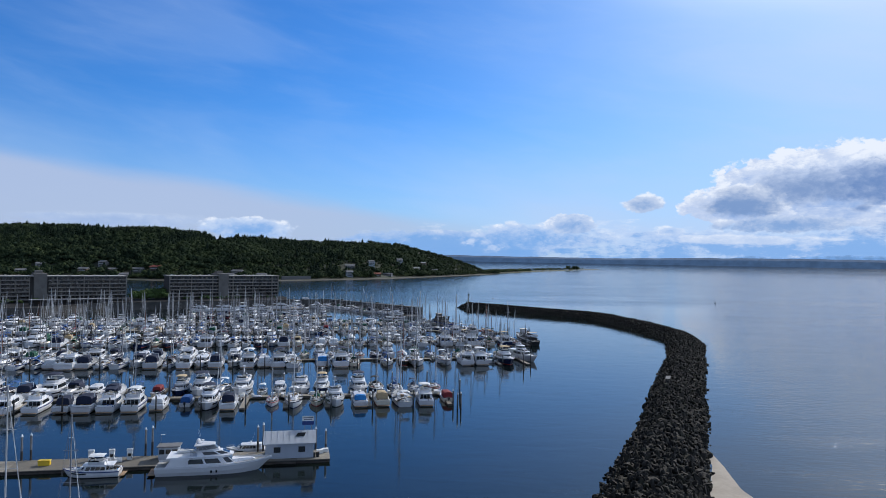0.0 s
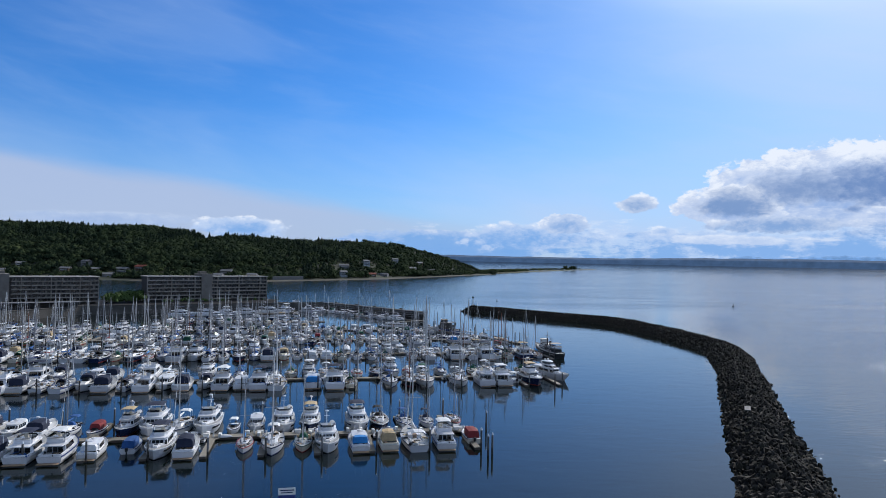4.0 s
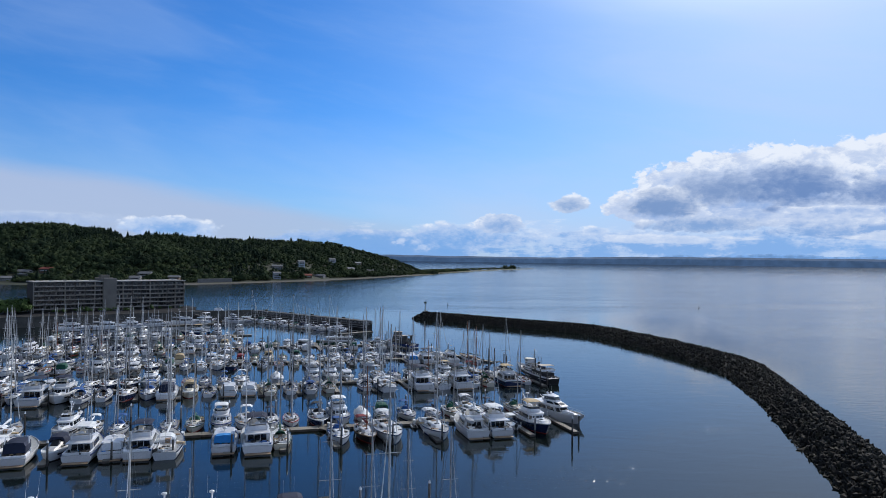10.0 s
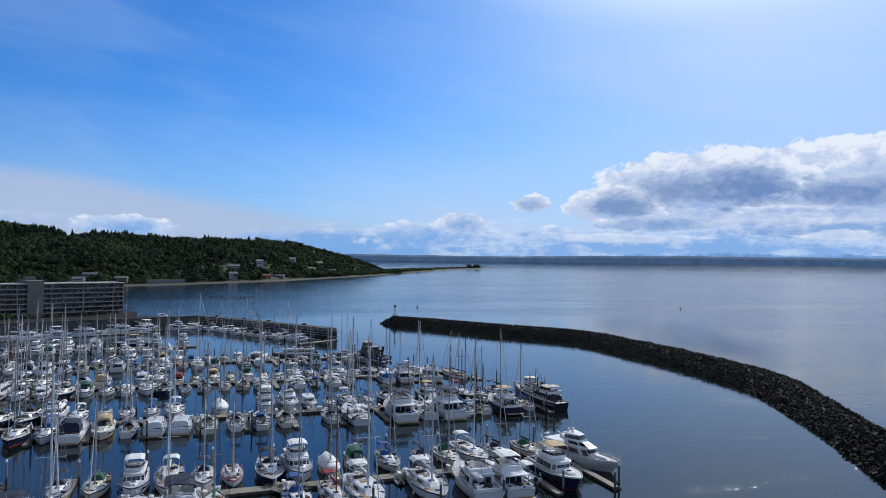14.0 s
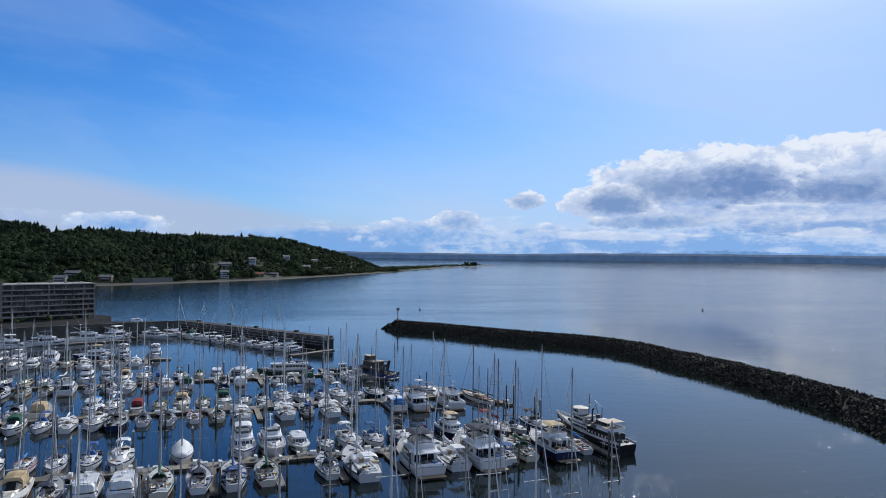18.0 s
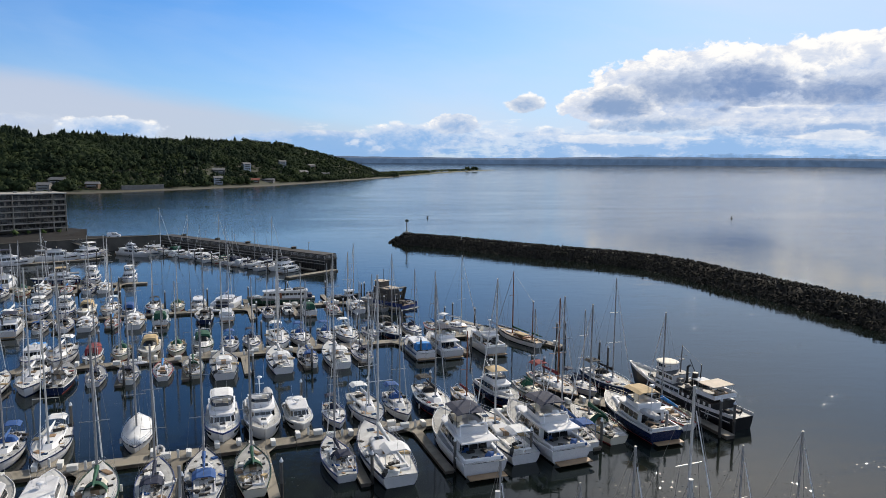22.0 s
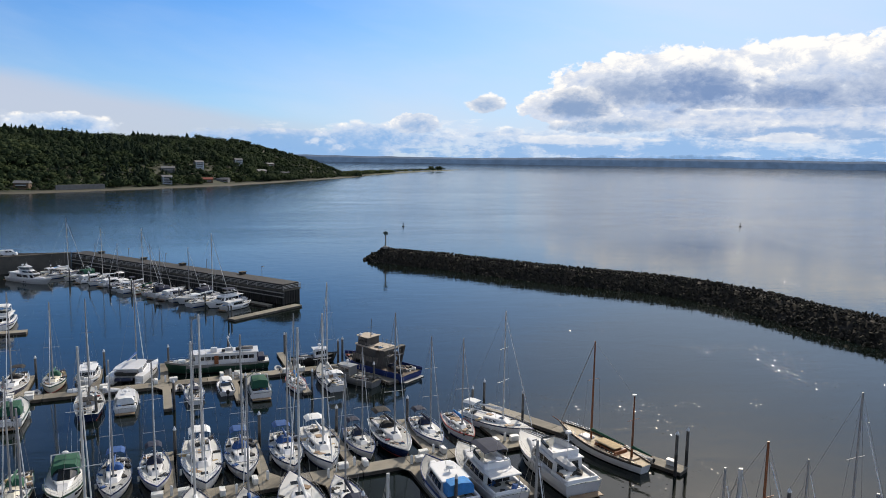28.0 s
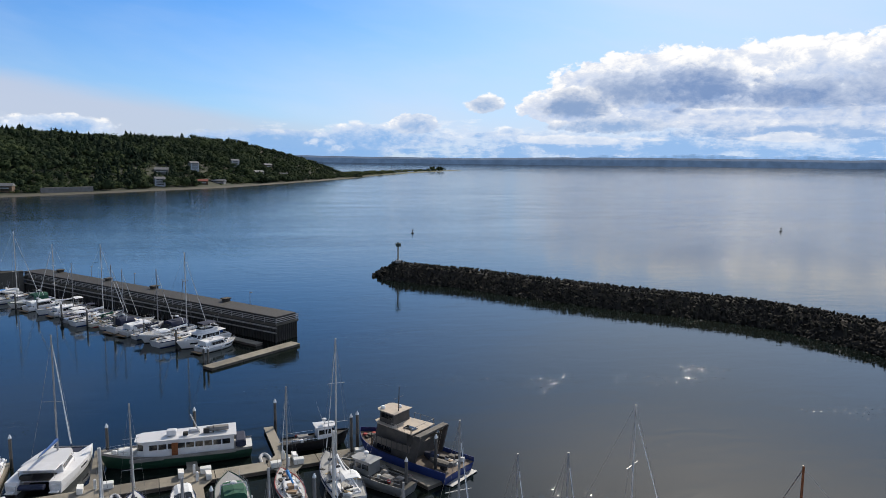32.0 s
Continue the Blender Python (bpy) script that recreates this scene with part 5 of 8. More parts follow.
def runabout(label, L, hull_mat=GEL, canvas="blue", covered=True):
    B = 0.27 * L + 0.5
    F = 0.09 * L + 0.12
    ln = hull_lines(L, B, F, 0.92, 0.13 * L, 0.04 * L, 0.5, 2.4)
    t = thing("runabout", label, "motorboat", "moored small motorboats")
    add_hull(t, ln, hull_mat, NAVY, GEL, None)
    lo = plan(-0.05 * L, 0.17 * L, 0.38 * B, 0.3 * B, F, 0.08 * L)
    hi = plan(-0.02 * L, 0.06 * L, 0.34 * B, 0.26 * B, F + 0.6, 0.05 * L)
    part("windscreen", MB().loft([lo, hi]), GLASS, t)
    part("cockpit", MB().box(-0.25 * L, 0.36 * B, F + 0.12, 0.38 * L, 0.16, 0.22, 0.04).box(-0.25 * L, -0.36 * B, F + 0.12, 0.38 * L, 0.16, 0.22, 0.04).box(-0.24 * L, 0, F + 0.06, 0.38 * L, 0.64 * B, 0.04), DARK, t)
    if covered:
        canopy(t, -0.42 * L, 0.06 * L, 0.38 * B, F + 0.1, 1.25, CANVAS[canvas])
    else:
        canopy(t, -0.3 * L, 0.03 * L, 0.36 * B, F + 0.1, 1.6, CANVAS[canvas], "bimini", enclosed=False)
    part("outboard_motor", MB().box(-L / 2 - 0.3, 0, F + 0.15, 0.5, 0.4, 0.6, 0.08).box(-L / 2 - 0.3, 0, 0.1, 0.22, 0.16, 1.0, 0.03), RUBBER, t)
    part("hatch", MB().box(0.27 * L, 0, deck_z(ln, 0.27 * L) + 0.06, 0.5, 0.5, 0.05, 0.02), GLASS, t)
    rails(t, ln, 0.1 * L, 0.46 * L, 0.45, 1.1)
    return t


PROTO = {}
SEEN = set()
FAR_PARTS = {"hull": ("hull", "rub_rail", "boot_stripe", "deck", "swim_step"), "cabin": ("window", "windscreen", "aft_door", "hatch", "wind_deflector", "deck_gear", "portlight", "cabin", "cabin_roof", "cockpit", "cockpit_sole", "companionway", "foredeck_trunk", "flybridge", "helm_seat", "radar_arch", "radar_dome", "radar_mast"),
             "mast": ("mast", "spreader", "boom", "furled_jib", "rigging", "derrick_boom"), "canvas": ("sail_cover", "dodger", "canopy", "bimini", "aft_canopy", "boat_cover", "dinghy")}


def far_model(kind):
    """The same boat with its parts joined into a few, for berths that stay far off."""
    whole = kind.endswith("f")
    src = PROTO[kind.rstrip("f")]
    nm = src.name.split(".")[0]
    t = None if whole else tagged(new(nm), src["label"], src["category"], src["group"])
    kids = list(src.children_recursive)
    every = tuple(m for ms in FAR_PARTS.values() for m in ms)
    for name, members in ({nm: every} if whole else FAR_PARTS).items():
        vs, fs, mats, idx = [], [], [], []
        for o in kids:
            if o.data is None or o.name.split(".")[0] not in members:
                continue
            for m in o.data.materials:
                if m not in mats:
                    mats.append(m)
            b = len(vs)
            vs += [tuple(v.co + o.location) for v in o.data.vertices]
            for p in o.data.polygons:
                fs.append(tuple(i + b for i in p.vertices))
                idx.append(mats.index(o.data.materials[p.material_index]))
        if not vs:
            continue
        me = bpy.data.meshes.new(name)
        me.from_pydata(vs, [], fs)
        for m in mats:
            me.materials.append(m)
        me.polygons.foreach_set("material_index", idx)
        me.update()
        o = part(name, me, None, t)
        if whole:
            return tagged(o, src["label"], src["category"], src["group"])
    return t


def moor(kind, x, y, heading, scale=1.0, z=0.0):
    """Place a boat of a kind; the first one placed is the model itself."""
    m = pose(x, y, z, 0, 0, heading) @ Matrix.Diagonal((scale, scale * 1.07, scale, 1))
    if kind not in PROTO:
        PROTO[kind] = far_model(kind[:-1])
    if kind in SEEN:
        return copy_thing(PROTO[kind], m)
    SEEN.add(kind)
    PROTO[kind].matrix_world = m
    return PROTO[kind]


def build_fleet():
    P = PROTO
    P["s1"] = sailboat("white sailing yacht with blue sail cover and dodger", 11.2)
    P["s2"] = sailboat("white sailing yacht with navy sail cover", 10.2, stripe=BLUEP, cover="navy", ws=0.62)
    P["s3"] = sailboat("white sailing yacht with bare boom and pale mast", 11.8, cover="white", dodger=False, mast_mat=WMAST, ws=0.72)
    P["s4"] = sailboat("dark blue hulled sailing yacht with white deck", 12.2, hull_mat=NAVY, stripe=GEL, cover="black", ws=0.64)
    P["s5"] = sailboat("cream sailing yacht with green canvas", 9.6, hull_mat=GEL2, stripe=GREENHULL, cover="green", ws=0.62)
    P["s6"] = sailboat("small white sloop with sky blue sail cover", 8.8, cover="sky", dodger=False, wheel=False, stripe=REDP)
    P["s7"] = sailboat("green-hulled double-ender with maroon sail cover and wooden mast", 9.8, hull_mat=GREENHULL, stripe=TEAK, cover="red", dodger=False, mast_mat=VARN, ws=0.35, tall=1.05)
    P["s8"] = sailboat("sailing yacht under a grey winter cover", 10.6, cover=None, dodger=False, tarp="white", jib=None)
    P["s9"] = sailboat("black-hulled classic yacht with wooden spars", 11.4, hull_mat=BLACKHULL, stripe=TEAK, cover="red", dodger=False, mast_mat=VARN, ws=0.5, tall=0.98)
    P["p1"] = motorboat("white flybridge motor cruiser with dark navy bimini", 12.2, "flybridge", canvas="navy")
    P["p2"] = motorboat("white trawler yacht with mast and dinghy on the roof", 12.6, "trawler", canvas="white", top_canvas=False)
    P["p3"] = motorboat("white express cruiser with blue canvas canopy", 10.4, "express", canvas="navy")
    P["p4"] = motorboat("white sedan motorboat with pale canopy", 9.8, "sedan", canvas="white")
    P["p5"] = motorboat("white flybridge cruiser with blue stripe and white bimini", 11.2, "flybridge", stripe=BLUEP, canvas="white")
    P["p6"] = motorboat("dark hulled pilothouse cruiser with white cabin", 12.0, "trawler", hull_mat=NAVY, canvas="tan", top_canvas=True)
    P["p7"] = motorboat("white sedan cruiser with bright blue canvas", 9.6, "sedan", stripe=BLUEP, canvas="sky")
    P["p8"] = motorboat("cream express cruiser with tan canopy", 10.0, "express", hull_mat=GEL2, canvas="tan", cabin_mat=GEL2)
    P["p9"] = motorboat("white cruiser with green canvas canopy", 10.2, "express", stripe=GREENHULL, canvas="green")
    P["r1"] = runabout("small white runabout with blue canvas cover", 7.2)
    P["r2"] = runabout("small white open motorboat with bimini", 6.6, canvas="white", covered=False)
    P["r3"] = runabout("small cream motorboat with maroon canopy", 7.6, hull_mat=GEL2, canvas="red")


build_fleet()


# ---- breakwater ----
BWL = [Vector(p) for p in ((10, 40, 0), (38.7, 103.4, 0), (75.5, 196, 0), (110, 280, 0), (124, 315, 0), (126.5, 331, 0), (127, 357, 0), (124.4, 389, 0), (121, 410, 0), (119, 430, 0), (114, 446, 0), (106.5, 457.5, 0), (96.6, 467, 0), (86, 476, 0), (75.5, 487.5, 0), (55, 512.5, 0), (35, 531, 0))]


def slim(y):
    """The inner slope is steeper between the landward end and the bend."""
    return smooth01((y - 112) / 40) * (1 - smooth01((y - 260) / 45))


def breakwater():
    t = thing("breakwater", "long curved breakwater of dark basalt rubble", "breakwater", kind="structure")
    core = MB()
    rows = []
    for p, d in along(BWL, 6):
        n = Vector((-d.y, d.x, 0))
        k = smooth01((p.y - 280) / 60)
        w, c = (9.6 + 1.0 * k) * (1 - 0.24 * slim(p.y)), 3.25 + 0.35 * k
        rows.append([p + n * w + Vector((0, 0, -1.4)), p + n * 2.4 + Vector((0, 0, c)), p - n * 2.6 + Vector((0, 0, c)), p - n * 8.3 + Vector((0, 0, -1.2))])
    core.loft(rows, closed=False, caps=False)
    core.add([rows[-1][i] for i in range(4)] + [BWL[-1] + Vector((-5, 6, -1.2))], [(0, 1, 4), (1, 2, 4), (2, 3, 4)])
    # core coloured near-black, so the gaps between boulders look deep in shade
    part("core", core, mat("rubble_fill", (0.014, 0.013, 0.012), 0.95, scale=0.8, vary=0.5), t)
    rng = random.Random(21)
    shapes = []
    for i in range(20):
        bm = bmesh.new()
        bmesh.ops.create_icosphere(bm, subdivisions=2 if i < 10 else 1, radius=1)
        sx, sy, sz = rng.uniform(1.1, 1.9), rng.uniform(0.75, 1.2), rng.uniform(0.55, 0.9)
        cuts = [Vector((rng.uniform(-1, 1), rng.uniform(-1, 1), rng.uniform(-1, 1))).normalized() for _ in range(9)]
        vs = []
        for v in bm.verts:
            p = v.co.copy()
            for c in cuts:
                k = p.dot(c)
                if k > 0.5:
                    p -= c * (k - 0.5)
            vs.append(Vector((p.x * sx, p.y * sy, p.z * sz)))
        shapes.append((vs, [tuple(x.index for x in f.verts) for f in bm.faces]))
        bm.free()
    near_mesh = []
    for vs, fs in shapes:
        me = bpy.data.meshes.new("boulder")
        me.from_pydata(vs, [], fs)
        me.materials.append(ROCKP)
        near_mesh.append(me)
    seg = along(BWL, 1.0)
    vs_all, fs_all, near = [], [], 0

    def place(p, d, u, jig):
        n = Vector((-d.y, d.x, 0))
        q = p + n * u + d * rng.uniform(-0.6, 0.6)
        k = smooth01((p.y - 280) / 60)
        a, c = abs(u) * (1.2 if u < 0 else 1.0 + 0.3 * slim(p.y)), 3.75 + 0.35 * k
        z = c if a < 2.6 else c - (a - 2.6) * (0.635 - 0.04 * k)
        return Vector((q.x, q.y, z + rng.uniform(-0.2, 0.22) * jig))
    for p, d in seg:
        for _ in range(38 if p.y < 260 else 44):
            u = rng.uniform(-0.84, 1) * (9.9 + 1.3 * smooth01((p.y - 280) / 60))
            u *= 1 - 0.24 * slim(p.y) if u > 0 else 1
            c = place(p, d, u, 1)
            size = rng.uniform(0.3, 0.85 if p.y < 260 else 0.62) * (1.15 if abs(u) > 5 else 0.95)
            k = rng.randrange(10) + (0 if p.y < 190 else 10)
            rot = Euler((rng.uniform(0, 6.3), rng.uniform(0, 6.3), rng.uniform(0, 6.3)))
            if near < 300 and 108 < p.y < 150 and rng.random() < 0.22:
                ob = part("boulder", near_mesh[k], None, t)
                ob.matrix_basis = Matrix.LocRotScale(c, rot, (size,) * 3)
                near += 1
                continue
            R = rot.to_matrix()
            b = len(vs_all)
            vs_all += [c + R @ (v * size) for v in shapes[k][0]]
            fs_all += [tuple(i + b for i in f) for f in shapes[k][1]]
    for i in range(170):
        a, r = rng.uniform(-0.4, 3.6), 9.5 * rng.random() ** 0.6
        e = BWL[-1]
        c = Vector((e.x + r * math.cos(a + 0.65) * 0.9, e.y + r * math.sin(a + 0.65) * 0.9, 4.6 - r * 0.5 + rng.uniform(-0.2, 0.3)))
        k = rng.randrange(len(shapes))
        R = Euler((rng.uniform(0, 6.3), rng.uniform(0, 6.3), 0)).to_matrix()
        s = rng.uniform(0.45, 0.95)
        b = len(vs_all)
        vs_all += [c + R @ (v * s) for v in shapes[k][0]]
        fs_all += [tuple(i + b for i in f) for f in shapes[k][1]]
    me = bpy.data.meshes.new("rubble")
    me.from_pydata([tuple(v) for v in vs_all], [], fs_all)
    me.materials.append(ROCK)
    tagged(part("rubble", me, None, t), kind="stuff")


breakwater()
SD = MB()
SD.loft([[(30, 60, -0.3), (40, 62, 0.5), (52, 64, -0.1)], [(42, 95, -0.3), (50, 97, 0.6), (57.5, 99, -0.1)], [(49, 112, -0.3), (52.5, 112, 0.45), (56.5, 113, -0.08)], [(55, 125, -0.3), (57, 124.5, 0.25), (58.5, 124, -0.06)], [(59, 135, -0.3), (59.5, 134.8, 0.1), (60, 134.6, -0.05)]], caps=False, closed=False)
solid("sand_beach", SD, SAND, "small wet sand beach beside the rubble breakwater", "beach", smooth=True)


def beacon():
    t = thing("harbour_light", "navigation light on a grey pole with a daymark box", "beacon")
    t.matrix_world = pose(34.5, 529.5, 4.6)
    part("base", MB().box(0, 0, 0.2, 1.6, 1.6, 0.9, 0.08), CONC, t)
    part("pole", MB().tube((0, 0, 0.5), (0, 0, 5.2), 0.3, 0.28, 10), mat("pale_painted_pole", (0.42, 0.42, 0.38), 0.6, vary=0.15), t)
    part("lamp_house", MB().box(0, 0, 5.6, 1.5, 1.5, 1.0, 0.08).dome(0, 0, 6.1, 0.3, 0.3, 0.4), mat("dark_green_panel", (0.04, 0.06, 0.05), 0.6, vary=0.2), t)


beacon()


def buoy(x, y, label, size=1.0):
    t = thing("buoy", label, "buoy", "channel buoys")
    t.matrix_world = pose(x, y, 0)
    part("float", MB().tube((0, 0, -0.4), (0, 0, 0.8 * size), 1.9 * size, 1.6 * size, 10), RUBBER, t)
    part("tower", MB().tube((0, 0, 0.6 * size), (0, 0, 3.4 * size), 0.55 * size, 0.2 * size, 6).box(0, 0, 3.6 * size, 0.7, 0.7, 0.6, 0.05), GREYP, t)


buoy(275, 642, "dark steel channel buoy on open water", 0.5)
buoy(66, 660, "small dark marker buoy off the breakwater", 0.45)
sgn = thing("notice_board", "grey board lying on the breakwater crest", "sign")
sgn.matrix_world = pose(72, 193.5, 4.6, 0, -14, 66)
part("board", MB().box(0, 0, 0.2, 2.2, 1.3, 0.12, 0.02), mat("weathered_grey_board", (0.09, 0.1, 0.12), 0.7, vary=0.2), sgn)
part("post", MB().box(-0.8, 0, -0.3, 0.12, 0.12, 1.0).box(0.8, 0, -0.3, 0.12, 0.12, 1.0), GREYP, sgn)

# ---- floating docks ----
SLOPE = math.atan(0.16)
DU, DV = Vector((math.cos(SLOPE), math.sin(SLOPE), 0)), Vector((-math.sin(SLOPE), math.cos(SLOPE), 0))
HEAD = math.degrees(SLOPE)


def two_tone(name, a, b, ma, mb_):
    """One mesh of two builders, each in its own material."""
    t = MB().add(a.v, a.f).add(b.v, b.f)
    me = t.mesh(name, ma)
    me.materials.append(mb_)
    me.polygons.foreach_set("material_index", [0] * len(a.f) + [1] * len(b.f))
    return me


SEC = two_tone("deck_section", MB().box(0, 0, 0.46, 5.94, 2.5, 0.1, 0.02), MB().box(0, 0, 0.16, 5.9, 2.3, 0.5, 0.03), PLANK, FLOAT)


def finger_mesh(L, w=1.25):
    a = MB().loft([[(-w / 2, 0, 0.4), (w / 2, 0, 0.4), (w / 2, 0, 0.5), (-w / 2, 0, 0.5)], [(-w / 2, L, 0.4), (w / 2, L, 0.4), (w / 2, L, 0.5), (-w / 2, L, 0.5)]])
    a.loft([[(-w / 2 - 1.1, 0, 0.4), (w / 2 + 1.1, 0, 0.4), (w / 2 + 1.1, 0, 0.495), (-w / 2 - 1.1, 0, 0.495)], [(-w / 2, 1.6, 0.4), (w / 2, 1.6, 0.4), (w / 2, 1.6, 0.495), (-w / 2, 1.6, 0.495)]])
    b = MB().box(0, L / 2, 0.15, w - 0.12, L - 0.2, 0.5, 0.03)
    return two_tone("finger", a, b, PLANK, FLOAT)


pile_p = {}


def pile(x, y, h=4.0, kind="dark"):
    if x < -75:
        kind = "far"
    if kind == "far" and kind not in pile_p:
        me = two_tone("mooring_pile", MB().tube((0, 0, -4), (0, 0, 4.0), 0.19, 0.18, 8), MB().tube((0, 0, 3.98), (0, 0, 4.5), 0.21, 0.03, 8), PILE, CAP)
        pile_p[kind] = tagged(new("mooring_pile", me), "dark timber mooring pile with white conical cap", "pile", "mooring piles")
        pile_p[kind].matrix_world = pose(x, y, h - 4.0)
    elif kind not in pile_p:
        t = thing("mooring_pile", "dark timber mooring pile with white conical cap" if kind == "dark" else "grey steel mooring pile with white cap", "pile", "mooring piles")
        me = two_tone("shaft", MB().tube((0, 0, -4), (0, 0, 1.5), 0.2, 0.195, 8), MB().tube((0, 0, 1.5), (0, 0, 4.0), 0.19, 0.18, 8), PILE, PILEU if kind == "dark" else PILEG)
        part("shaft", me, None, t)
        part("cap", MB().tube((0, 0, 3.98), (0, 0, 4.12), 0.21, 0.21, 8).tube((0, 0, 4.12), (0, 0, 4.5), 0.21, 0.03, 8), CAP, t)
        pile_p[kind] = t
        t.matrix_world = pose(x, y, h - 4.0)
    else:
        copy_thing(pile_p[kind], pose(x, y, h - 4.0))


gear = {}


def dock_gear(kind, x, y, rz, z=0.51):
    if kind not in gear:
        if kind == "box":
            t = thing("dock_box", "white fibreglass dock locker on the float", "locker", "dock lockers")
            part("body", MB().box(0, 0, 0.28, 1.2, 0.6, 0.56, 0.05), BOX, t)
            part("lid", MB().loft([[(-0.63, -0.33, 0.56), (0.63, -0.33, 0.56), (0.63, 0.33, 0.56), (-0.63, 0.33, 0.56)], [(-0.6, -0.3, 0.66), (0.6, -0.3, 0.66), (0.6, 0.3, 0.74), (-0.6, 0.3, 0.74)]]), BOX, t)
        elif kind == "post":
            t = thing("power_pedestal", "white power and water pedestal on the dock", "pedestal", "dock pedestals")
            part("body", MB().box(0, 0, 0.5, 0.3, 0.26, 1.0, 0.03), BOX, t)
            part("lamp", MB().dome(0, 0, 1.0, 0.17, 0.15, 0.14), GEL, t)
        elif kind == "dinghy":
            t = thing("dinghy", "small upturned white dinghy lying on the dock", "dinghy", "dinghies")
            t_r = [[(-1.2 + 2.4 * i / 6, b * math.cos(a), 0.05 + h * math.sin(a)) for a in (math.pi * j / 6 for j in range(7))] for i, (b, h) in enumerate(((0.5, 0.42), (0.58, 0.46), (0.62, 0.47), (0.6, 0.45), (0.5, 0.4), (0.3, 0.3), (0.05, 0.1)))]
            part("hull", MB().loft(t_r), GEL, t)
        else:
            t = thing("inflatable_dinghy", "grey inflatable dinghy with outboard afloat by the dock", "dinghy", "dinghies")
            tb = MB()
            pts = [(-1.3, 0.55, 0.25), (0.6, 0.55, 0.28), (1.2, 0.3, 0.34), (1.4, 0, 0.38), (1.2, -0.3, 0.34), (0.6, -0.55, 0.28), (-1.3, -0.55, 0.25)]
            tb.path(pts, 0.2, 7)
            part("tube", tb, CANVAS["grey"], t)
            part("floor", MB().box(-0.2, 0, 0.15, 2.2, 1.0, 0.08).box(-1.2, 0, 0.3, 0.08, 0.9, 0.4), GREYP, t)
            part("outboard_motor", MB().box(-1.45, 0, 0.6, 0.3, 0.25, 0.4, 0.05).box(-1.45, 0, 0.2, 0.12, 0.1, 0.7), RUBBER, t)
        gear[kind] = t
        t.matrix_world = pose(x, y, z, 0, 0, rz)
    else:
        copy_thing(gear[kind], pose(x, y, z, 0, 0, rz))


def dock(y0, u0, u1, south, north, f_s, f_n, label, pile_s="dark"):
    """A floating dock along the slope: u from u0 to u1, finger lengths, finger positions on each side."""
    o = Vector((0, y0, 0))
    t = thing("floating_dock", label, "dock", "floating docks")
    t.matrix_world = pose(0, y0, 0, 0, 0, HEAD)
    n = round((u1 - u0) / 6)
    for i in range(n):
        u = u1 - 3 - 6 * i
        part("deck_section", SEC, None, t).location = (u, 0, 0)
    rng = random.Random(int(y0))
    for Lf, us, sgn_ in ((south, f_s, -1), (north, f_n, 1)):
        fm = finger_mesh(Lf)
        for u in us:
            for me in (fm,):
                ob = part("finger", me, None, t)
                ob.location, ob.rotation_euler = (u, sgn_ * 1.2, -0.004), (0, 0, 0 if sgn_ > 0 else math.pi)
            p = o + DU * (u + 0.85) + DV * sgn_ * (1.2 + Lf - 0.6)
            pile(p.x, p.y, rng.uniform(3.4, 4.3), pile_s if rng.random() < 0.75 else "grey")
            for k in (-1, 1):
                if u > -50 and rng.random() < 0.85:
                    q = o + DU * (u + k * 1.35) + DV * sgn_ * 0.75
                    dock_gear("box", q.x, q.y, HEAD + rng.choice((0, 90)))
            if u > -50 and rng.random() < 0.75:
                q = o + DU * (u + 0.1) + DV * sgn_ * 1.05
                dock_gear("post", q.x, q.y, HEAD)
            if rng.random() < 0.16:
                q = o + DU * (u + rng.choice((-2.6, 2.6))) + DV * sgn_ * 0.9
                dock_gear("dinghy", q.x, q.y, HEAD, 0.455)
            if rng.random() < 0.26:
                q = o + DU * (u + rng.choice((-1.9, 1.9))) + DV * sgn_ * (2.4)
                dock_gear("rib", q.x, q.y, HEAD + 90, 0)


def row_boats(y0, side, Lf, boats, seed, last):
    """Moor boats in the slips of one side: (kind, place along the dock), bow to the dock unless the kind ends in '-'."""
    rng = random.Random(seed)
    for kind, u in boats:
        out = kind.endswith("-")
        k = kind.rstrip("-")
        if u < max(last, -60):
            k += "f" if u > -76 else "ff"
        L = {"s": 10.6, "p": 11.2, "r": 7.2}[k[0]]
        sc = rng.uniform(0.98, 1.1) * min(1.12, max(0.88, Lf / 12.5))
        v = side * (1.2 + 0.7 + L * sc / 2)
        p = Vector((0, y0, 0)) + DU * u + DV * v
        head = HEAD - side * 90 + (180 if out else 0) + rng.uniform(-2.0, 2.0)
        moor(k, p.x, p.y, head, sc)


def fill(u_from, u_to, seed, step=5.15, power=0.45):
    """Boats of mixed kinds for slips that are only seen from far."""
    rng = random.Random(seed)
    out, u = [], u_to
    while u > u_from:
        r = rng.random()
        if r > 0.06:
            k = rng.choice(("p1", "p2", "p3", "p4", "p5", "p3", "p4", "p2", "p8", "p9", "p1", "p5")) if rng.random() < power else rng.choice(("s1", "s2", "s3", "s1", "s5", "s6", "s2", "s3", "s4", "s7"))
            out.append((k + ("-" if rng.random() < 0.35 else ""), u + rng.uniform(-0.25, 0.25)))
        u -= step
    return out


def fingers(u0, u1, first, step=10.3):
    out, u = [], first
    while u > u0:
        if u < u1:
            out.append(round(u, 1))
        u -= step
    return out


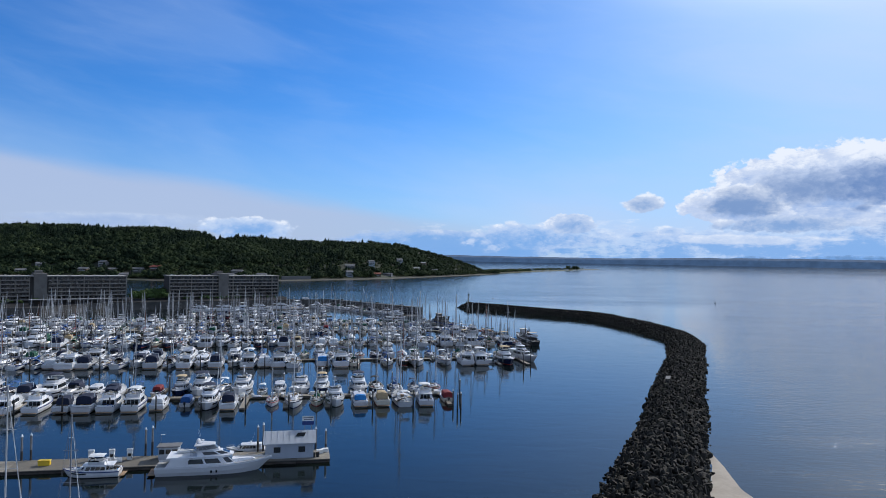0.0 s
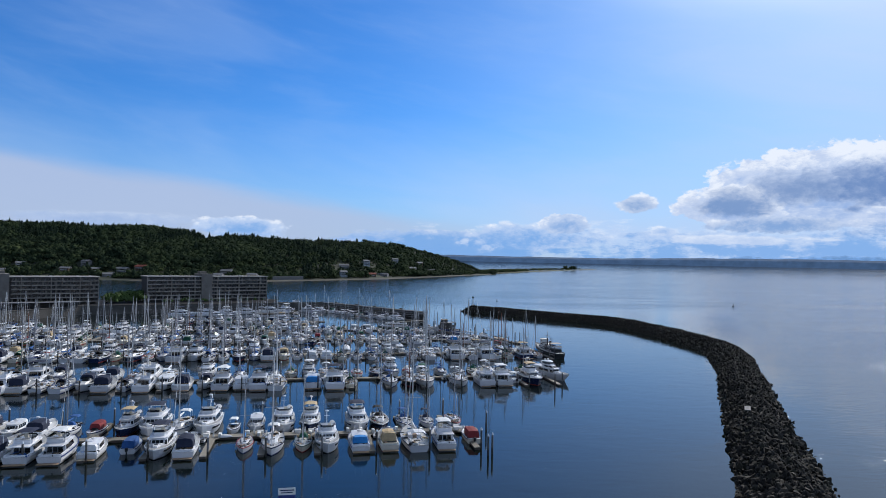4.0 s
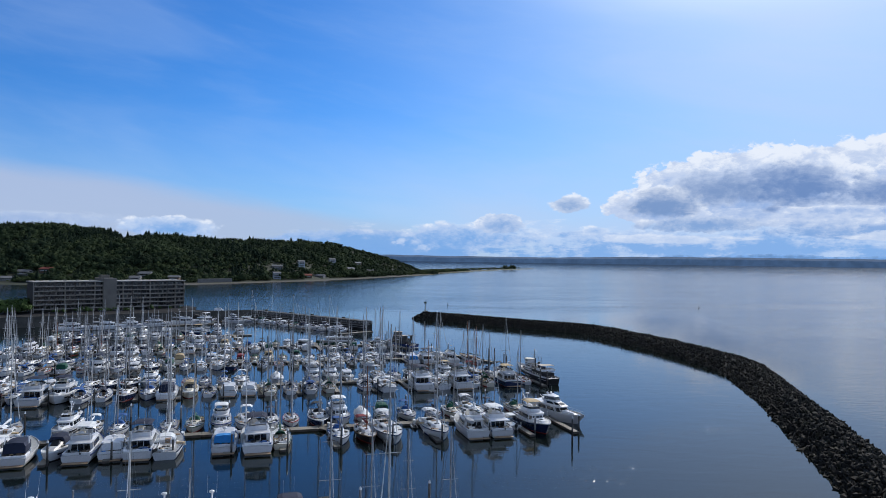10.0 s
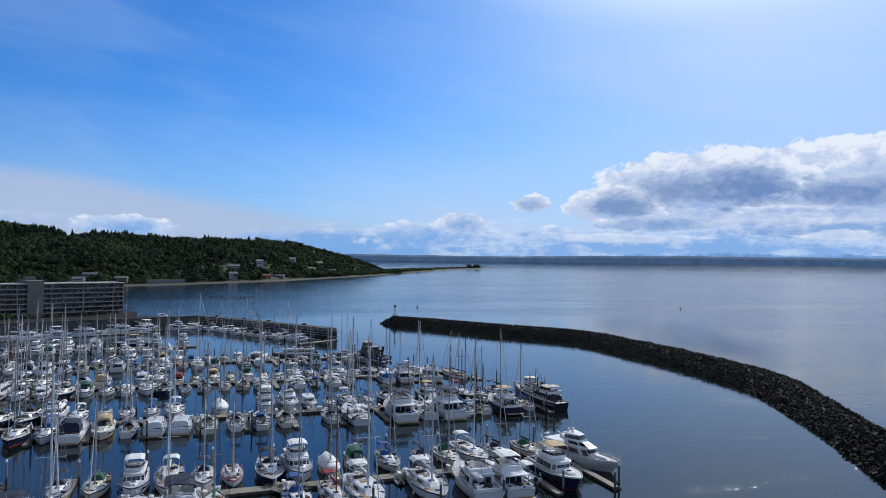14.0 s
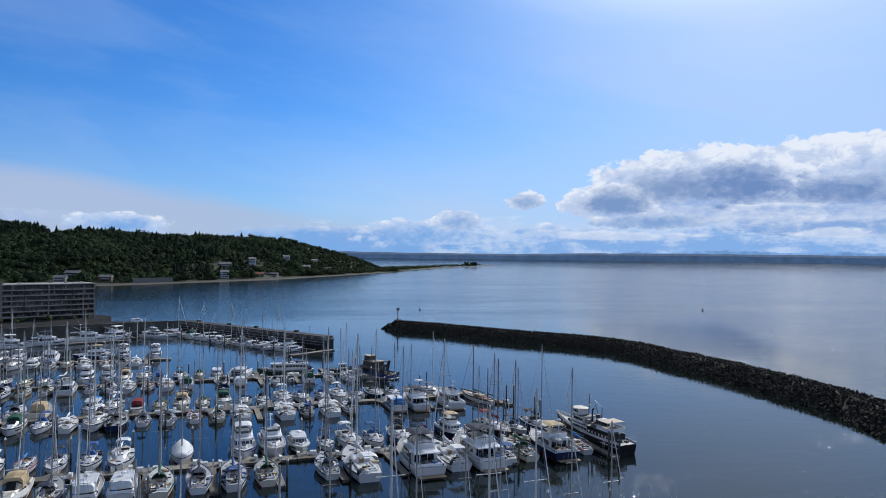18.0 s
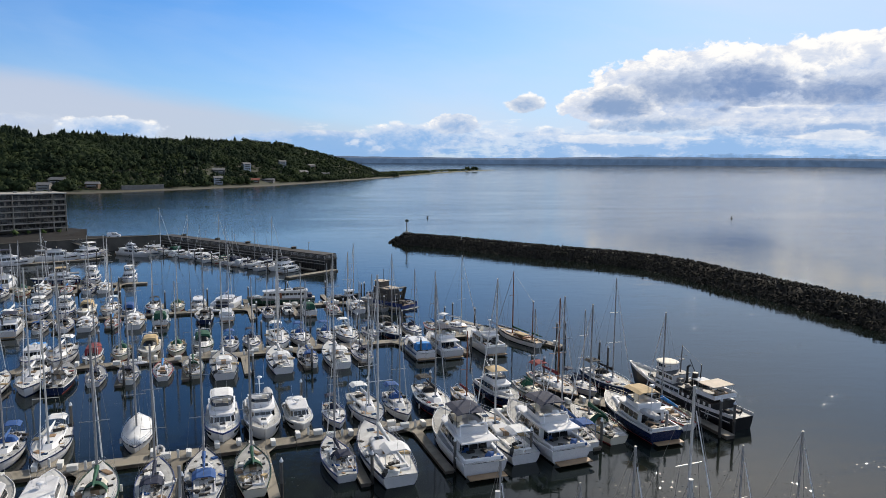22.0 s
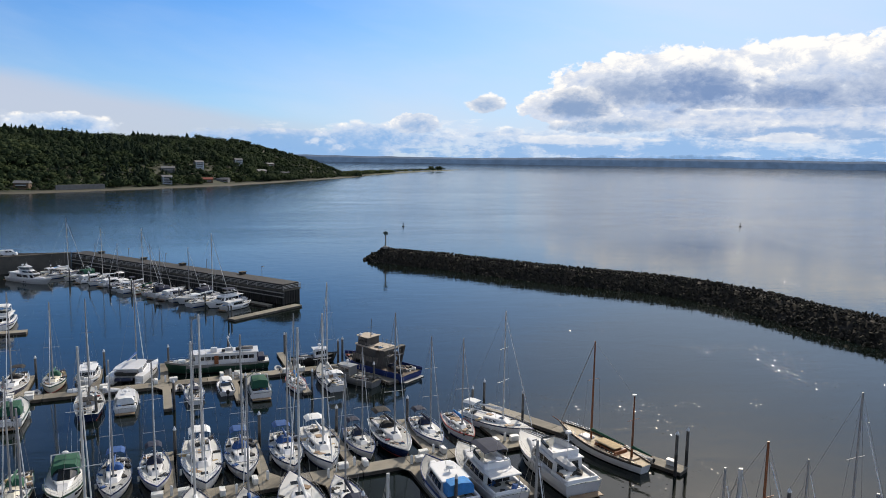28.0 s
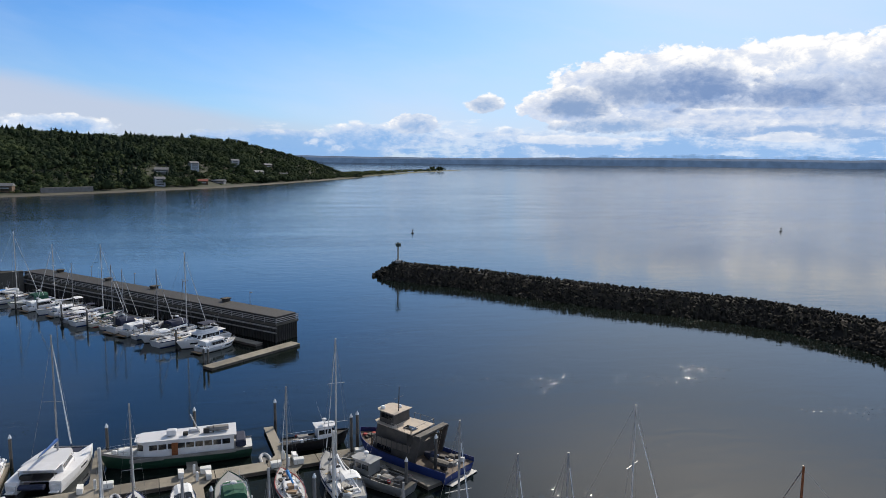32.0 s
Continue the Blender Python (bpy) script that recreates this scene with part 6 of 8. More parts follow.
DOCKS = {"A": (187.8, -115, 10.5, 13.5, 12.5, 7.0, 4.5), "C": (254.0, -175, 38, 15, 12.5, 37.5, 36.5), "D": (308.5, -215, 43, 14, 12.0, 46.5, 32.0), "E": (353.8, -255, 27, 12.0, 12.0, 29.6, 23.0), "F": (395.8, -255, 6, 11.0, 11.0, 6.5, -4.0), "G": (443.0, -150, -58, 11.0, 11.0, -65.5, -66.0)}
for key, (y0, u0, u1, ls, ln_, fs, fn) in DOCKS.items():
    dock(y0, u0, u1, ls, ln_, fingers(u0 + 3, u1 + 2, fs), fingers(u0 + 3, u1 + 2, fn), "floating timber dock with finger piers and worn planks")

A_S = [("p1", -98.4), ("p5", -91.7), ("p3", -85.4), ("p3", -80.5), ("p1", -75.5), ("p5", -70), ("p4", -64.5), ("r1", -58.4), ("p1-", -53.1), ("p3", -48.1), ("s6-", -37.7), ("s3-", -32.4), ("s5-", -26.6), ("p2-", -22.0), ("p7", -15.9), ("p8", -10.2), ("s3", -4.8), ("p5", 1.1), ("r3", 7.4)]
A_N = [("s1", -73.9), ("r3", -68.4), ("p6", -62.8), ("p1", -57.5), ("s3", -52.2), ("p2", -46.8), ("r2", -41.3), ("p4", -36.7), ("p2", -31.0), ("p6", -25.3), ("p1", -15.1), ("s4", -10.1), ("s1", -4.6), ("s2", 0.5), ("s6", 6.6)]
C_S = [("p4", -54.9), ("p1", -49.9), ("s3", -45.5), ("p7", -35.1), ("p1", -29.1), ("s5", -24.5), ("s1-", -12.6), ("s9-", -7.1), ("s3-", -2.3), ("s3-", 8.1), ("p2", 15.6), ("p5", 20.8), ("r2", 25.7), ("p6-", 31.0)]
C_N = [("s1", -56.9), ("s2", -47.1), ("s5", -41.8), ("p5", -36.3), ("s3", -31.1), ("s2", -25.8), ("s6", -21.3), ("s4", -15.2), ("p5", -10.5), ("s8", -5.1), ("p9", -0.2), ("s1", 5.5), ("s2", 11.9), ("s5", 16.7), ("s3", 21.5), ("s2", 27.0), ("s5", 33.0)]
D_S = [("s2", -49.2), ("p4", -44.0), ("p4", -38.9), ("s5", -33.7), ("s2", -27.8), ("s1", -22.5), ("s5", -17.1), ("s2", -7.0), ("s3", -1.4), ("p1", 9.2), ("s3", 15.1), ("p1", 20.6), ("s1", 25.0), ("s5", 29.6), ("p6", 36.2), ("s6", 42.0)]
D_N = [("s6", -55.8), ("s2", -51.1), ("s1", -45.8), ("s3", -40.8), ("s8", -30.7), ("p5", -19.9), ("p2", -14.6), ("p4", -9.5), ("s2", -4.4), ("s3", 0.4), ("s1", 5.3), ("s4", 10.9), ("s7", 16.1), ("p6", 22.0), ("s5", 27.5), ("s9", 31.9), ("s2", 36.6), ("s4", 42.2)]
E_S = [("s3-", -55.9), ("s4", -51.7), ("s2", -46.5), ("s2", -41.4), ("s6", -35.9), ("s5", -30.9), ("s3", -25.8), ("s3", -16.0), ("s1", -10.8), ("s3", -5.6), ("s2", -0.6), ("p7", 10.6), ("p1", 15.8), ("p2", 24.6)]
E_N = [("p7", -58.5), ("s3", -53.9), ("r3", -48.6), ("s5", -43.7), ("p8", -38.8), ("s5", -33.9), ("p9", -29.0), ("s1", -24.0), ("s2", -19.7), ("s3", -14.5), ("s1", -9.9), ("s1", -4.5), ("s3", -0.2), ("s2", 5.0), ("s4", 9.3), ("s2", 14.6), ("s6", 19.3)]
F_S = [("s1", -69.1), ("s2", -64.2), ("s3", -59.7), ("s6", -54.6), ("s3", -50.0), ("p9", -44.6), ("s4", -35.1), ("p4", -30.1), ("s2", -20.5), ("r2", -15.7), ("p9", -10.8), ("s6", -4.7), ("s3", 1.0)]
F_N = [("p5", -72.0), ("p5", -66.4), ("p8", -61.8), ("s3", -56.5), ("r1", -52.3), ("s4", -46.8), ("s5", -41.2), ("p4", -36.3)]
G_S = [("s3", -84.4), ("s6", -78.4), ("s2", -72.9), ("s3", -68.7)]
G_N = [("p4", -80.0), ("p5", -74.0), ("p5", -63.5)]
for i, (key, side, boats, last) in enumerate((("A", -1, A_S, -103.5), ("A", 1, A_N, -79.2), ("C", -1, C_S, -60.1), ("C", 1, C_N, -62), ("D", -1, D_S, -54.3), ("D", 1, D_N, -61), ("E", -1, E_S, -61), ("E", 1, E_N, -63.6), ("F", -1, F_S, -74.2), ("F", 1, F_N, -77.2), ("G", -1, G_S, -89.5), ("G", 1, G_N, -86))):
    y0, u0, u1, ls, ln_, _, _ = DOCKS[key]
    row_boats(y0, side, ls if side < 0 else ln_, boats + fill(u0 + 4, last, 50 + i, power=0.6 if key in "AC" else 0.4), i, last + 0.4)


# ---- single vessels ----
def tier(t, name, x0, x1, wa, wb, z, h, slope, material, side_n=5, front_n=3, nose=0.6, v0=0.4, v1=0.8, back=0.0, u0=0.05, u1=0.96, roof=True, roof_mat=None):
    """One deckhouse level with windows and an overhanging roof."""
    lo, hi = plan(x0, x1, wa, wb, z, nose, 0.7), plan(x0 + back, x1 - slope, wa * 0.95, wb * 0.93, z + h, nose * 0.8, 0.7)
    b = part(name, house(MB(), lo, hi), material, t)
    for s in (0, 4):
        for i in range(side_n):
            du = (u1 - u0) / side_n
            part("window", panes(MB(), lo, hi, s, u0 + du * i, u0 + du * (i + 1), v0, v1, 1, 0.14), GLASS, b)
    if front_n:
        part("windscreen", panes(panes(panes(MB(), lo, hi, 2, 0.03, 0.97, v0, v1 + 0.04, front_n, 0.08), lo, hi, 1, 0.06, 0.95, v0, v1 + 0.04), lo, hi, 3, 0.05, 0.94, v0, v1 + 0.04), GLASS, b)
    if roof:
        r0 = plan(x0 - 0.3, x1 - slope + 0.35, wa * 1.02, wb * 1.0, z + h + 0.04, nose * 0.8, 0.7)
        part("roof", MB().loft([r0, [p + Vector((0, 0, 0.1)) for p in r0]]), roof_mat or material, b)
    return b


def motor_yacht(label, L, name="motor_yacht"):
    B, F = 0.2 * L + 1.1, 0.07 * L + 0.2
    ln = hull_lines(L, B, F, 0.92, 0.15 * L, 0.05 * L, 0.5, 2.6, 18)
    t = thing(name, label, "motor yacht")
    add_hull(t, ln, GEL, GEL, DECK, BLACKHULL, 0.3)
    z = F + 0.03
    # hull portlights
    for q in (1, -1):
        w = MB()
        for x in (-0.02 * L, 0.025 * L):
            w.box(x, q * (beam_at(ln, x) * 0.975), F * 0.55, 0.32, 0.12, 0.55, 0.04)
        part("portlight", w, GLASS, t)
    tier(t, "saloon", -0.28 * L, 0.2 * L, 0.4 * B, 0.36 * B, z, 1.95, 0.09 * L, GEL, 2, 3, 0.07 * L, 0.36, 0.84, 0, 0.14, 0.92, roof=False)
    # raised foredeck coach roof, sweeping down to the bow
    a, b = plan(0.1 * L, 0.4 * L, 0.34 * B, 0.14 * B, z + 0.2, 0.15 * L), plan(0.1 * L, 0.33 * L, 0.28 * B, 0.1 * B, deck_z(ln, 0.3 * L) + 0.45, 0.12 * L)
    part("coach_roof", house(MB(), a, b), GEL, t)
    zr = z + 2.0
    r = plan(-0.4 * L, 0.16 * L, 0.45 * B, 0.34 * B, zr, 0.09 * L, 0.6)
    part("boat_deck", MB().loft([r, [p + Vector((0, 0, 0.22)) for p in r]]), GEL, t)
    pl, ph = plan(-0.14 * L, 0.15 * L, 0.37 * B, 0.29 * B, zr + 0.2, 0.08 * L, 0.6), plan(-0.15 * L, 0.055 * L, 0.33 * B, 0.24 * B, zr + 1.05, 0.06 * L, 0.6)
    ph_ = part("pilothouse", house(MB(), pl, ph), GEL, t)
    for s in (0, 1, 2, 3, 4):
        part("window", panes(MB(), pl, ph, s, 0.25 if s == 0 else 0.03, 0.97 if s < 4 else 0.75, 0.25, 0.88), GLASS, ph_)
    br = [plan(-0.16 * L, 0.04 * L, 0.36 * B, 0.26 * B, zr + 1.0, 0.05 * L), plan(-0.17 * L, 0.03 * L, 0.37 * B, 0.27 * B, zr + 1.45, 0.05 * L), plan(-0.16 * L, 0.02 * L, 0.34 * B, 0.24 * B, zr + 1.45, 0.05 * L), plan(-0.16 * L, 0.02 * L, 0.34 * B, 0.24 * B, zr + 1.1, 0.05 * L)]
    part("flybridge", MB().loft(br), GEL, t)
    g0, g1 = plan(-0.13 * L, 0.025 * L, 0.36 * B, 0.26 * B, zr + 1.45, 0.05 * L), plan(-0.14 * L, -0.01 * L, 0.33 * B, 0.22 * B, zr + 2.15, 0.05 * L)
    for s in (0, 1, 2, 3, 4):
        part("clear_curtain", panes(MB(), g0, g1, s, 0.0, 1.0, 0.0, 1.0, 3 if s in (0, 4) else 1, 0.06), mat("smoked_clear_vinyl", (0.1, 0.11, 0.12), 0.15, vary=0.1), t)
    h = plan(-0.17 * L, 0.0, 0.36 * B, 0.25 * B, zr + 2.2, 0.05 * L)
    part("hardtop", MB().loft([h, [p + Vector((0, 0, 0.16)) for p in h], [Vector((p.x * 0.95 - 0.2, p.y * 0.88, p.z + 0.28)) for p in h]]), GEL, t)
    radar(t, -0.11 * L, zr + 2.45, 0, 0.5)
    for q in (0.6, -0.6):
        part("satellite_dome", MB().tube((-0.15 * L, q, zr + 2.45), (-0.15 * L, q, zr + 2.8), 0.12, 0.2, 8).dome(-0.15 * L, q, zr + 2.8, 0.36, 0.36, 0.5, 10, 3), GEL, t)
    for q in (1, -1):
        part("bulwark_wing", MB().loft([[(-0.42 * L, q * 0.42 * B, z), (-0.26 * L, q * 0.42 * B, z), (-0.2 * L, q * 0.43 * B, zr), (-0.36 * L, q * 0.43 * B, zr)], [(-0.42 * L, q * 0.44 * B, z), (-0.26 * L, q * 0.44 * B, z), (-0.2 * L, q * 0.45 * B, zr), (-0.36 * L, q * 0.45 * B, zr)]]), GEL, t)
    part("aft_glass", MB().box(-0.285 * L, 0, z + 0.85, 0.08, 0.7 * B, 1.5), GLASS, t)
    part("swim_step", MB().box(-L / 2 - 0.6, 0, 0.45, 1.3, B * 0.8, 0.16, 0.04), TEAK, t)
    part("tender", MB().loft([[(-0.33 * L + 3.2 * u, 0.2 * B + 0.75 * k * math.cos(c), zr + 0.55 + 0.4 * math.sin(c)) for c in (2 * math.pi * j / 8 for j in range(8))] for u, k in ((0, 0.8), (0.4, 1), (0.8, 0.8), (1, 0.3))]), BOX, t)
    part("davit", MB().tube((-0.2 * L, -0.2 * B, zr + 0.2), (-0.2 * L, -0.2 * B, zr + 1.3), 0.12, 0.1, 8).tube((-0.2 * L, -0.2 * B, zr + 1.3), (-0.33 * L, 0, zr + 1.6), 0.09, 0.06, 6), GEL, t)
    rails(t, ln, 0.08 * L, 0.475 * L, 1.0, 1.4)
    return t


fy = motor_yacht("large white motor yacht alongside the fuel dock", 21)
fy.matrix_world = pose(-33.4, 119.0, -0.1, 0, 0, 11) @ Matrix.Diagonal((0.91, 0.91, 0.82, 1))
ty = motor_yacht("large white motor yacht moored at the dock end", 22)
ty.matrix_world = pose(39.8, 259.6, -0.1, 0, 0, -68) @ Matrix.Diagonal((0.9, 0.9, 0.82, 1))


def patrol_vessel():
    L, B, F = 26.0, 5.6, 2.5
    ln = hull_lines(L, B, F, 0.72, 1.9, 1.9, 0.42, 2.3, 20)
    t = thing("converted_patrol_vessel", "old black-hulled ship with white deckhouses and tan awning", "ship")
    add_hull(t, ln, BLACKHULL, GEL, mat("worn_white_deck", (0.5, 0.5, 0.48), 0.7, vary=0.25), REDP, 0.5)
    z = F + 0.03
    CREAM = mat("cream_roof_paint", (0.6, 0.57, 0.5), 0.65, scale=0.8, vary=0.15)
    GREYD = mat("dark_grey_deck_paint", (0.06, 0.065, 0.075), 0.6, scale=0.8, vary=0.3)
    tier(t, "main_deckhouse", -1.8, 5.4, 2.2, 1.85, z, 1.75, 0.25, GEL, 5, 3, 1.0, 0.45, 0.75, roof_mat=GREYD)
    aft = plan(-9.2, -1.8, 2.35, 2.3, z, 0.1, 0.9)
    afh = [p + Vector((0, 0, 1.65)) for p in aft]
    ah = part("aft_deckhouse", house(MB(), aft, afh), BLACKHULL, t, "black painted aft deckhouse")
    for q in (1, -1):
        for i in range(6):
            part("window", MB().box(-8.5 + 1.15 * i, q * 2.36, z + 1.0, 0.45, 0.08, 0.6, 0.02), BOX, ah, "pale blinded window")
    tier(t, "upper_deckhouse", 0.2, 5.0, 1.8, 1.55, z + 1.85, 1.7, 0.25, GEL, 4, 3, 0.9, 0.42, 0.8, roof_mat=GREYD)
    tier(t, "wheelhouse", 2.2, 4.9, 1.6, 1.4, z + 3.65, 1.45, -0.12, GEL, 3, 3, 0.8, 0.42, 0.85, roof=False)
    wr = [(3.4 + 2.1 * math.cos(a) * (0.9 if math.cos(a) < 0 else 1), 1.85 * math.sin(a)) for a in (2 * math.pi * i / 16 for i in range(16))]
    part("wheelhouse_roof", MB().loft([[(x, y, z + 5.12) for x, y in wr], [(x, y, z + 5.24) for x, y in wr], [(3.4 + (x - 3.4) * 0.85, y * 0.85, z + 5.36) for x, y in wr]]), CREAM, t, "rounded cream wheelhouse roof")
    part("bulwark_lining", MB().loft([[(6.0 + 5.6 * u, q * (beam_at(ln, 6.0 + 5.6 * u) - 0.12), deck_z(ln, 6.0 + 5.6 * u) + e) for q, e in ((1, 0.06), (1, 0.62), (0.97, 0.62), (0.97, 0.06))] for u in (0, 0.25, 0.5, 0.75, 0.95)]).loft([[(6.0 + 5.6 * u, -q * (beam_at(ln, 6.0 + 5.6 * u) - 0.12), deck_z(ln, 6.0 + 5.6 * u) + e) for q, e in ((1, 0.06), (1, 0.62), (0.97, 0.62), (0.97, 0.06))] for u in (0, 0.25, 0.5, 0.75, 0.95)]), GEL, t, "white inner face of the bow bulwark")
    part("foredeck_hatch", MB().box(6.6, 0, deck_z(ln, 6.6) + 0.35, 1.5, 1.5, 0.6, 0.08), GREYD, t)
    for i, (x, y, w, d, h) in enumerate(((-0.6, 0.9, 1.0, 0.8, 0.9), (-0.4, -1.0, 0.8, 0.9, 0.7), (-1.5, -0.2, 0.9, 1.2, 0.6), (-3.2, 1.6, 0.7, 0.6, 0.8), (-5.4, -1.7, 0.9, 0.6, 0.6), (-9.9, 1.3, 0.7, 0.6, 0.5))):
        part("deck_locker", MB().box(x, y, (z + 2.3 if x > -9 else z) + h / 2, w, d, h, 0.06), (GREYP, BOX, DARK)[i % 3], t)
    part("liferaft", MB().tube((-5.6, 1.3, z + 2.7), (-4.5, 1.3, z + 2.7), 0.32, 0.32, 10), BOX, t)
    part("ladder", MB().tube((-8.2, 2.6, 0.4), (-8.6, 2.5, z + 0.8), 0.04, 0.04, 5).tube((-7.7, 2.6, 0.4), (-8.1, 2.5, z + 0.8), 0.04, 0.04, 5).box(-8.1, 2.56, 1.2, 0.5, 0.05, 0.06).box(-8.2, 2.55, 1.8, 0.5, 0.05, 0.06).box(-8.3, 2.53, 2.4, 0.5, 0.05, 0.06), BOX, t)
    part("white_band", MB().loft([[(-12.6, 2.35, 1.85), (-12.6, 2.37, 2.05), (5, 2.93, 2.15), (5, 2.92, 1.95)], [(-12.6, 2.37, 1.85), (-12.6, 2.4, 2.05), (5, 2.97, 2.15), (5, 2.96, 1.95)]]), GEL, t)
    part("funnel", MB().loft([[(-2.8 + 0.55 * math.cos(a), 0.5 * math.sin(a), z + 2.1) for a in (2 * math.pi * i / 10 for i in range(10))], [(-3.0 + 0.5 * math.cos(a), 0.45 * math.sin(a), z + 5.0) for a in (2 * math.pi * i / 10 for i in range(10))]]), BLACKHULL, t)
    part("exhaust_pipe", MB().tube((-2.1, 0.9, z + 2.1), (-2.1, 0.9, z + 6.0), 0.2, 0.18, 8).tube((-2.1, 0.9, z + 6.0), (-2.6, 0.9, z + 6.4), 0.18, 0.18, 8), RUBBER, t)
    m = part("mast", MB().tube((0.4, 0, z + 4.0), (0.2, 0, z + 9.4), 0.14, 0.08, 8), GREYP, t)
    part("yardarm", MB().tube((0.3, -1.4, z + 7.2), (0.3, 1.4, z + 7.2), 0.05, 0.05, 6).box(0.2, 0, z + 6.6, 0.5, 1.0, 0.12, 0.03), GREYP, m)
    part("derrick_boom", MB().tube((-3.6, -0.4, z + 2.2), (-3.8, -0.4, z + 6.8), 0.1, 0.08, 7).tube((-3.7, -0.4, z + 2.8), (-0.8, -0.8, z + 6.9), 0.08, 0.06, 6), BLACKHULL, t)
    part("rigging", MB().tube((0.2, 0, z + 9.3), (11.5, 0, 4.0), 0.015, 0.015, 4).tube((0.2, 0, z + 9.3), (-3.8, -0.4, z + 6.8), 0.015, 0.015, 4).tube((0.2, 0, z + 8.5), (-2, 2.3, z + 2.2), 0.015, 0.015, 4).tube((0.2, 0, z + 8.5), (-2, -2.3, z + 2.2), 0.015, 0.015, 4), WIRE, t)
    for x, w, m_, nm in ((-7.3, 2.3, TANROOF, "tan canvas awning"), (-4.6, 1.5, CANVAS["white"], "white awning")):
        k = part("awning", MB().box(x, 0, z + 4.4 if x < -6 else z + 4.1, 3.4 if x < -6 else 2.2, w * 2 if x < -6 else 2.4, 0.14, 0.05), m_, t, nm)
        for px in (-1.5, 1.5):
            for q in (1, -1):
                part("awning_post", MB().tube((x + px * (1 if x < -6 else 0.65), q * w * 0.93 * (1 if x < -6 else 0.75), z + 2.2), (x + px * (1 if x < -6 else 0.65), q * w * 0.93 * (1 if x < -6 else 0.75), z + 4.35 if x < -6 else z + 4.05), 0.035, 0.035, 5), STEEL, k)
    part("deck_table", MB().box(-7.3, 0, z + 2.85, 1.6, 0.9, 0.08, 0.02).box(-7.3, 0, z + 2.5, 0.2, 0.2, 0.7).box(-8.4, 0, z + 2.6, 0.5, 2.6, 0.8, 0.05), TEAK, t)
    part("deck_rail", MB().path([(-9.0, 2.3, z + 3.2), (-1.2, 2.2, z + 3.2)], 0.025, 5).path([(-9.0, -2.3, z + 3.2), (-1.2, -2.2, z + 3.2)], 0.025, 5).path([(-9, 2.3, z + 3.2), (-9, -2.3, z + 3.2)], 0.025, 5), STEEL, t)
    part("upper_deck", MB().box(-5.2, 0, z + 2.22, 7.8, 4.9, 0.12, 0.03), GREYD, t, "dark grey boat deck")
    part("rail_cloth", MB().box(-7.4, 2.38, z + 2.7, 4.2, 0.05, 0.8).box(-7.4, -2.38, z + 2.7, 4.2, 0.05, 0.8).box(-9.4, 0, z + 2.7, 0.05, 4.6, 0.8), CANVAS["white"], t, "white canvas weather cloth on the aft rail")
    part("deck_boat", MB().loft([[(-4.6 + 3 * u, -1.5 + 0.6 * k * math.cos(c), z + 2.75 + 0.4 * math.sin(c)) for c in (2 * math.pi * j / 8 for j in range(8))] for u, k in ((0, 0.7), (0.4, 1), (0.8, 0.8), (1, 0.3))]), NAVY, t)
    part("windlass", MB().box(8.6, 0, 3.35, 0.9, 0.7, 0.7, 0.1).tube((8.6, -0.7, 3.4), (8.6, 0.7, 3.4), 0.22, 0.22, 8), GREYP, t)
    part("stern_gear", MB().box(-10.6, 0.6, z + 0.35, 1.4, 0.9, 0.7, 0.06).box(-11.2, -0.9, z + 0.3, 0.8, 0.8, 0.6, 0.06).tube((-12.2, 0, z), (-12.6, 0, z + 1.9), 0.06, 0.05, 6), DARK, t)
    part("anchor", MB().box(11.2, 1.1, 2.4, 0.25, 0.12, 0.9, 0.03).box(11.2, 1.1, 2.0, 0.8, 0.12, 0.2, 0.03), STEEL, t)
    f = MB().tube((0, 0, 0.4), (0, 0, 1.3), 0.22, 0.22, 8).mesh("fender", RUBBER)
    for x in (-8, -3, 2, 6):
        part("fender", f, None, t).location = (x, 3.05 if x < 5 else 2.75, 0.2)
    return t


pv = patrol_vessel()
pv.matrix_world = pose(48.2, 312.4, -0.25, 0, 0, 104) @ Matrix.Diagonal((0.93, 0.92, 0.8, 1))


SOOT = mat("dark_weathered_superstructure", (0.075, 0.068, 0.062), 0.7, scale=0.7, vary=0.4)


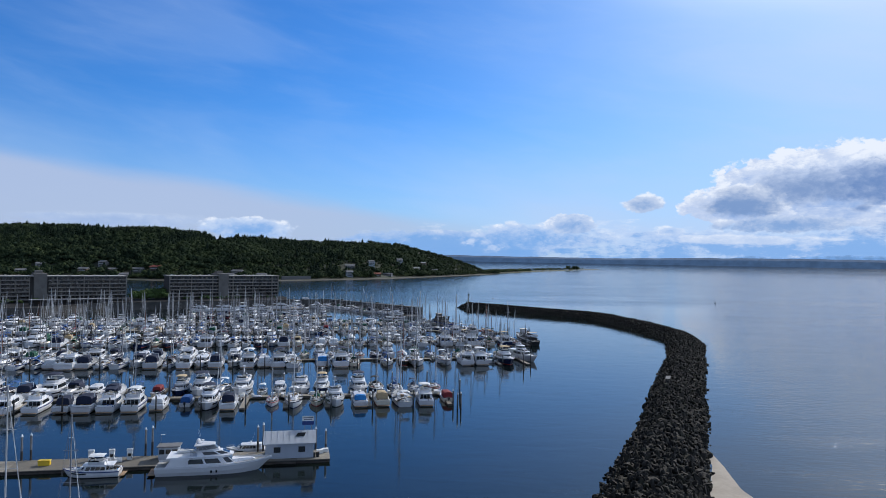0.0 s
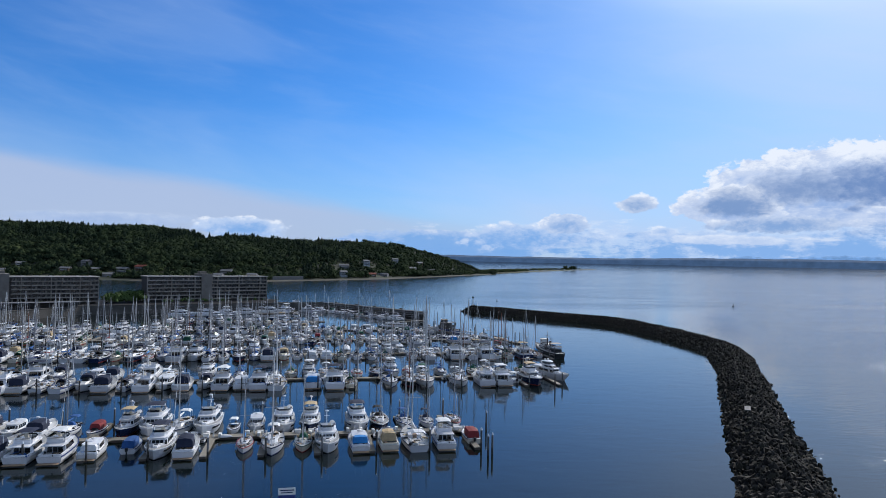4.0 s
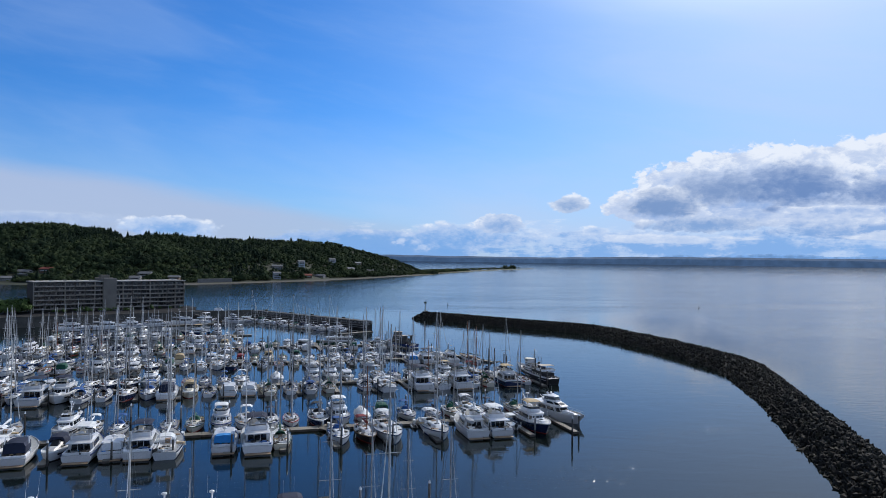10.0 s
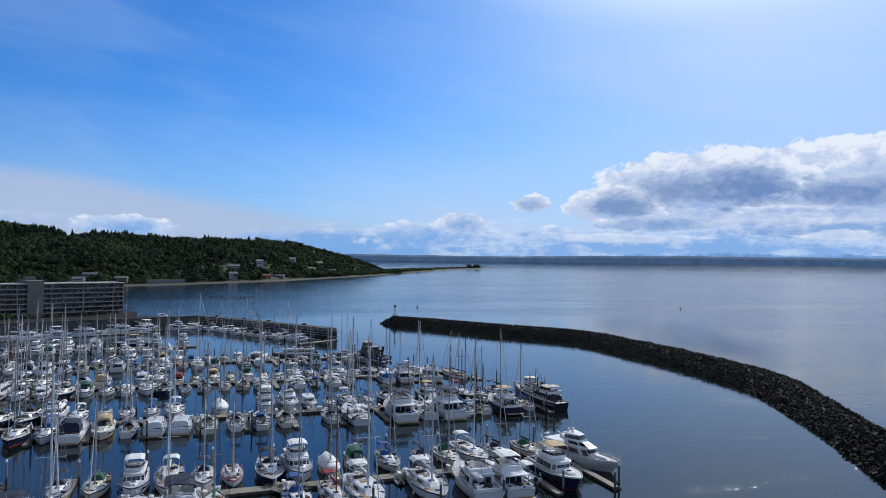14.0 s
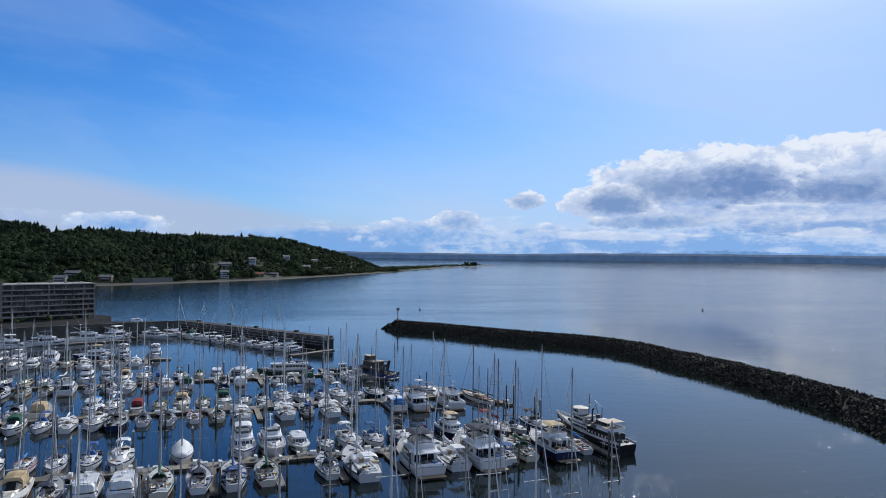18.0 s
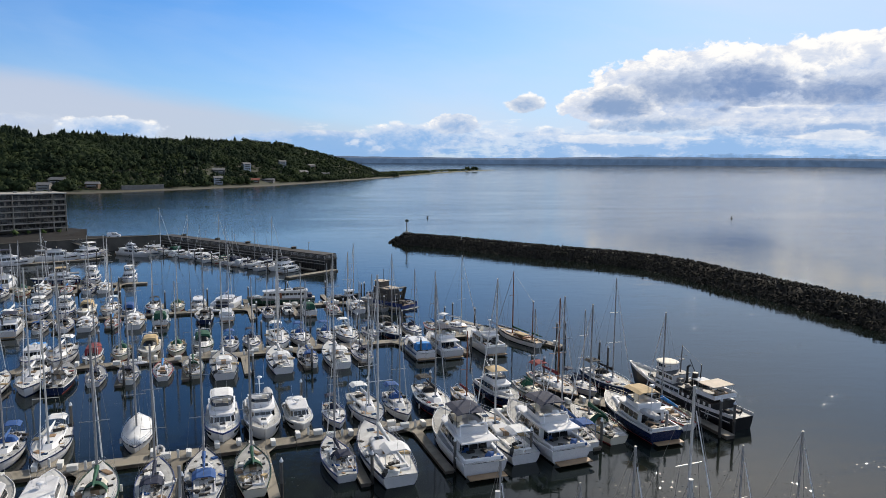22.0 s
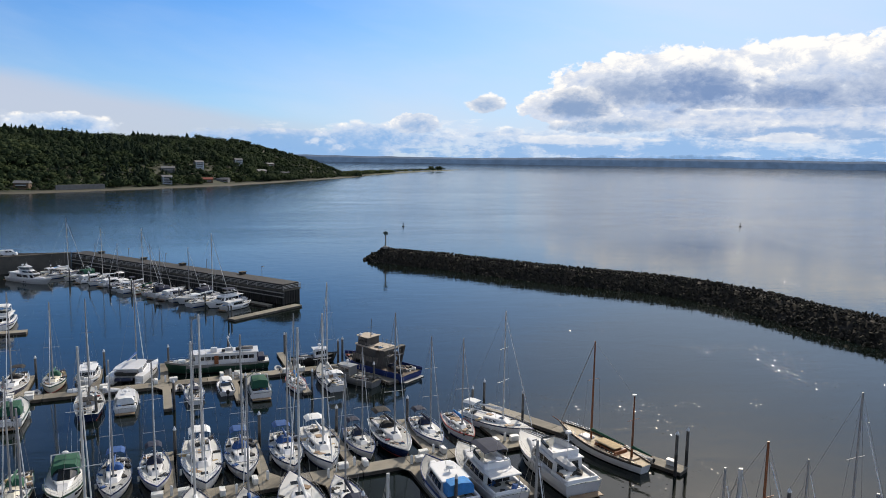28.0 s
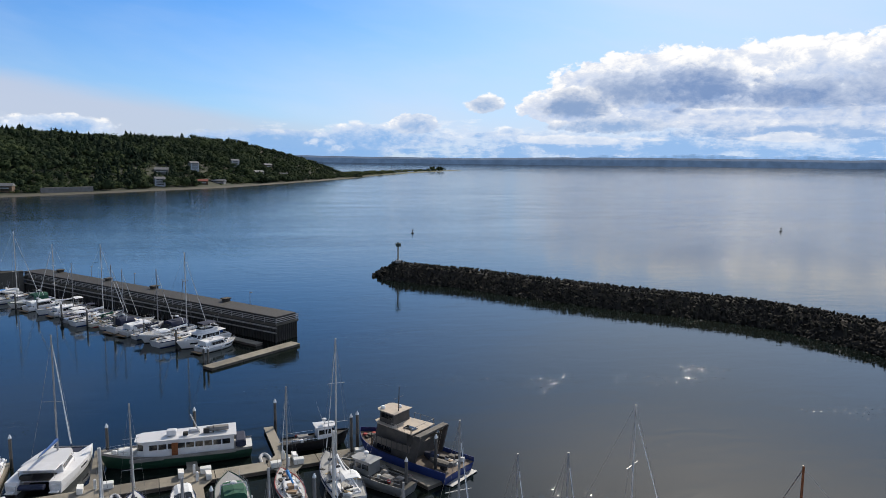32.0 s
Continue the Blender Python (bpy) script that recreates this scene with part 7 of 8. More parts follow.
def blue_workboat():
    L, B, F = 16.5, 6.6, 1.5
    ln = hull_lines(L, B, F, 0.94, 1.2, 1.0, 0.55, 3.0, 14)
    t = thing("work_vessel", "blue-hulled work vessel with grey superstructure and stern gantry", "ship")
    add_hull(t, ln, BLUEP, BLUEP, mat("brown_work_deck", (0.12, 0.09, 0.07), 0.8, vary=0.3), BLACKHULL, 0.7)
    z = F + 0.03
    tier(t, "main_house", -2.2, 5.0, 2.9, 2.4, z, 2.3, 0.5, SOOT, 2, 3, 1.0, 0.35, 0.78, roof=False, u0=0.1, u1=0.55)
    part("grey_bulwark", MB().box(0.2, 2.95, z + 2.5, 6.4, 0.16, 1.1, 0.04).box(0.2, -2.95, z + 2.5, 6.4, 0.16, 1.1, 0.04), mat("weathered_grey_wood", (0.15, 0.132, 0.115), 0.85, scale=0.8, vary=0.3), t)
    tier(t, "upper_house", -1.8, 4.2, 2.5, 2.1, z + 2.35, 2.2, 0.25, SOOT, 0, 0, 0.9, roof=False)
    up = plan(-2.6, 4.3, 2.45, 2.05, z + 4.6, 0.9, 0.7)
    part("top_deck", MB().loft([up, [p + Vector((0, 0, 0.14)) for p in up]]), TANROOF, t, "tan painted top deck")
    tier(t, "wheelhouse", 1.0, 3.9, 1.7, 1.5, z + 4.75, 1.8, 0.1, SOOT, 3, 3, 0.5, 0.45, 0.85, roof=False)
    wr = plan(0.7, 4.1, 1.85, 1.65, z + 6.6, 0.5, 0.7)
    part("wheelhouse_roof", MB().loft([wr, [p + Vector((0, 0, 0.12)) for p in wr]]), TANROOF, t, "tan painted wheelhouse roof")
    for q in (1, -1):
        part("gantry_leg", MB().loft([[(-3.4, q * 2.75, z), (-2.3, q * 2.75, z), (-2.3, q * 3.05, z), (-3.4, q * 3.05, z)], [(-4.4, q * 2.75, z + 4.9), (-3.3, q * 2.75, z + 4.9), (-3.3, q * 3.05, z + 4.9), (-4.4, q * 3.05, z + 4.9)]]), SOOT, t)
    part("gantry_beam", MB().box(-3.85, 0, z + 4.9, 0.9, 6.1, 0.35, 0.05), SOOT, t)
    part("ladder", MB().tube((-3.2, -2.2, z), (-4.0, -2.2, z + 4.8), 0.04, 0.04, 5).tube((-3.2, -1.7, z), (-4.0, -1.7, z + 4.8), 0.04, 0.04, 5), STEEL, t)
    m = part("mast", MB().tube((1.2, 0.4, z + 6.7), (1.1, 0.4, z + 10.8), 0.07, 0.05, 6), SOOT, t)
    part("yardarm", MB().tube((1.15, -0.5, z + 9.0), (1.15, 1.3, z + 9.0), 0.03, 0.03, 5), SOOT, m)
    part("radar_dome", MB().tube((3.4, 0.9, z + 6.7), (3.4, 0.9, z + 7.0), 0.3, 0.3, 10).dome(3.4, 0.9, z + 7.0, 0.3, 0.3, 0.2, 10, 2), GEL, t)
    part("top_rail", MB().path([(-2.5, 2.35, z + 5.6), (0.8, 2.5, z + 5.6)], 0.03, 5).path([(-2.5, -2.35, z + 5.6), (0.8, -2.5, z + 5.6)], 0.03, 5).path([(-2.5, 2.35, z + 5.6), (-2.5, -2.35, z + 5.6)], 0.03, 5).path([(-2.5, 2.35, z + 4.7), (-2.5, 2.35, z + 5.6)], 0.03, 5).path([(-2.5, -2.35, z + 4.7), (-2.5, -2.35, z + 5.6)], 0.03, 5), GREYP, t)
    part("dinghy", MB().loft([[(-7.6 + 2.9 * u, 1.3 + 0.75 * k * math.cos(c), z + 1.1 + 0.38 * math.sin(c)) for c in (2 * math.pi * j / 8 for j in range(8))] for u, k in ((0, 0.8), (0.4, 1), (0.8, 0.8), (1, 0.3))]), SOOT, t)
    part("kayak", MB().loft([[(-6.5 + 3.4 * u, -1.2 + 0.3 * k * math.cos(c), z + 0.35 + 0.2 * math.sin(c)) for c in (2 * math.pi * j / 6 for j in range(6))] for u, k in ((0, 0.1), (0.3, 1), (0.7, 1), (1, 0.1))]), GEL, t)
    part("blue_tarp", MB().loft([[(-4.6 + 1.8 * u, -0.2 + 0.7 * k * math.cos(c), z + 0.7 + 0.8 * k * math.sin(c)) for c in (2 * math.pi * j / 7 for j in range(7))] for u, k in ((0, 0.5), (0.4, 1), (1, 0.5))]), CANVAS["navy"], t)
    part("stern_step", MB().box(-8.6, 0, 0.45, 0.9, 5.6, 0.14, 0.03), RAWALU, t)
    part("deck_crate", MB().box(-5.6, -2.2, z + 0.3, 1.0, 0.8, 0.6, 0.05).box(-6.6, 2.4, z + 0.25, 0.8, 0.6, 0.5, 0.05).box(6.4, 0, z + 0.7, 0.9, 0.8, 0.8, 0.08), SOOT, t)
    for i in range(8):
        x = -2.4 + 0.85 * i
        for q in (1, -1):
            part("bulwark_stanchion", MB().box(x, q * 3.02, z + 2.5, 0.12, 0.08, 1.5), SOOT, t)
    for i in range(4):
        part("rail_post", MB().tube((-2.4 + 1.05 * i, 2.4, z + 4.7), (-2.4 + 1.05 * i, 2.4, z + 5.6), 0.03, 0.03, 5), GREYP, t)
        part("rail_post", MB().tube((-2.4 + 1.05 * i, -2.4, z + 4.7), (-2.4 + 1.05 * i, -2.4, z + 5.6), 0.03, 0.03, 5), GREYP, t)
    rw = random.Random(31)
    for i in range(16):
        w, d, h = rw.uniform(0.35, 0.9), rw.uniform(0.35, 0.8), rw.uniform(0.25, 0.7)
        part("deck_clutter", MB().box(rw.uniform(-7.2, -4.4), rw.uniform(-2.4, 2.4), z + 0.1 + h / 2, w, d, h, 0.06, rw.uniform(0, 1.5)), rw.choice((SOOT, GREYP, DARK, BOX, TEAK)), t)
    for i in range(5):
        w, h = rw.uniform(0.3, 0.7), rw.uniform(0.3, 0.8)
        part("foredeck_gear", MB().box(rw.uniform(5.4, 7.2), rw.uniform(-1.2, 1.2), z + 0.4 + h / 2, w, w, h, 0.08), rw.choice((GREYP, DARK, REDP)), t)
    part("solar_panel", MB().box(-1.2, 0.9, z + 4.85, 1.6, 1.0, 0.05), GLASS, t)
    part("satellite_dome", MB().dome(2.0, -0.9, z + 6.75, 0.28, 0.28, 0.4, 10, 3), GEL, t)
    part("sign_plate", MB().box(0.6, -3.05, z + 2.75, 1.0, 0.04, 0.6).box(-0.8, -3.05, z + 2.75, 0.9, 0.04, 0.35), BOX, t, "plain white and pale blue plates")
    return t


bv = blue_workboat()
bv.matrix_world = pose(10.9, 394.0, -0.25, 0, 0, 129) @ Matrix.Diagonal((0.97, 0.92, 0.77, 1))


def small_workboat(label, L, hull_mat, cabin_mat):
    ln = hull_lines(L, L * 0.3, 0.95, 0.85, 0.9, 0.7, 0.5, 2.4)
    t = thing("small_workboat", label, "workboat", "small workboats")
    add_hull(t, ln, hull_mat, hull_mat, DARK, None, 0.18)
    tier(t, "cabin", 0.0, L * 0.27, 1.05, 0.9, 0.97, 1.7, 0.2, cabin_mat, 2, 3, 0.4, 0.5, 0.85)
    part("deck_gear", MB().box(-L * 0.2, 0.3, 1.25, 1.5, 1.0, 0.6, 0.1).box(-L * 0.32, -0.5, 1.2, 0.9, 0.8, 0.5, 0.1).tube((-L * 0.1, 0.9, 0.97), (-L * 0.42, 0.9, 1.9), 0.05, 0.05, 6).box(-L * 0.1, -0.6, 1.3, 0.8, 0.7, 0.7, 0.15), GREYP, t)
    rw = random.Random(int(L * 10))
    for i in range(12):
        w, h = rw.uniform(0.25, 0.6), rw.uniform(0.2, 0.5)
        part("deck_clutter", MB().box(rw.uniform(-L * 0.42, -0.3), rw.uniform(-0.9, 0.9), 1.0 + h / 2, w, w * rw.uniform(0.6, 1.3), h, 0.05, rw.uniform(0, 1.5)), rw.choice((DARK, GREYP, SOOT, BOX, DARK)), t)
    part("life_ring", MB().box(-L * 0.27, 0.9, 1.3, 0.5, 0.3, 0.4, 0.1), REDP, t)
    part("side_rail", MB().path([(-L * 0.45, 1.3, 1.6), (0, 1.45, 1.6)], 0.03, 5).path([(-L * 0.45, -1.3, 1.6), (0, -1.45, 1.6)], 0.03, 5), STEEL, t)
    radar(t, L * 0.12, 2.85, 0, 0.5)
    return t


small_workboat("bare aluminium workboat with gear piled on deck", 10.2, RAWALU, RAWALU).matrix_world = pose(6.0, 388.6, 0, 0, 0, 133)
small_workboat("small dark workboat with white pilothouse and orange gear", 8.6, BLACKHULL, GEL).matrix_world = pose(0.2, 400.6, 0, 0, 0, 8)


def long_trawler():
    L, B, F = 17.5, 4.4, 1.15
    ln = hull_lines(L, B, F, 0.75, 1.0, 0.75, 0.5, 2.4, 16)
    t = thing("liveaboard_trawler", "long white-housed green-hulled liveaboard boat beside the dock", "motorboat")
    add_hull(t, ln, GREENHULL, GREYP, DECK, BLACKHULL, 0.2)
    part("grey_bulwark", MB().box(-0.8, 2.1, F + 0.2, 12, 0.1, 0.45, 0.03).box(-0.8, -2.1, F + 0.2, 12, 0.1, 0.45, 0.03), GREYP, t)
    tier(t, "deckhouse", -6.6, 4.6, 1.95, 1.6, F + 0.03, 2.05, 0.25, GEL, 9, 3, 0.9, 0.52, 0.82)
    part("door", MB().box(0.2, -1.93, F + 1.0, 0.7, 0.12, 1.8, 0.03).box(0.2, 1.93, F + 1.0, 0.7, 0.12, 1.8, 0.03), VARN, t)
    rz = F + 2.25
    part("rooftop_hatch", MB().box(0.6, 0.2, rz + 0.35, 1.1, 0.9, 0.7, 0.08).box(-2.0, -0.4, rz + 0.2, 1.3, 0.9, 0.35, 0.06), GEL, t)
    part("rooftop_dinghy", MB().loft([[(-6.0 + 2.6 * u, 0.4 + 0.6 * k * math.cos(c), rz + 0.4 + 0.32 * math.sin(c)) for c in (2 * math.pi * j / 8 for j in range(8))] for u, k in ((0, 0.7), (0.4, 1), (0.8, 0.8), (1, 0.3))]), GREYP, t)
    part("folded_mast", MB().tube((-2.6, 0.3, rz), (-1.6, 0.3, rz + 2.4), 0.1, 0.07, 7), WMAST, t)
    part("rooftop_gear", MB().box(-3.4, 0.6, rz + 0.3, 0.7, 0.6, 0.5, 0.06).box(-1.0, 0.8, rz + 0.25, 0.6, 0.6, 0.4, 0.06).tube((-4.2, 0.8, rz), (-4.2, 0.8, rz + 0.9), 0.05, 0.05, 6), DARK, t)
    part("stern_canvas", MB().box(-7.4, 0, F + 0.75, 1.2, 3.2, 0.9, 0.15), CANVAS["navy"], t)
    part("foredeck_gear", MB().box(6.0, 0, F + 0.75, 1.4, 1.2, 0.6, 0.15).box(7.0, 0.3, F + 0.85, 0.6, 0.5, 0.5, 0.1), BOX, t)
    rails(t, ln, 4.8, 8.2, 0.6, 1.1)
    return t


long_trawler().matrix_world = pose(-16.6, 399.9, 0, 0, 0, 184)


def catamaran():
    t = thing("catamaran", "white sailing catamaran with blue sail cover", "sailboat", "moored sailboats")
    L = 12.0
    ln = hull_lines(L, 2.0, 1.45, 0.75, 0.4, 0.15, 0.5, 2.2)
    for q in (2.6, -2.6):
        h = MB()
        rg = []
        for s, x, b, z, rake in ln:
            row = [(x, q + b, z), (x, q + b * 0.98, z * 0.5), (x - rake * s ** 3, q + b * 0.8, 0), (x - rake * s ** 3, q, -0.4), (x - rake * s ** 3, q - b * 0.8, 0), (x, q - b * 0.98, z * 0.5), (x, q - b, z), (x, q, z + 0.06)]
            rg.append(row)
        h.loft(rg)
        hp = part("hull", h, GEL, t)
        part("stern_step", MB().box(-L / 2 - 0.3, q, 0.45, 0.9, 1.1, 0.12, 0.03).box(-L / 2 + 0.1, q, 0.85, 0.5, 1.1, 0.7, 0.05), GEL, hp)
        part("portlight", MB().box(0.5, q * 1.36, 0.95, 2.2, 0.1, 0.28, 0.03), GLASS, hp)
    part("bridge_deck", MB().box(-0.7, 0, 1.22, 8.2, 5.4, 0.5, 0.08), GEL, t)
    tier(t, "saloon", -3.2, 2.6, 2.5, 2.0, 1.47, 1.1, 1.0, GEL, 4, 3, 1.2, 0.35, 0.82)
    part("cockpit_roof", MB().box(-3.9, 0, 2.7, 2.6, 4.6, 0.1, 0.04), GEL, t)
    for q in (2.1, -2.1):
        part("roof_post", MB().tube((-5.0, q, 1.45), (-5.0, q, 2.7), 0.04, 0.04, 6), STEEL, t)
    part("cockpit", MB().box(-4.4, 0, 1.52, 2.0, 4.4, 0.08).box(-4.9, 1.3, 1.8, 0.7, 1.4, 0.5, 0.06), DARK, t)
    part("trampoline", MB().box(4.2, 0, 1.35, 2.6, 3.2, 0.04), CANVAS["navy"], t)
    part("crossbeam", MB().tube((5.4, -2.6, 1.45), (5.4, 2.6, 1.45), 0.09, 0.09, 8), ALU, t)
    m = part("mast", MB().tube((1.2, 0, 2.5), (1.2, 0, 18.6), 0.14, 0.1, 8), ALU, t)
    part("spreader", MB().tube((1.2, 0, 9.5), (0.8, 1.5, 9.6), 0.04, 0.03, 5).tube((1.2, 0, 9.5), (0.8, -1.5, 9.6), 0.04, 0.03, 5), ALU, m)
    part("rigging", MB().tube((5.4, 0, 1.5), (1.2, 0, 18.3), 0.05, 0.03, 5).tube((-0.5, 2.8, 1.6), (0.8, 1.5, 9.6), 0.015, 0.015, 4).tube((0.8, 1.5, 9.6), (1.2, 0, 18), 0.015, 0.015, 4).tube((-0.5, -2.8, 1.6), (0.8, -1.5, 9.6), 0.015, 0.015, 4).tube((0.8, -1.5, 9.6), (1.2, 0, 18), 0.015, 0.015, 4), WIRE, t)
    part("furled_jib", MB().tube((5.3, 0, 1.9), (1.4, 0, 17.2), 0.1, 0.06, 7), CANVAS["white"], t)
    part("boom", MB().tube((1.1, 0, 3.9), (-4.2, 0, 4.0), 0.1, 0.08, 7), ALU, t)
    sail_cover(t, 1.2, -4.0, 4.05, CANVAS["blue"])
    part("davit_tender", MB().loft([[(-6.4 + 0.55 * math.cos(c), -1.5 + 3.0 * u, 1.1 + 0.3 * math.sin(c)) for c in (2 * math.pi * j / 8 for j in range(8))] for u in (0, 0.3, 0.7, 1)]), CANVAS["navy"], t)
    return t


catamaran().matrix_world = pose(-30.1, 399.3, 0, 0, 0, 82) @ Matrix.Diagonal((0.86, 0.88, 0.88, 1))


def ketch():
    L = 15.0
    ln = hull_lines(L, 4.0, 1.15, 0.45, 1.6, 0.75, 0.45, 2.0, 18)
    t = thing("wooden_ketch", "white wooden ketch with varnished cabin and two wooden masts", "sailboat")
    add_hull(t, ln, GEL, mat("black_bulwark", (0.03, 0.022, 0.018), 0.5, vary=0.2), mat("pale_teak_deck", (0.42, 0.33, 0.22), 0.7, vary=0.2), BLACKHULL, 0.25)
    lo, hi = plan(-3.6, 0.6, 1.25, 1.0, 1.18, 0.4), plan(-3.5, 0.4, 1.15, 0.9, 1.75, 0.35)
    part("cabin", house(MB(), lo, hi), VARN, t)
    for s in (0, 4):
        part("window", panes(MB(), lo, hi, s, 0.1, 0.9, 0.35, 0.8, 4, 0.3), GLASS, t)
    part("deck_tarp", MB().box(-1.5, 0, 2.05, 3.4, 1.9, 0.12, 0.05), CANVAS["tan"], t)
    part("fore_cabin", MB().box(2.4, 0, 1.5, 1.7, 1.5, 0.5, 0.1), GEL, t)
    part("cockpit", MB().box(-4.9, 0, 1.4, 1.9, 1.8, 0.35, 0.06), TEAK, t)
    for x, z0, H, nm in ((1.6, 1.2, 16.0, "main_mast"), (-5.2, 1.3, 9.6, "mizzen_mast")):
        m = part(nm, MB().tube((x, 0, z0), (x, 0, z0 + H), 0.16, 0.09, 8), VARN, t)
        part("spreader", MB().tube((x, -1.1, z0 + H * 0.62), (x, 1.1, z0 + H * 0.62), 0.04, 0.04, 5), VARN, m)
        b = 5.8 if x > 0 else 3.2
        part("boom", MB().tube((x, 0, z0 + 1.6), (x - b, 0, z0 + 1.7), 0.09, 0.07, 7), VARN, m)
        sail_cover(t, x, x - b + 0.2, z0 + 1.7, CANVAS["green"])
    part("rigging", MB().tube((7.3, 0, 2.0), (1.6, 0, 17.0), 0.05, 0.05, 5).tube((1.6, 1.8, 1.3), (1.6, 1.1, 11.1), 0.015, 0.015, 4).tube((1.6, -1.8, 1.3), (1.6, -1.1, 11.1), 0.015, 0.015, 4).tube((1.6, 0, 17.0), (-5.2, 0, 10.8), 0.015, 0.015, 4), WIRE, t)
    part("bowsprit", MB().tube((6.6, 0, 1.9), (9.0, 0, 2.3), 0.1, 0.06, 7), VARN, t)
    part("radar_dome", MB().tube((-5.2, 0, 10.9), (-5.2, 0, 11.1), 0.28, 0.28, 10), GEL, t)
    rails(t, ln, -6.8, 6.6, 0.6, 1.6)
    return t


ketch().matrix_world = pose(34.0, 353.6, 0, 0, 0, 110) @ Matrix.Diagonal((1, 0.95, 0.84, 1))


# end float beside the ketch
def end_float(a, b, wd, label, piles_at):
    a, b = Vector((*a, 0)), Vector((*b, 0))
    L = (b - a).length
    t = thing("end_float", label, "dock", "floating docks")
    t.matrix_world = pose(a.x, a.y, 0, 0, 0, math.degrees(math.atan2(b.y - a.y, b.x - a.x)))
    n = max(1, round(L / 6))
    me = two_tone("deck_section", MB().box(0, 0, 0.455, L / n - 0.05, wd, 0.1, 0.02), MB().box(0, 0, 0.15, L / n - 0.1, wd - 0.15, 0.5, 0.03), PLANK, FLOAT)
    for i in range(n):
        part("deck_section", me, None, t).location = (L * (i + 0.5) / n, 0, 0)
    d = (b - a).normalized()
    nrm = Vector((-d.y, d.x, 0))
    for u, v, h in piles_at:
        p = a + d * u + nrm * v
        pile(p.x, p.y, h, "dark")


end_float((24.2, 372), (41.2, 345.6), 2.2, "angled end float of worn planks beside the ketch", ((0.8, -1.3, 4.6), (8, -1.35, 4.6), (30.8, -1.3, 5.2), (31, 1.3, 5.0)))
end_float((-16.4, 437.6), (-0.6, 451.4), 2.6, "end float of worn planks beside the pier", ((0.5, 1.5, 3.4), (1.4, 1.55, 3.2)))
end_float((5.8, 398.5), (12.6, 386.0), 2.4, "end float beside the blue work vessel", ((1.0, -1.4, 5.2), (12.6, 1.45, 5.0), (0.8, -2.2, 5.0)))
end_float((43.0, 327.5), (47.6, 298.2), 1.6, "end float beside the black ship", ((1.0, -1.0, 5.4), (28.6, -1.0, 5.2), (29, 1.0, 4.6)))
for x, y, h in ((10.9, 170.5, 3.7), (11.8, 171.6, 3.7), (12.4, 190.5, 3.8), (37.0, 238.8, 4.6), (42, 329.6, 5.5), (35, 331, 4.5)):
    pile(x, y, h, "dark")
dock_gear("box", 40.4, 347.2, -57)
dock_gear("rib", 37.8, 349.4, 122, 0.3)

# ---- boats along the pier ----
PA, PB = Vector((-72.5, 525.5, 0)), Vector((-4.4, 453.6, 0))
PD = (PB - PA).normalized()
PN = Vector((PD.y, -PD.x, 0))
ph = math.degrees(math.atan2(PN.y, PN.x))
for u, kind, sc in ((9, "p4", 0.93), (14.5, "s3", 0.93), (24, "p9", 1.0), (29.5, "p4", 0.9), (36, "s3", 0.85), (40, "p4", 0.85), (43.8, "s2", 0.9), (48.4, "r2", 1.2), (52.6, "s3", 0.9), (56.5, "s5", 0.88), (60.8, "s2", 0.9), (65.2, "p3", 0.88), (69.5, "p4", 0.95), (73.6, "s2", 0.99), (78, "p3", 1.04), (82.3, "s3", 0.93), (87.6, "p1", 0.82), (92.6, "p4", 0.88)):
    p = PA + PD * u + PN * (5.0 + 5.0 * sc)
    moor(kind, p.x, p.y, ph + 180 if int(u * 10) % 3 else ph, sc)
fl = PA + PN * 3.6
end_float((fl + PD * 9).to_tuple()[:2], (fl + PD * 98).to_tuple()[:2], 1.9, "narrow plank float below the pier wall", [(6 + 10.2 * i, -10.5, 3.8) for i in range(8)])
fm = finger_mesh(9.5, 1.0)
fd = thing("finger_floats", "narrow finger piers below the timber pier", "dock", "floating docks")
for i in range(8):
    p = fl + PD * (15 + 10.2 * i)
    for me in (fm,):
        o = part("finger", me, None, fd)
        o.location, o.rotation_euler = (p.x, p.y, -0.01), (0, 0, math.atan2(PN.y, PN.x) - math.pi / 2)
for x, y, hd, kind, sc in ((-99.5, 489, 20, "p2", 1.2), (-91, 497, 60, "p5", 1.2), (-70.8, 510, -47, "p7", 0.85), (23.4, 364.2, -54, "s3", 0.88), (-112, 478, 25, "p1", 1.1), (-122, 470, 25, "p5", 1.1), (-84, 438, 200, "p6", 1.0), (-131, 463, 25, "p2", 1.15), (-145, 455, 25, "p1", 1.15)):
    moor(kind, x, y, hd, sc)
motor_yacht("long white motor yacht moored below the pier gangway", 18).matrix_world = pose(-76, 498.6, -0.1, 0, 0, -39) @ Matrix.Diagonal((1, 0.95, 0.8, 1))
end_float((-118, 474), (-86, 489), 2.2, "plank float below the seawall", ((4, -1.4, 3.8), (20, -1.4, 3.8), (34, -1.4, 3.6)))
G = thing("gangway", "sloping aluminium gangway from the pier to the float", "gangway")
G.matrix_world = pose(0, 0, 0)
gw = MB()
ga, gb = Vector((-102, 510, 4.6)), Vector((-84, 494.5, 0.7))
gd = (gb - ga).normalized()
gn = Vector((-gd.y, gd.x, 0)).normalized()
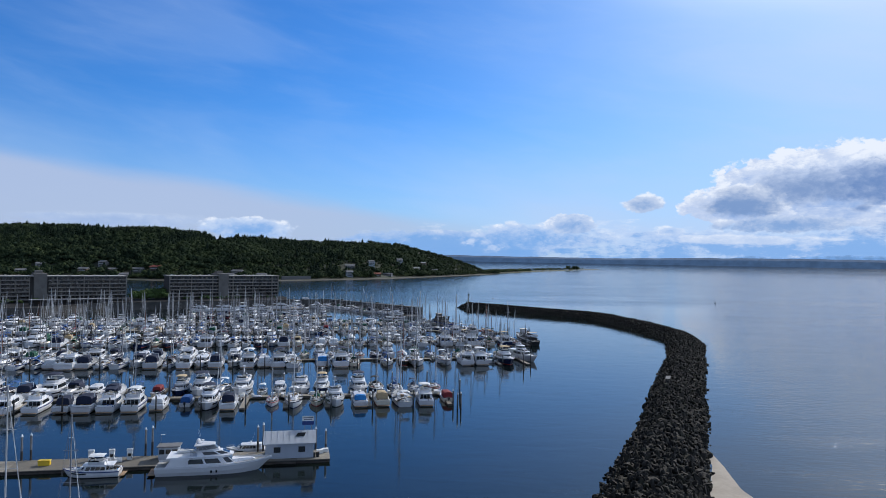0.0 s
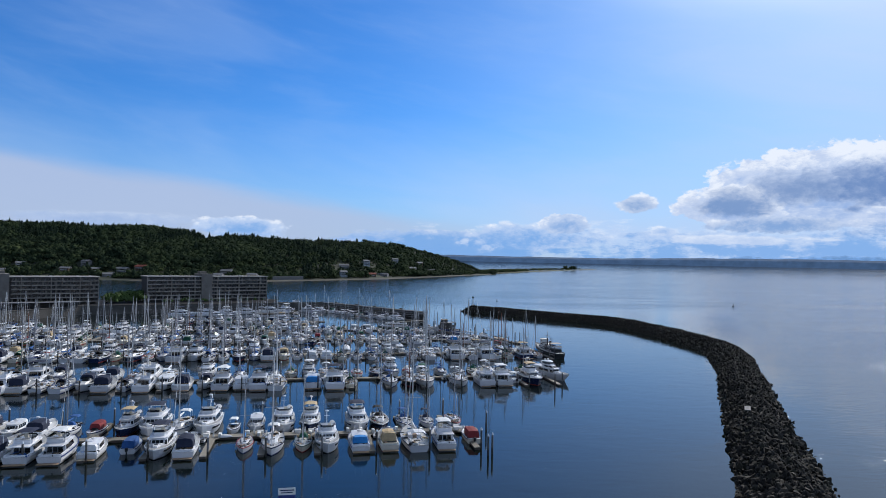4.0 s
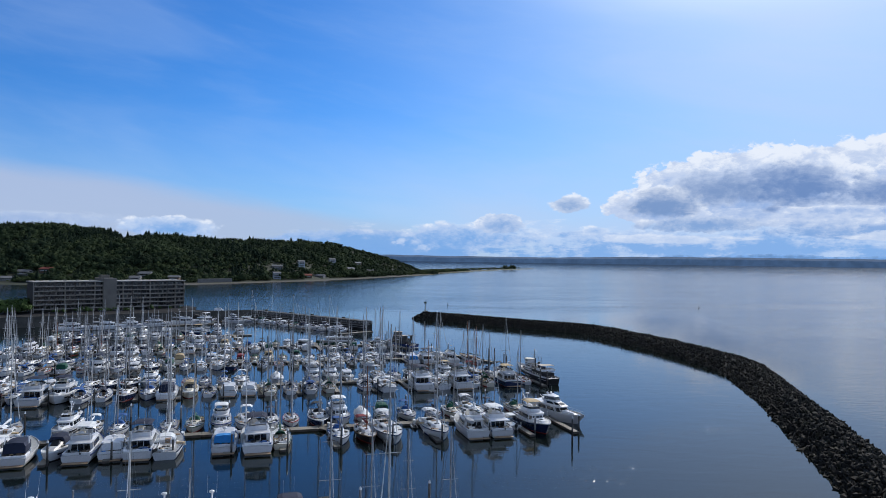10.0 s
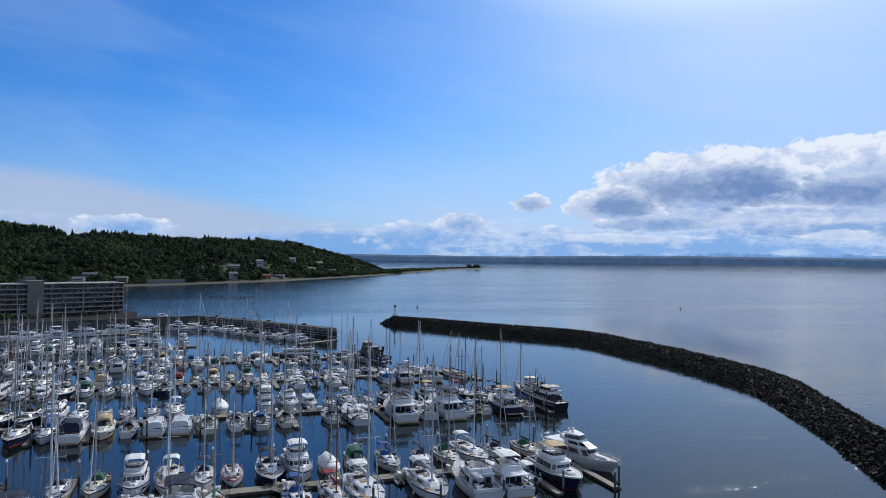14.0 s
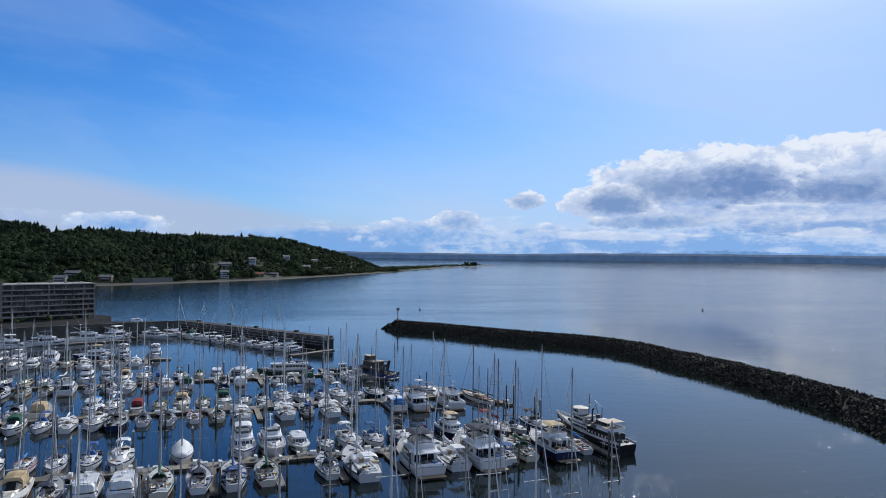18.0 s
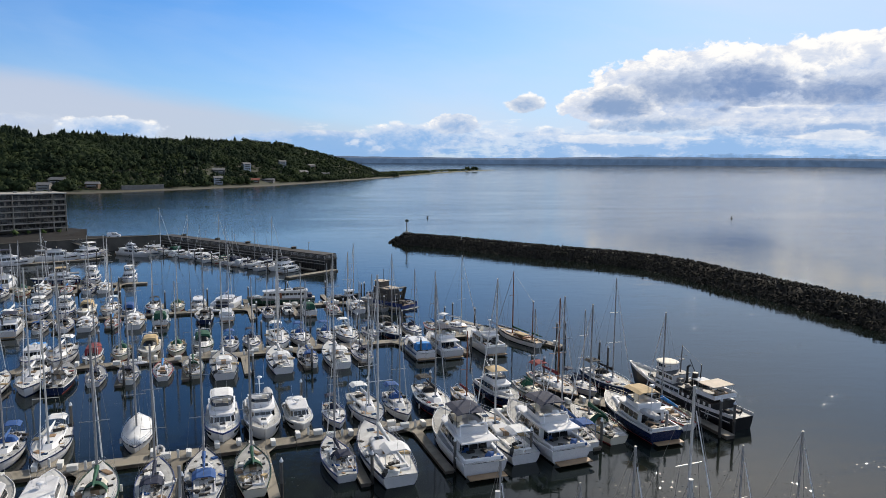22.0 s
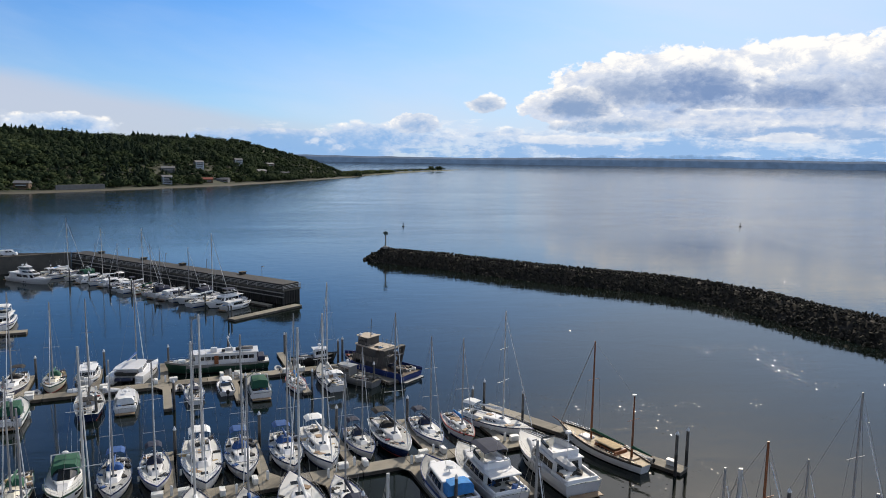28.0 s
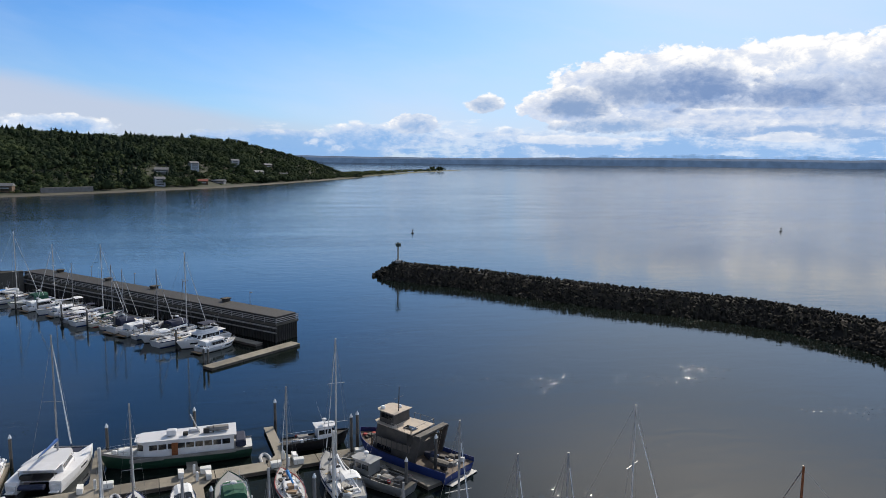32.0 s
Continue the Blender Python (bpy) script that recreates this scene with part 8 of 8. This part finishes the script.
for q in (0.8, -0.8):
    gw.tube(ga + gn * q + Vector((0, 0, 1.0)), gb + gn * q + Vector((0, 0, 1.0)), 0.06, 0.06, 5).tube(ga + gn * q, gb + gn * q, 0.08, 0.08, 5)
    for i in range(14):
        a, b = ga.lerp(gb, i / 14) + gn * q, ga.lerp(gb, (i + 1) / 14) + gn * q
        gw.tube(a, b + Vector((0, 0, 1.0)), 0.035, 0.035, 4)
part("truss", gw, RAWALU, G)
part("walkway", MB().loft([[ga + gn * 0.8, ga - gn * 0.8, ga - gn * 0.8 - Vector((0, 0, .08)), ga + gn * 0.8 - Vector((0, 0, .08))], [gb + gn * 0.8, gb - gn * 0.8, gb - gn * 0.8 - Vector((0, 0, .08)), gb + gn * 0.8 - Vector((0, 0, .08))]]), PDECK, G)


def van(x, y, z, rz):
    t = thing("parked_van", "white van parked on the pier road", "van")
    t.matrix_world = pose(x, y, z, 0, 0, rz)
    lo, mid, hi = plan(-2.6, 2.6, 0.95, 0.9, 0.35, 0.3, 0.8), plan(-2.6, 2.5, 0.95, 0.88, 1.1, 0.3, 0.8), plan(-2.5, 1.2, 0.85, 0.78, 1.95, 0.2, 0.8)
    part("body", house(MB().loft([lo, mid]), mid, hi), GEL, t)
    for s in (0, 2, 4):
        part("window", panes(MB(), mid, hi, s, 0.45 if s == 0 else 0.05, 0.95 if s < 4 else 0.55, 0.2, 0.85, 2 if s != 2 else 1, 0.1), GLASS, t)
    for wx in (-1.6, 1.6):
        for wy in (-0.9, 0.9):
            part("wheel", MB().tube((wx, wy - 0.12, 0.34), (wx, wy + 0.12, 0.34), 0.34, 0.34, 12), RUBBER, t)


van(-90, 523.5, 4.62, 8)


# ---- fuel dock ----
def fuel_dock():
    t = thing("fuel_dock", "broad plank fuel dock with pumps and hut", "dock", "floating docks")
    t.matrix_world = pose(-14.3, 124.8, 0, 0, 0, 10.4)
    me = MB().box(0, 0, 0.6, 5.95, 6.4, 0.12, 0.02).mesh("deck_section", PLANK)
    mf = MB().box(0, 0, 0.25, 5.9, 6.2, 0.6, 0.03).mesh("float", FLOAT)
    for i in range(14):
        part("deck_section", me, None, t).location = (-3 - 6 * i, 3.3, 0)
        part("float", mf, None, t).location = (-3 - 6 * i, 3.3, 0)
    part("fender_timber", MB().box(-42, 0.02, 0.5, 84, 0.16, 0.22, 0.03), TIMBER, t)
    W = pose(-14.3, 124.8, 0, 0, 0, 10.4)
    hut = thing("dock_hut", "pale blue dock office with metal roof", "hut")
    hut.matrix_world = W @ pose(-7.3, 3.6, 0.66)
    w, d, h = 8.6, 4.6, 2.9
    part("wall", MB().box(0, 0, h / 2, w, d, h, 0.03), SIDING, hut)
    rf = MB().loft([[(-w / 2 - 0.4, -d / 2 - 0.5, h - 0.1), (-w / 2 - 0.4, 0.4, h + 1.5), (-w / 2 - 0.4, d / 2 + 0.5, h - 0.1), (-w / 2 - 0.4, d / 2 + 0.5, h - 0.22), (-w / 2 - 0.4, 0.4, h + 1.36), (-w / 2 - 0.4, -d / 2 - 0.5, h - 0.22)],
                    [(w / 2 + 0.4, -d / 2 - 0.5, h - 0.1), (w / 2 + 0.4, 0.4, h + 1.5), (w / 2 + 0.4, d / 2 + 0.5, h - 0.1), (w / 2 + 0.4, d / 2 + 0.5, h - 0.22), (w / 2 + 0.4, 0.4, h + 1.36), (w / 2 + 0.4, -d / 2 - 0.5, h - 0.22)]])
    rp = part("roof", rf, METROOF, hut)
    for i in range(9):
        x = -w / 2 + w * i / 8
        part("roof_seam", MB().loft([[(x - 0.03, -d / 2 - 0.48, h - 0.08), (x + 0.03, -d / 2 - 0.48, h - 0.08), (x + 0.03, -d / 2 - 0.48, h - 0.03), (x - 0.03, -d / 2 - 0.48, h - 0.03)], [(x - 0.03, 0.36, h + 1.5), (x + 0.03, 0.36, h + 1.5), (x + 0.03, 0.36, h + 1.55), (x - 0.03, 0.36, h + 1.55)]]), METROOF, rp)
    part("skylight", MB().loft([[(1.0, -1.2, h + 0.75), (2.6, -1.2, h + 0.75), (2.9, -0.4, h + 1.18), (1.5, -0.4, h + 1.18)], [(1.0, -1.23, h + 0.83), (2.6, -1.23, h + 0.83), (2.9, -0.43, h + 1.26), (1.5, -0.43, h + 1.26)]]), GLASS, rp)
    for i in range(2):
        part("window", MB().box(-2.2 + 4.4 * i, -d / 2 - 0.02, 1.6, 1.2, 0.1, 1.0), GLASS, hut)
    part("door", MB().box(w / 2 + 0.02, 0.3, 1.05, 0.1, 0.95, 2.1), GREYP, hut)
    bd = thing("dock_sign", "blue and white board standing above the fuel dock", "sign")
    bd.matrix_world = W @ pose(-4.0, 5.7, 0.66)
    part("post", MB().box(-0.6, 0, 2.8, 0.12, 0.12, 5.6).box(0.6, 0, 2.8, 0.12, 0.12, 5.6), GREYP, bd)
    part("board", MB().box(0, -0.08, 5.3, 2.2, 0.08, 0.7, 0.01), BLUEP, bd, "blue board")
    part("board", MB().box(0, -0.08, 6.15, 2.2, 0.08, 0.9, 0.01), BOX, bd, "white board")
    part("lettering_bar", MB().box(0, -0.13, 6.3, 1.8, 0.02, 0.14).box(0, -0.13, 6.0, 1.5, 0.02, 0.12), NAVY, bd)
    for x in (-35.2, -38.2, -41.6):
        p = thing("fuel_pump", "white and red marine fuel pump", "pump", "fuel pumps")
        p.matrix_world = W @ pose(x, 4.6, 0.66)
        part("cabinet", MB().box(0, 0, 0.75, 0.9, 0.55, 1.5, 0.05), BOX, p)
        part("top_sign", MB().box(0, 0, 1.75, 1.0, 0.5, 0.4, 0.05), BOX, p)
        part("panel", MB().box(0, -0.29, 0.9, 0.6, 0.03, 0.5), GLASS, p)
        part("hose", MB().path([(0.4, -0.3, 1.2), (0.6, -0.4, 0.6), (0.5, -0.35, 0.2), (0.3, -0.3, 0.6)], 0.03, 5), RUBBER, p)
    kiosk = thing("pump_kiosk", "small grey kiosk with windows on the fuel dock", "hut")
    kiosk.matrix_world = W @ pose(-28.5, 4.4, 0.66)
    part("wall", MB().box(0, 0, 1.1, 3.4, 2.2, 2.2, 0.03), SIDING, kiosk)
    part("roof", MB().box(0, 0, 2.35, 4.0, 2.8, 0.18, 0.04), SLATE, kiosk)
    for i in range(3):
        part("window", MB().box(-1.1 + 1.1 * i, -1.12, 1.45, 0.85, 0.08, 0.8), GLASS, kiosk)
    for x, y, hh in ((-33.0, 6.6, 5.4), (-31.9, 6.9, 5.6), (-13.2, 6.6, 5.2), (-2.5, 6.5, 4.6), (-52, 6.6, 5.0), (-53.5, 6.6, 4.8), (-12.2, 6.7, 5.6), (-0.6, 6.4, 4.2)):
        q = W @ Vector((x, y, 0))
        pile(q.x, q.y, hh, "grey")
    for x in (-45.6, -30.2, -58):
        lp = thing("dock_lamp", "thin grey lamp post with white lamp head", "lamp", "dock lamps")
        lp.matrix_world = W @ pose(x, 5.6, 0.66)
        part("pole", MB().tube((0, 0, 0), (0, 0, 4.0), 0.05, 0.04, 6), GREYP, lp)
        part("lamp_head", MB().box(0.3, 0, 4.0, 0.7, 0.26, 0.12, 0.03), BOX, lp)
    yb = thing("spill_bin", "yellow plastic bin on the fuel dock", "bin")
    yb.matrix_world = W @ pose(-48.6, 3.0, 0.66)
    part("body", MB().box(0, 0, 0.4, 1.9, 0.9, 0.8, 0.1), YELLOW, yb)
    part("lid", MB().box(0, 0, 0.86, 2.0, 1.0, 0.14, 0.04), YELLOW, yb)
    for x in (-2.2, -2.9):
        q = thing("deck_barrel", "dark drum standing on the fuel dock", "drum", "dock drums")
        q.matrix_world = W @ pose(x, 1.6, 0.66)
        part("drum", MB().tube((0, 0, 0), (0, 0, 0.9), 0.3, 0.3, 12), RUBBER, q)
        part("rim", MB().tube((0, 0, 0.88), (0, 0, 0.93), 0.32, 0.32, 12), GREYP, q)
    for x, y in ((-1.8, 3.8), (-0.8, 4.5), (-25.0, 3.0), (-36.8, 3.2), (-39.9, 3.2)):
        q = W @ Vector((x, y, 0))
        dock_gear("box", q.x, q.y, 20, 0.66)
    moor("p5", (W @ Vector((-39.6, -2.0, 0))).x, (W @ Vector((-39.6, -2.0, 0))).y, 190, 0.72)
    q = W @ Vector((-15.5, 8.6, 0))
    moor("p4", q.x, q.y, 190, 0.72)
    q = W @ Vector((-66, 9.5, 0))
    moor("s4", q.x, q.y, 20, 0.9)


fuel_dock()
# masts and boats of the nearest slips, just below the first view
for x, y, hd, kind in ((-53.5, 92.0, 100, "s3"), (-44.5, 91.5, 100, "s1"), (-63, 91, 100, "s2")):
    moor(kind, x, y, hd, 1.0)
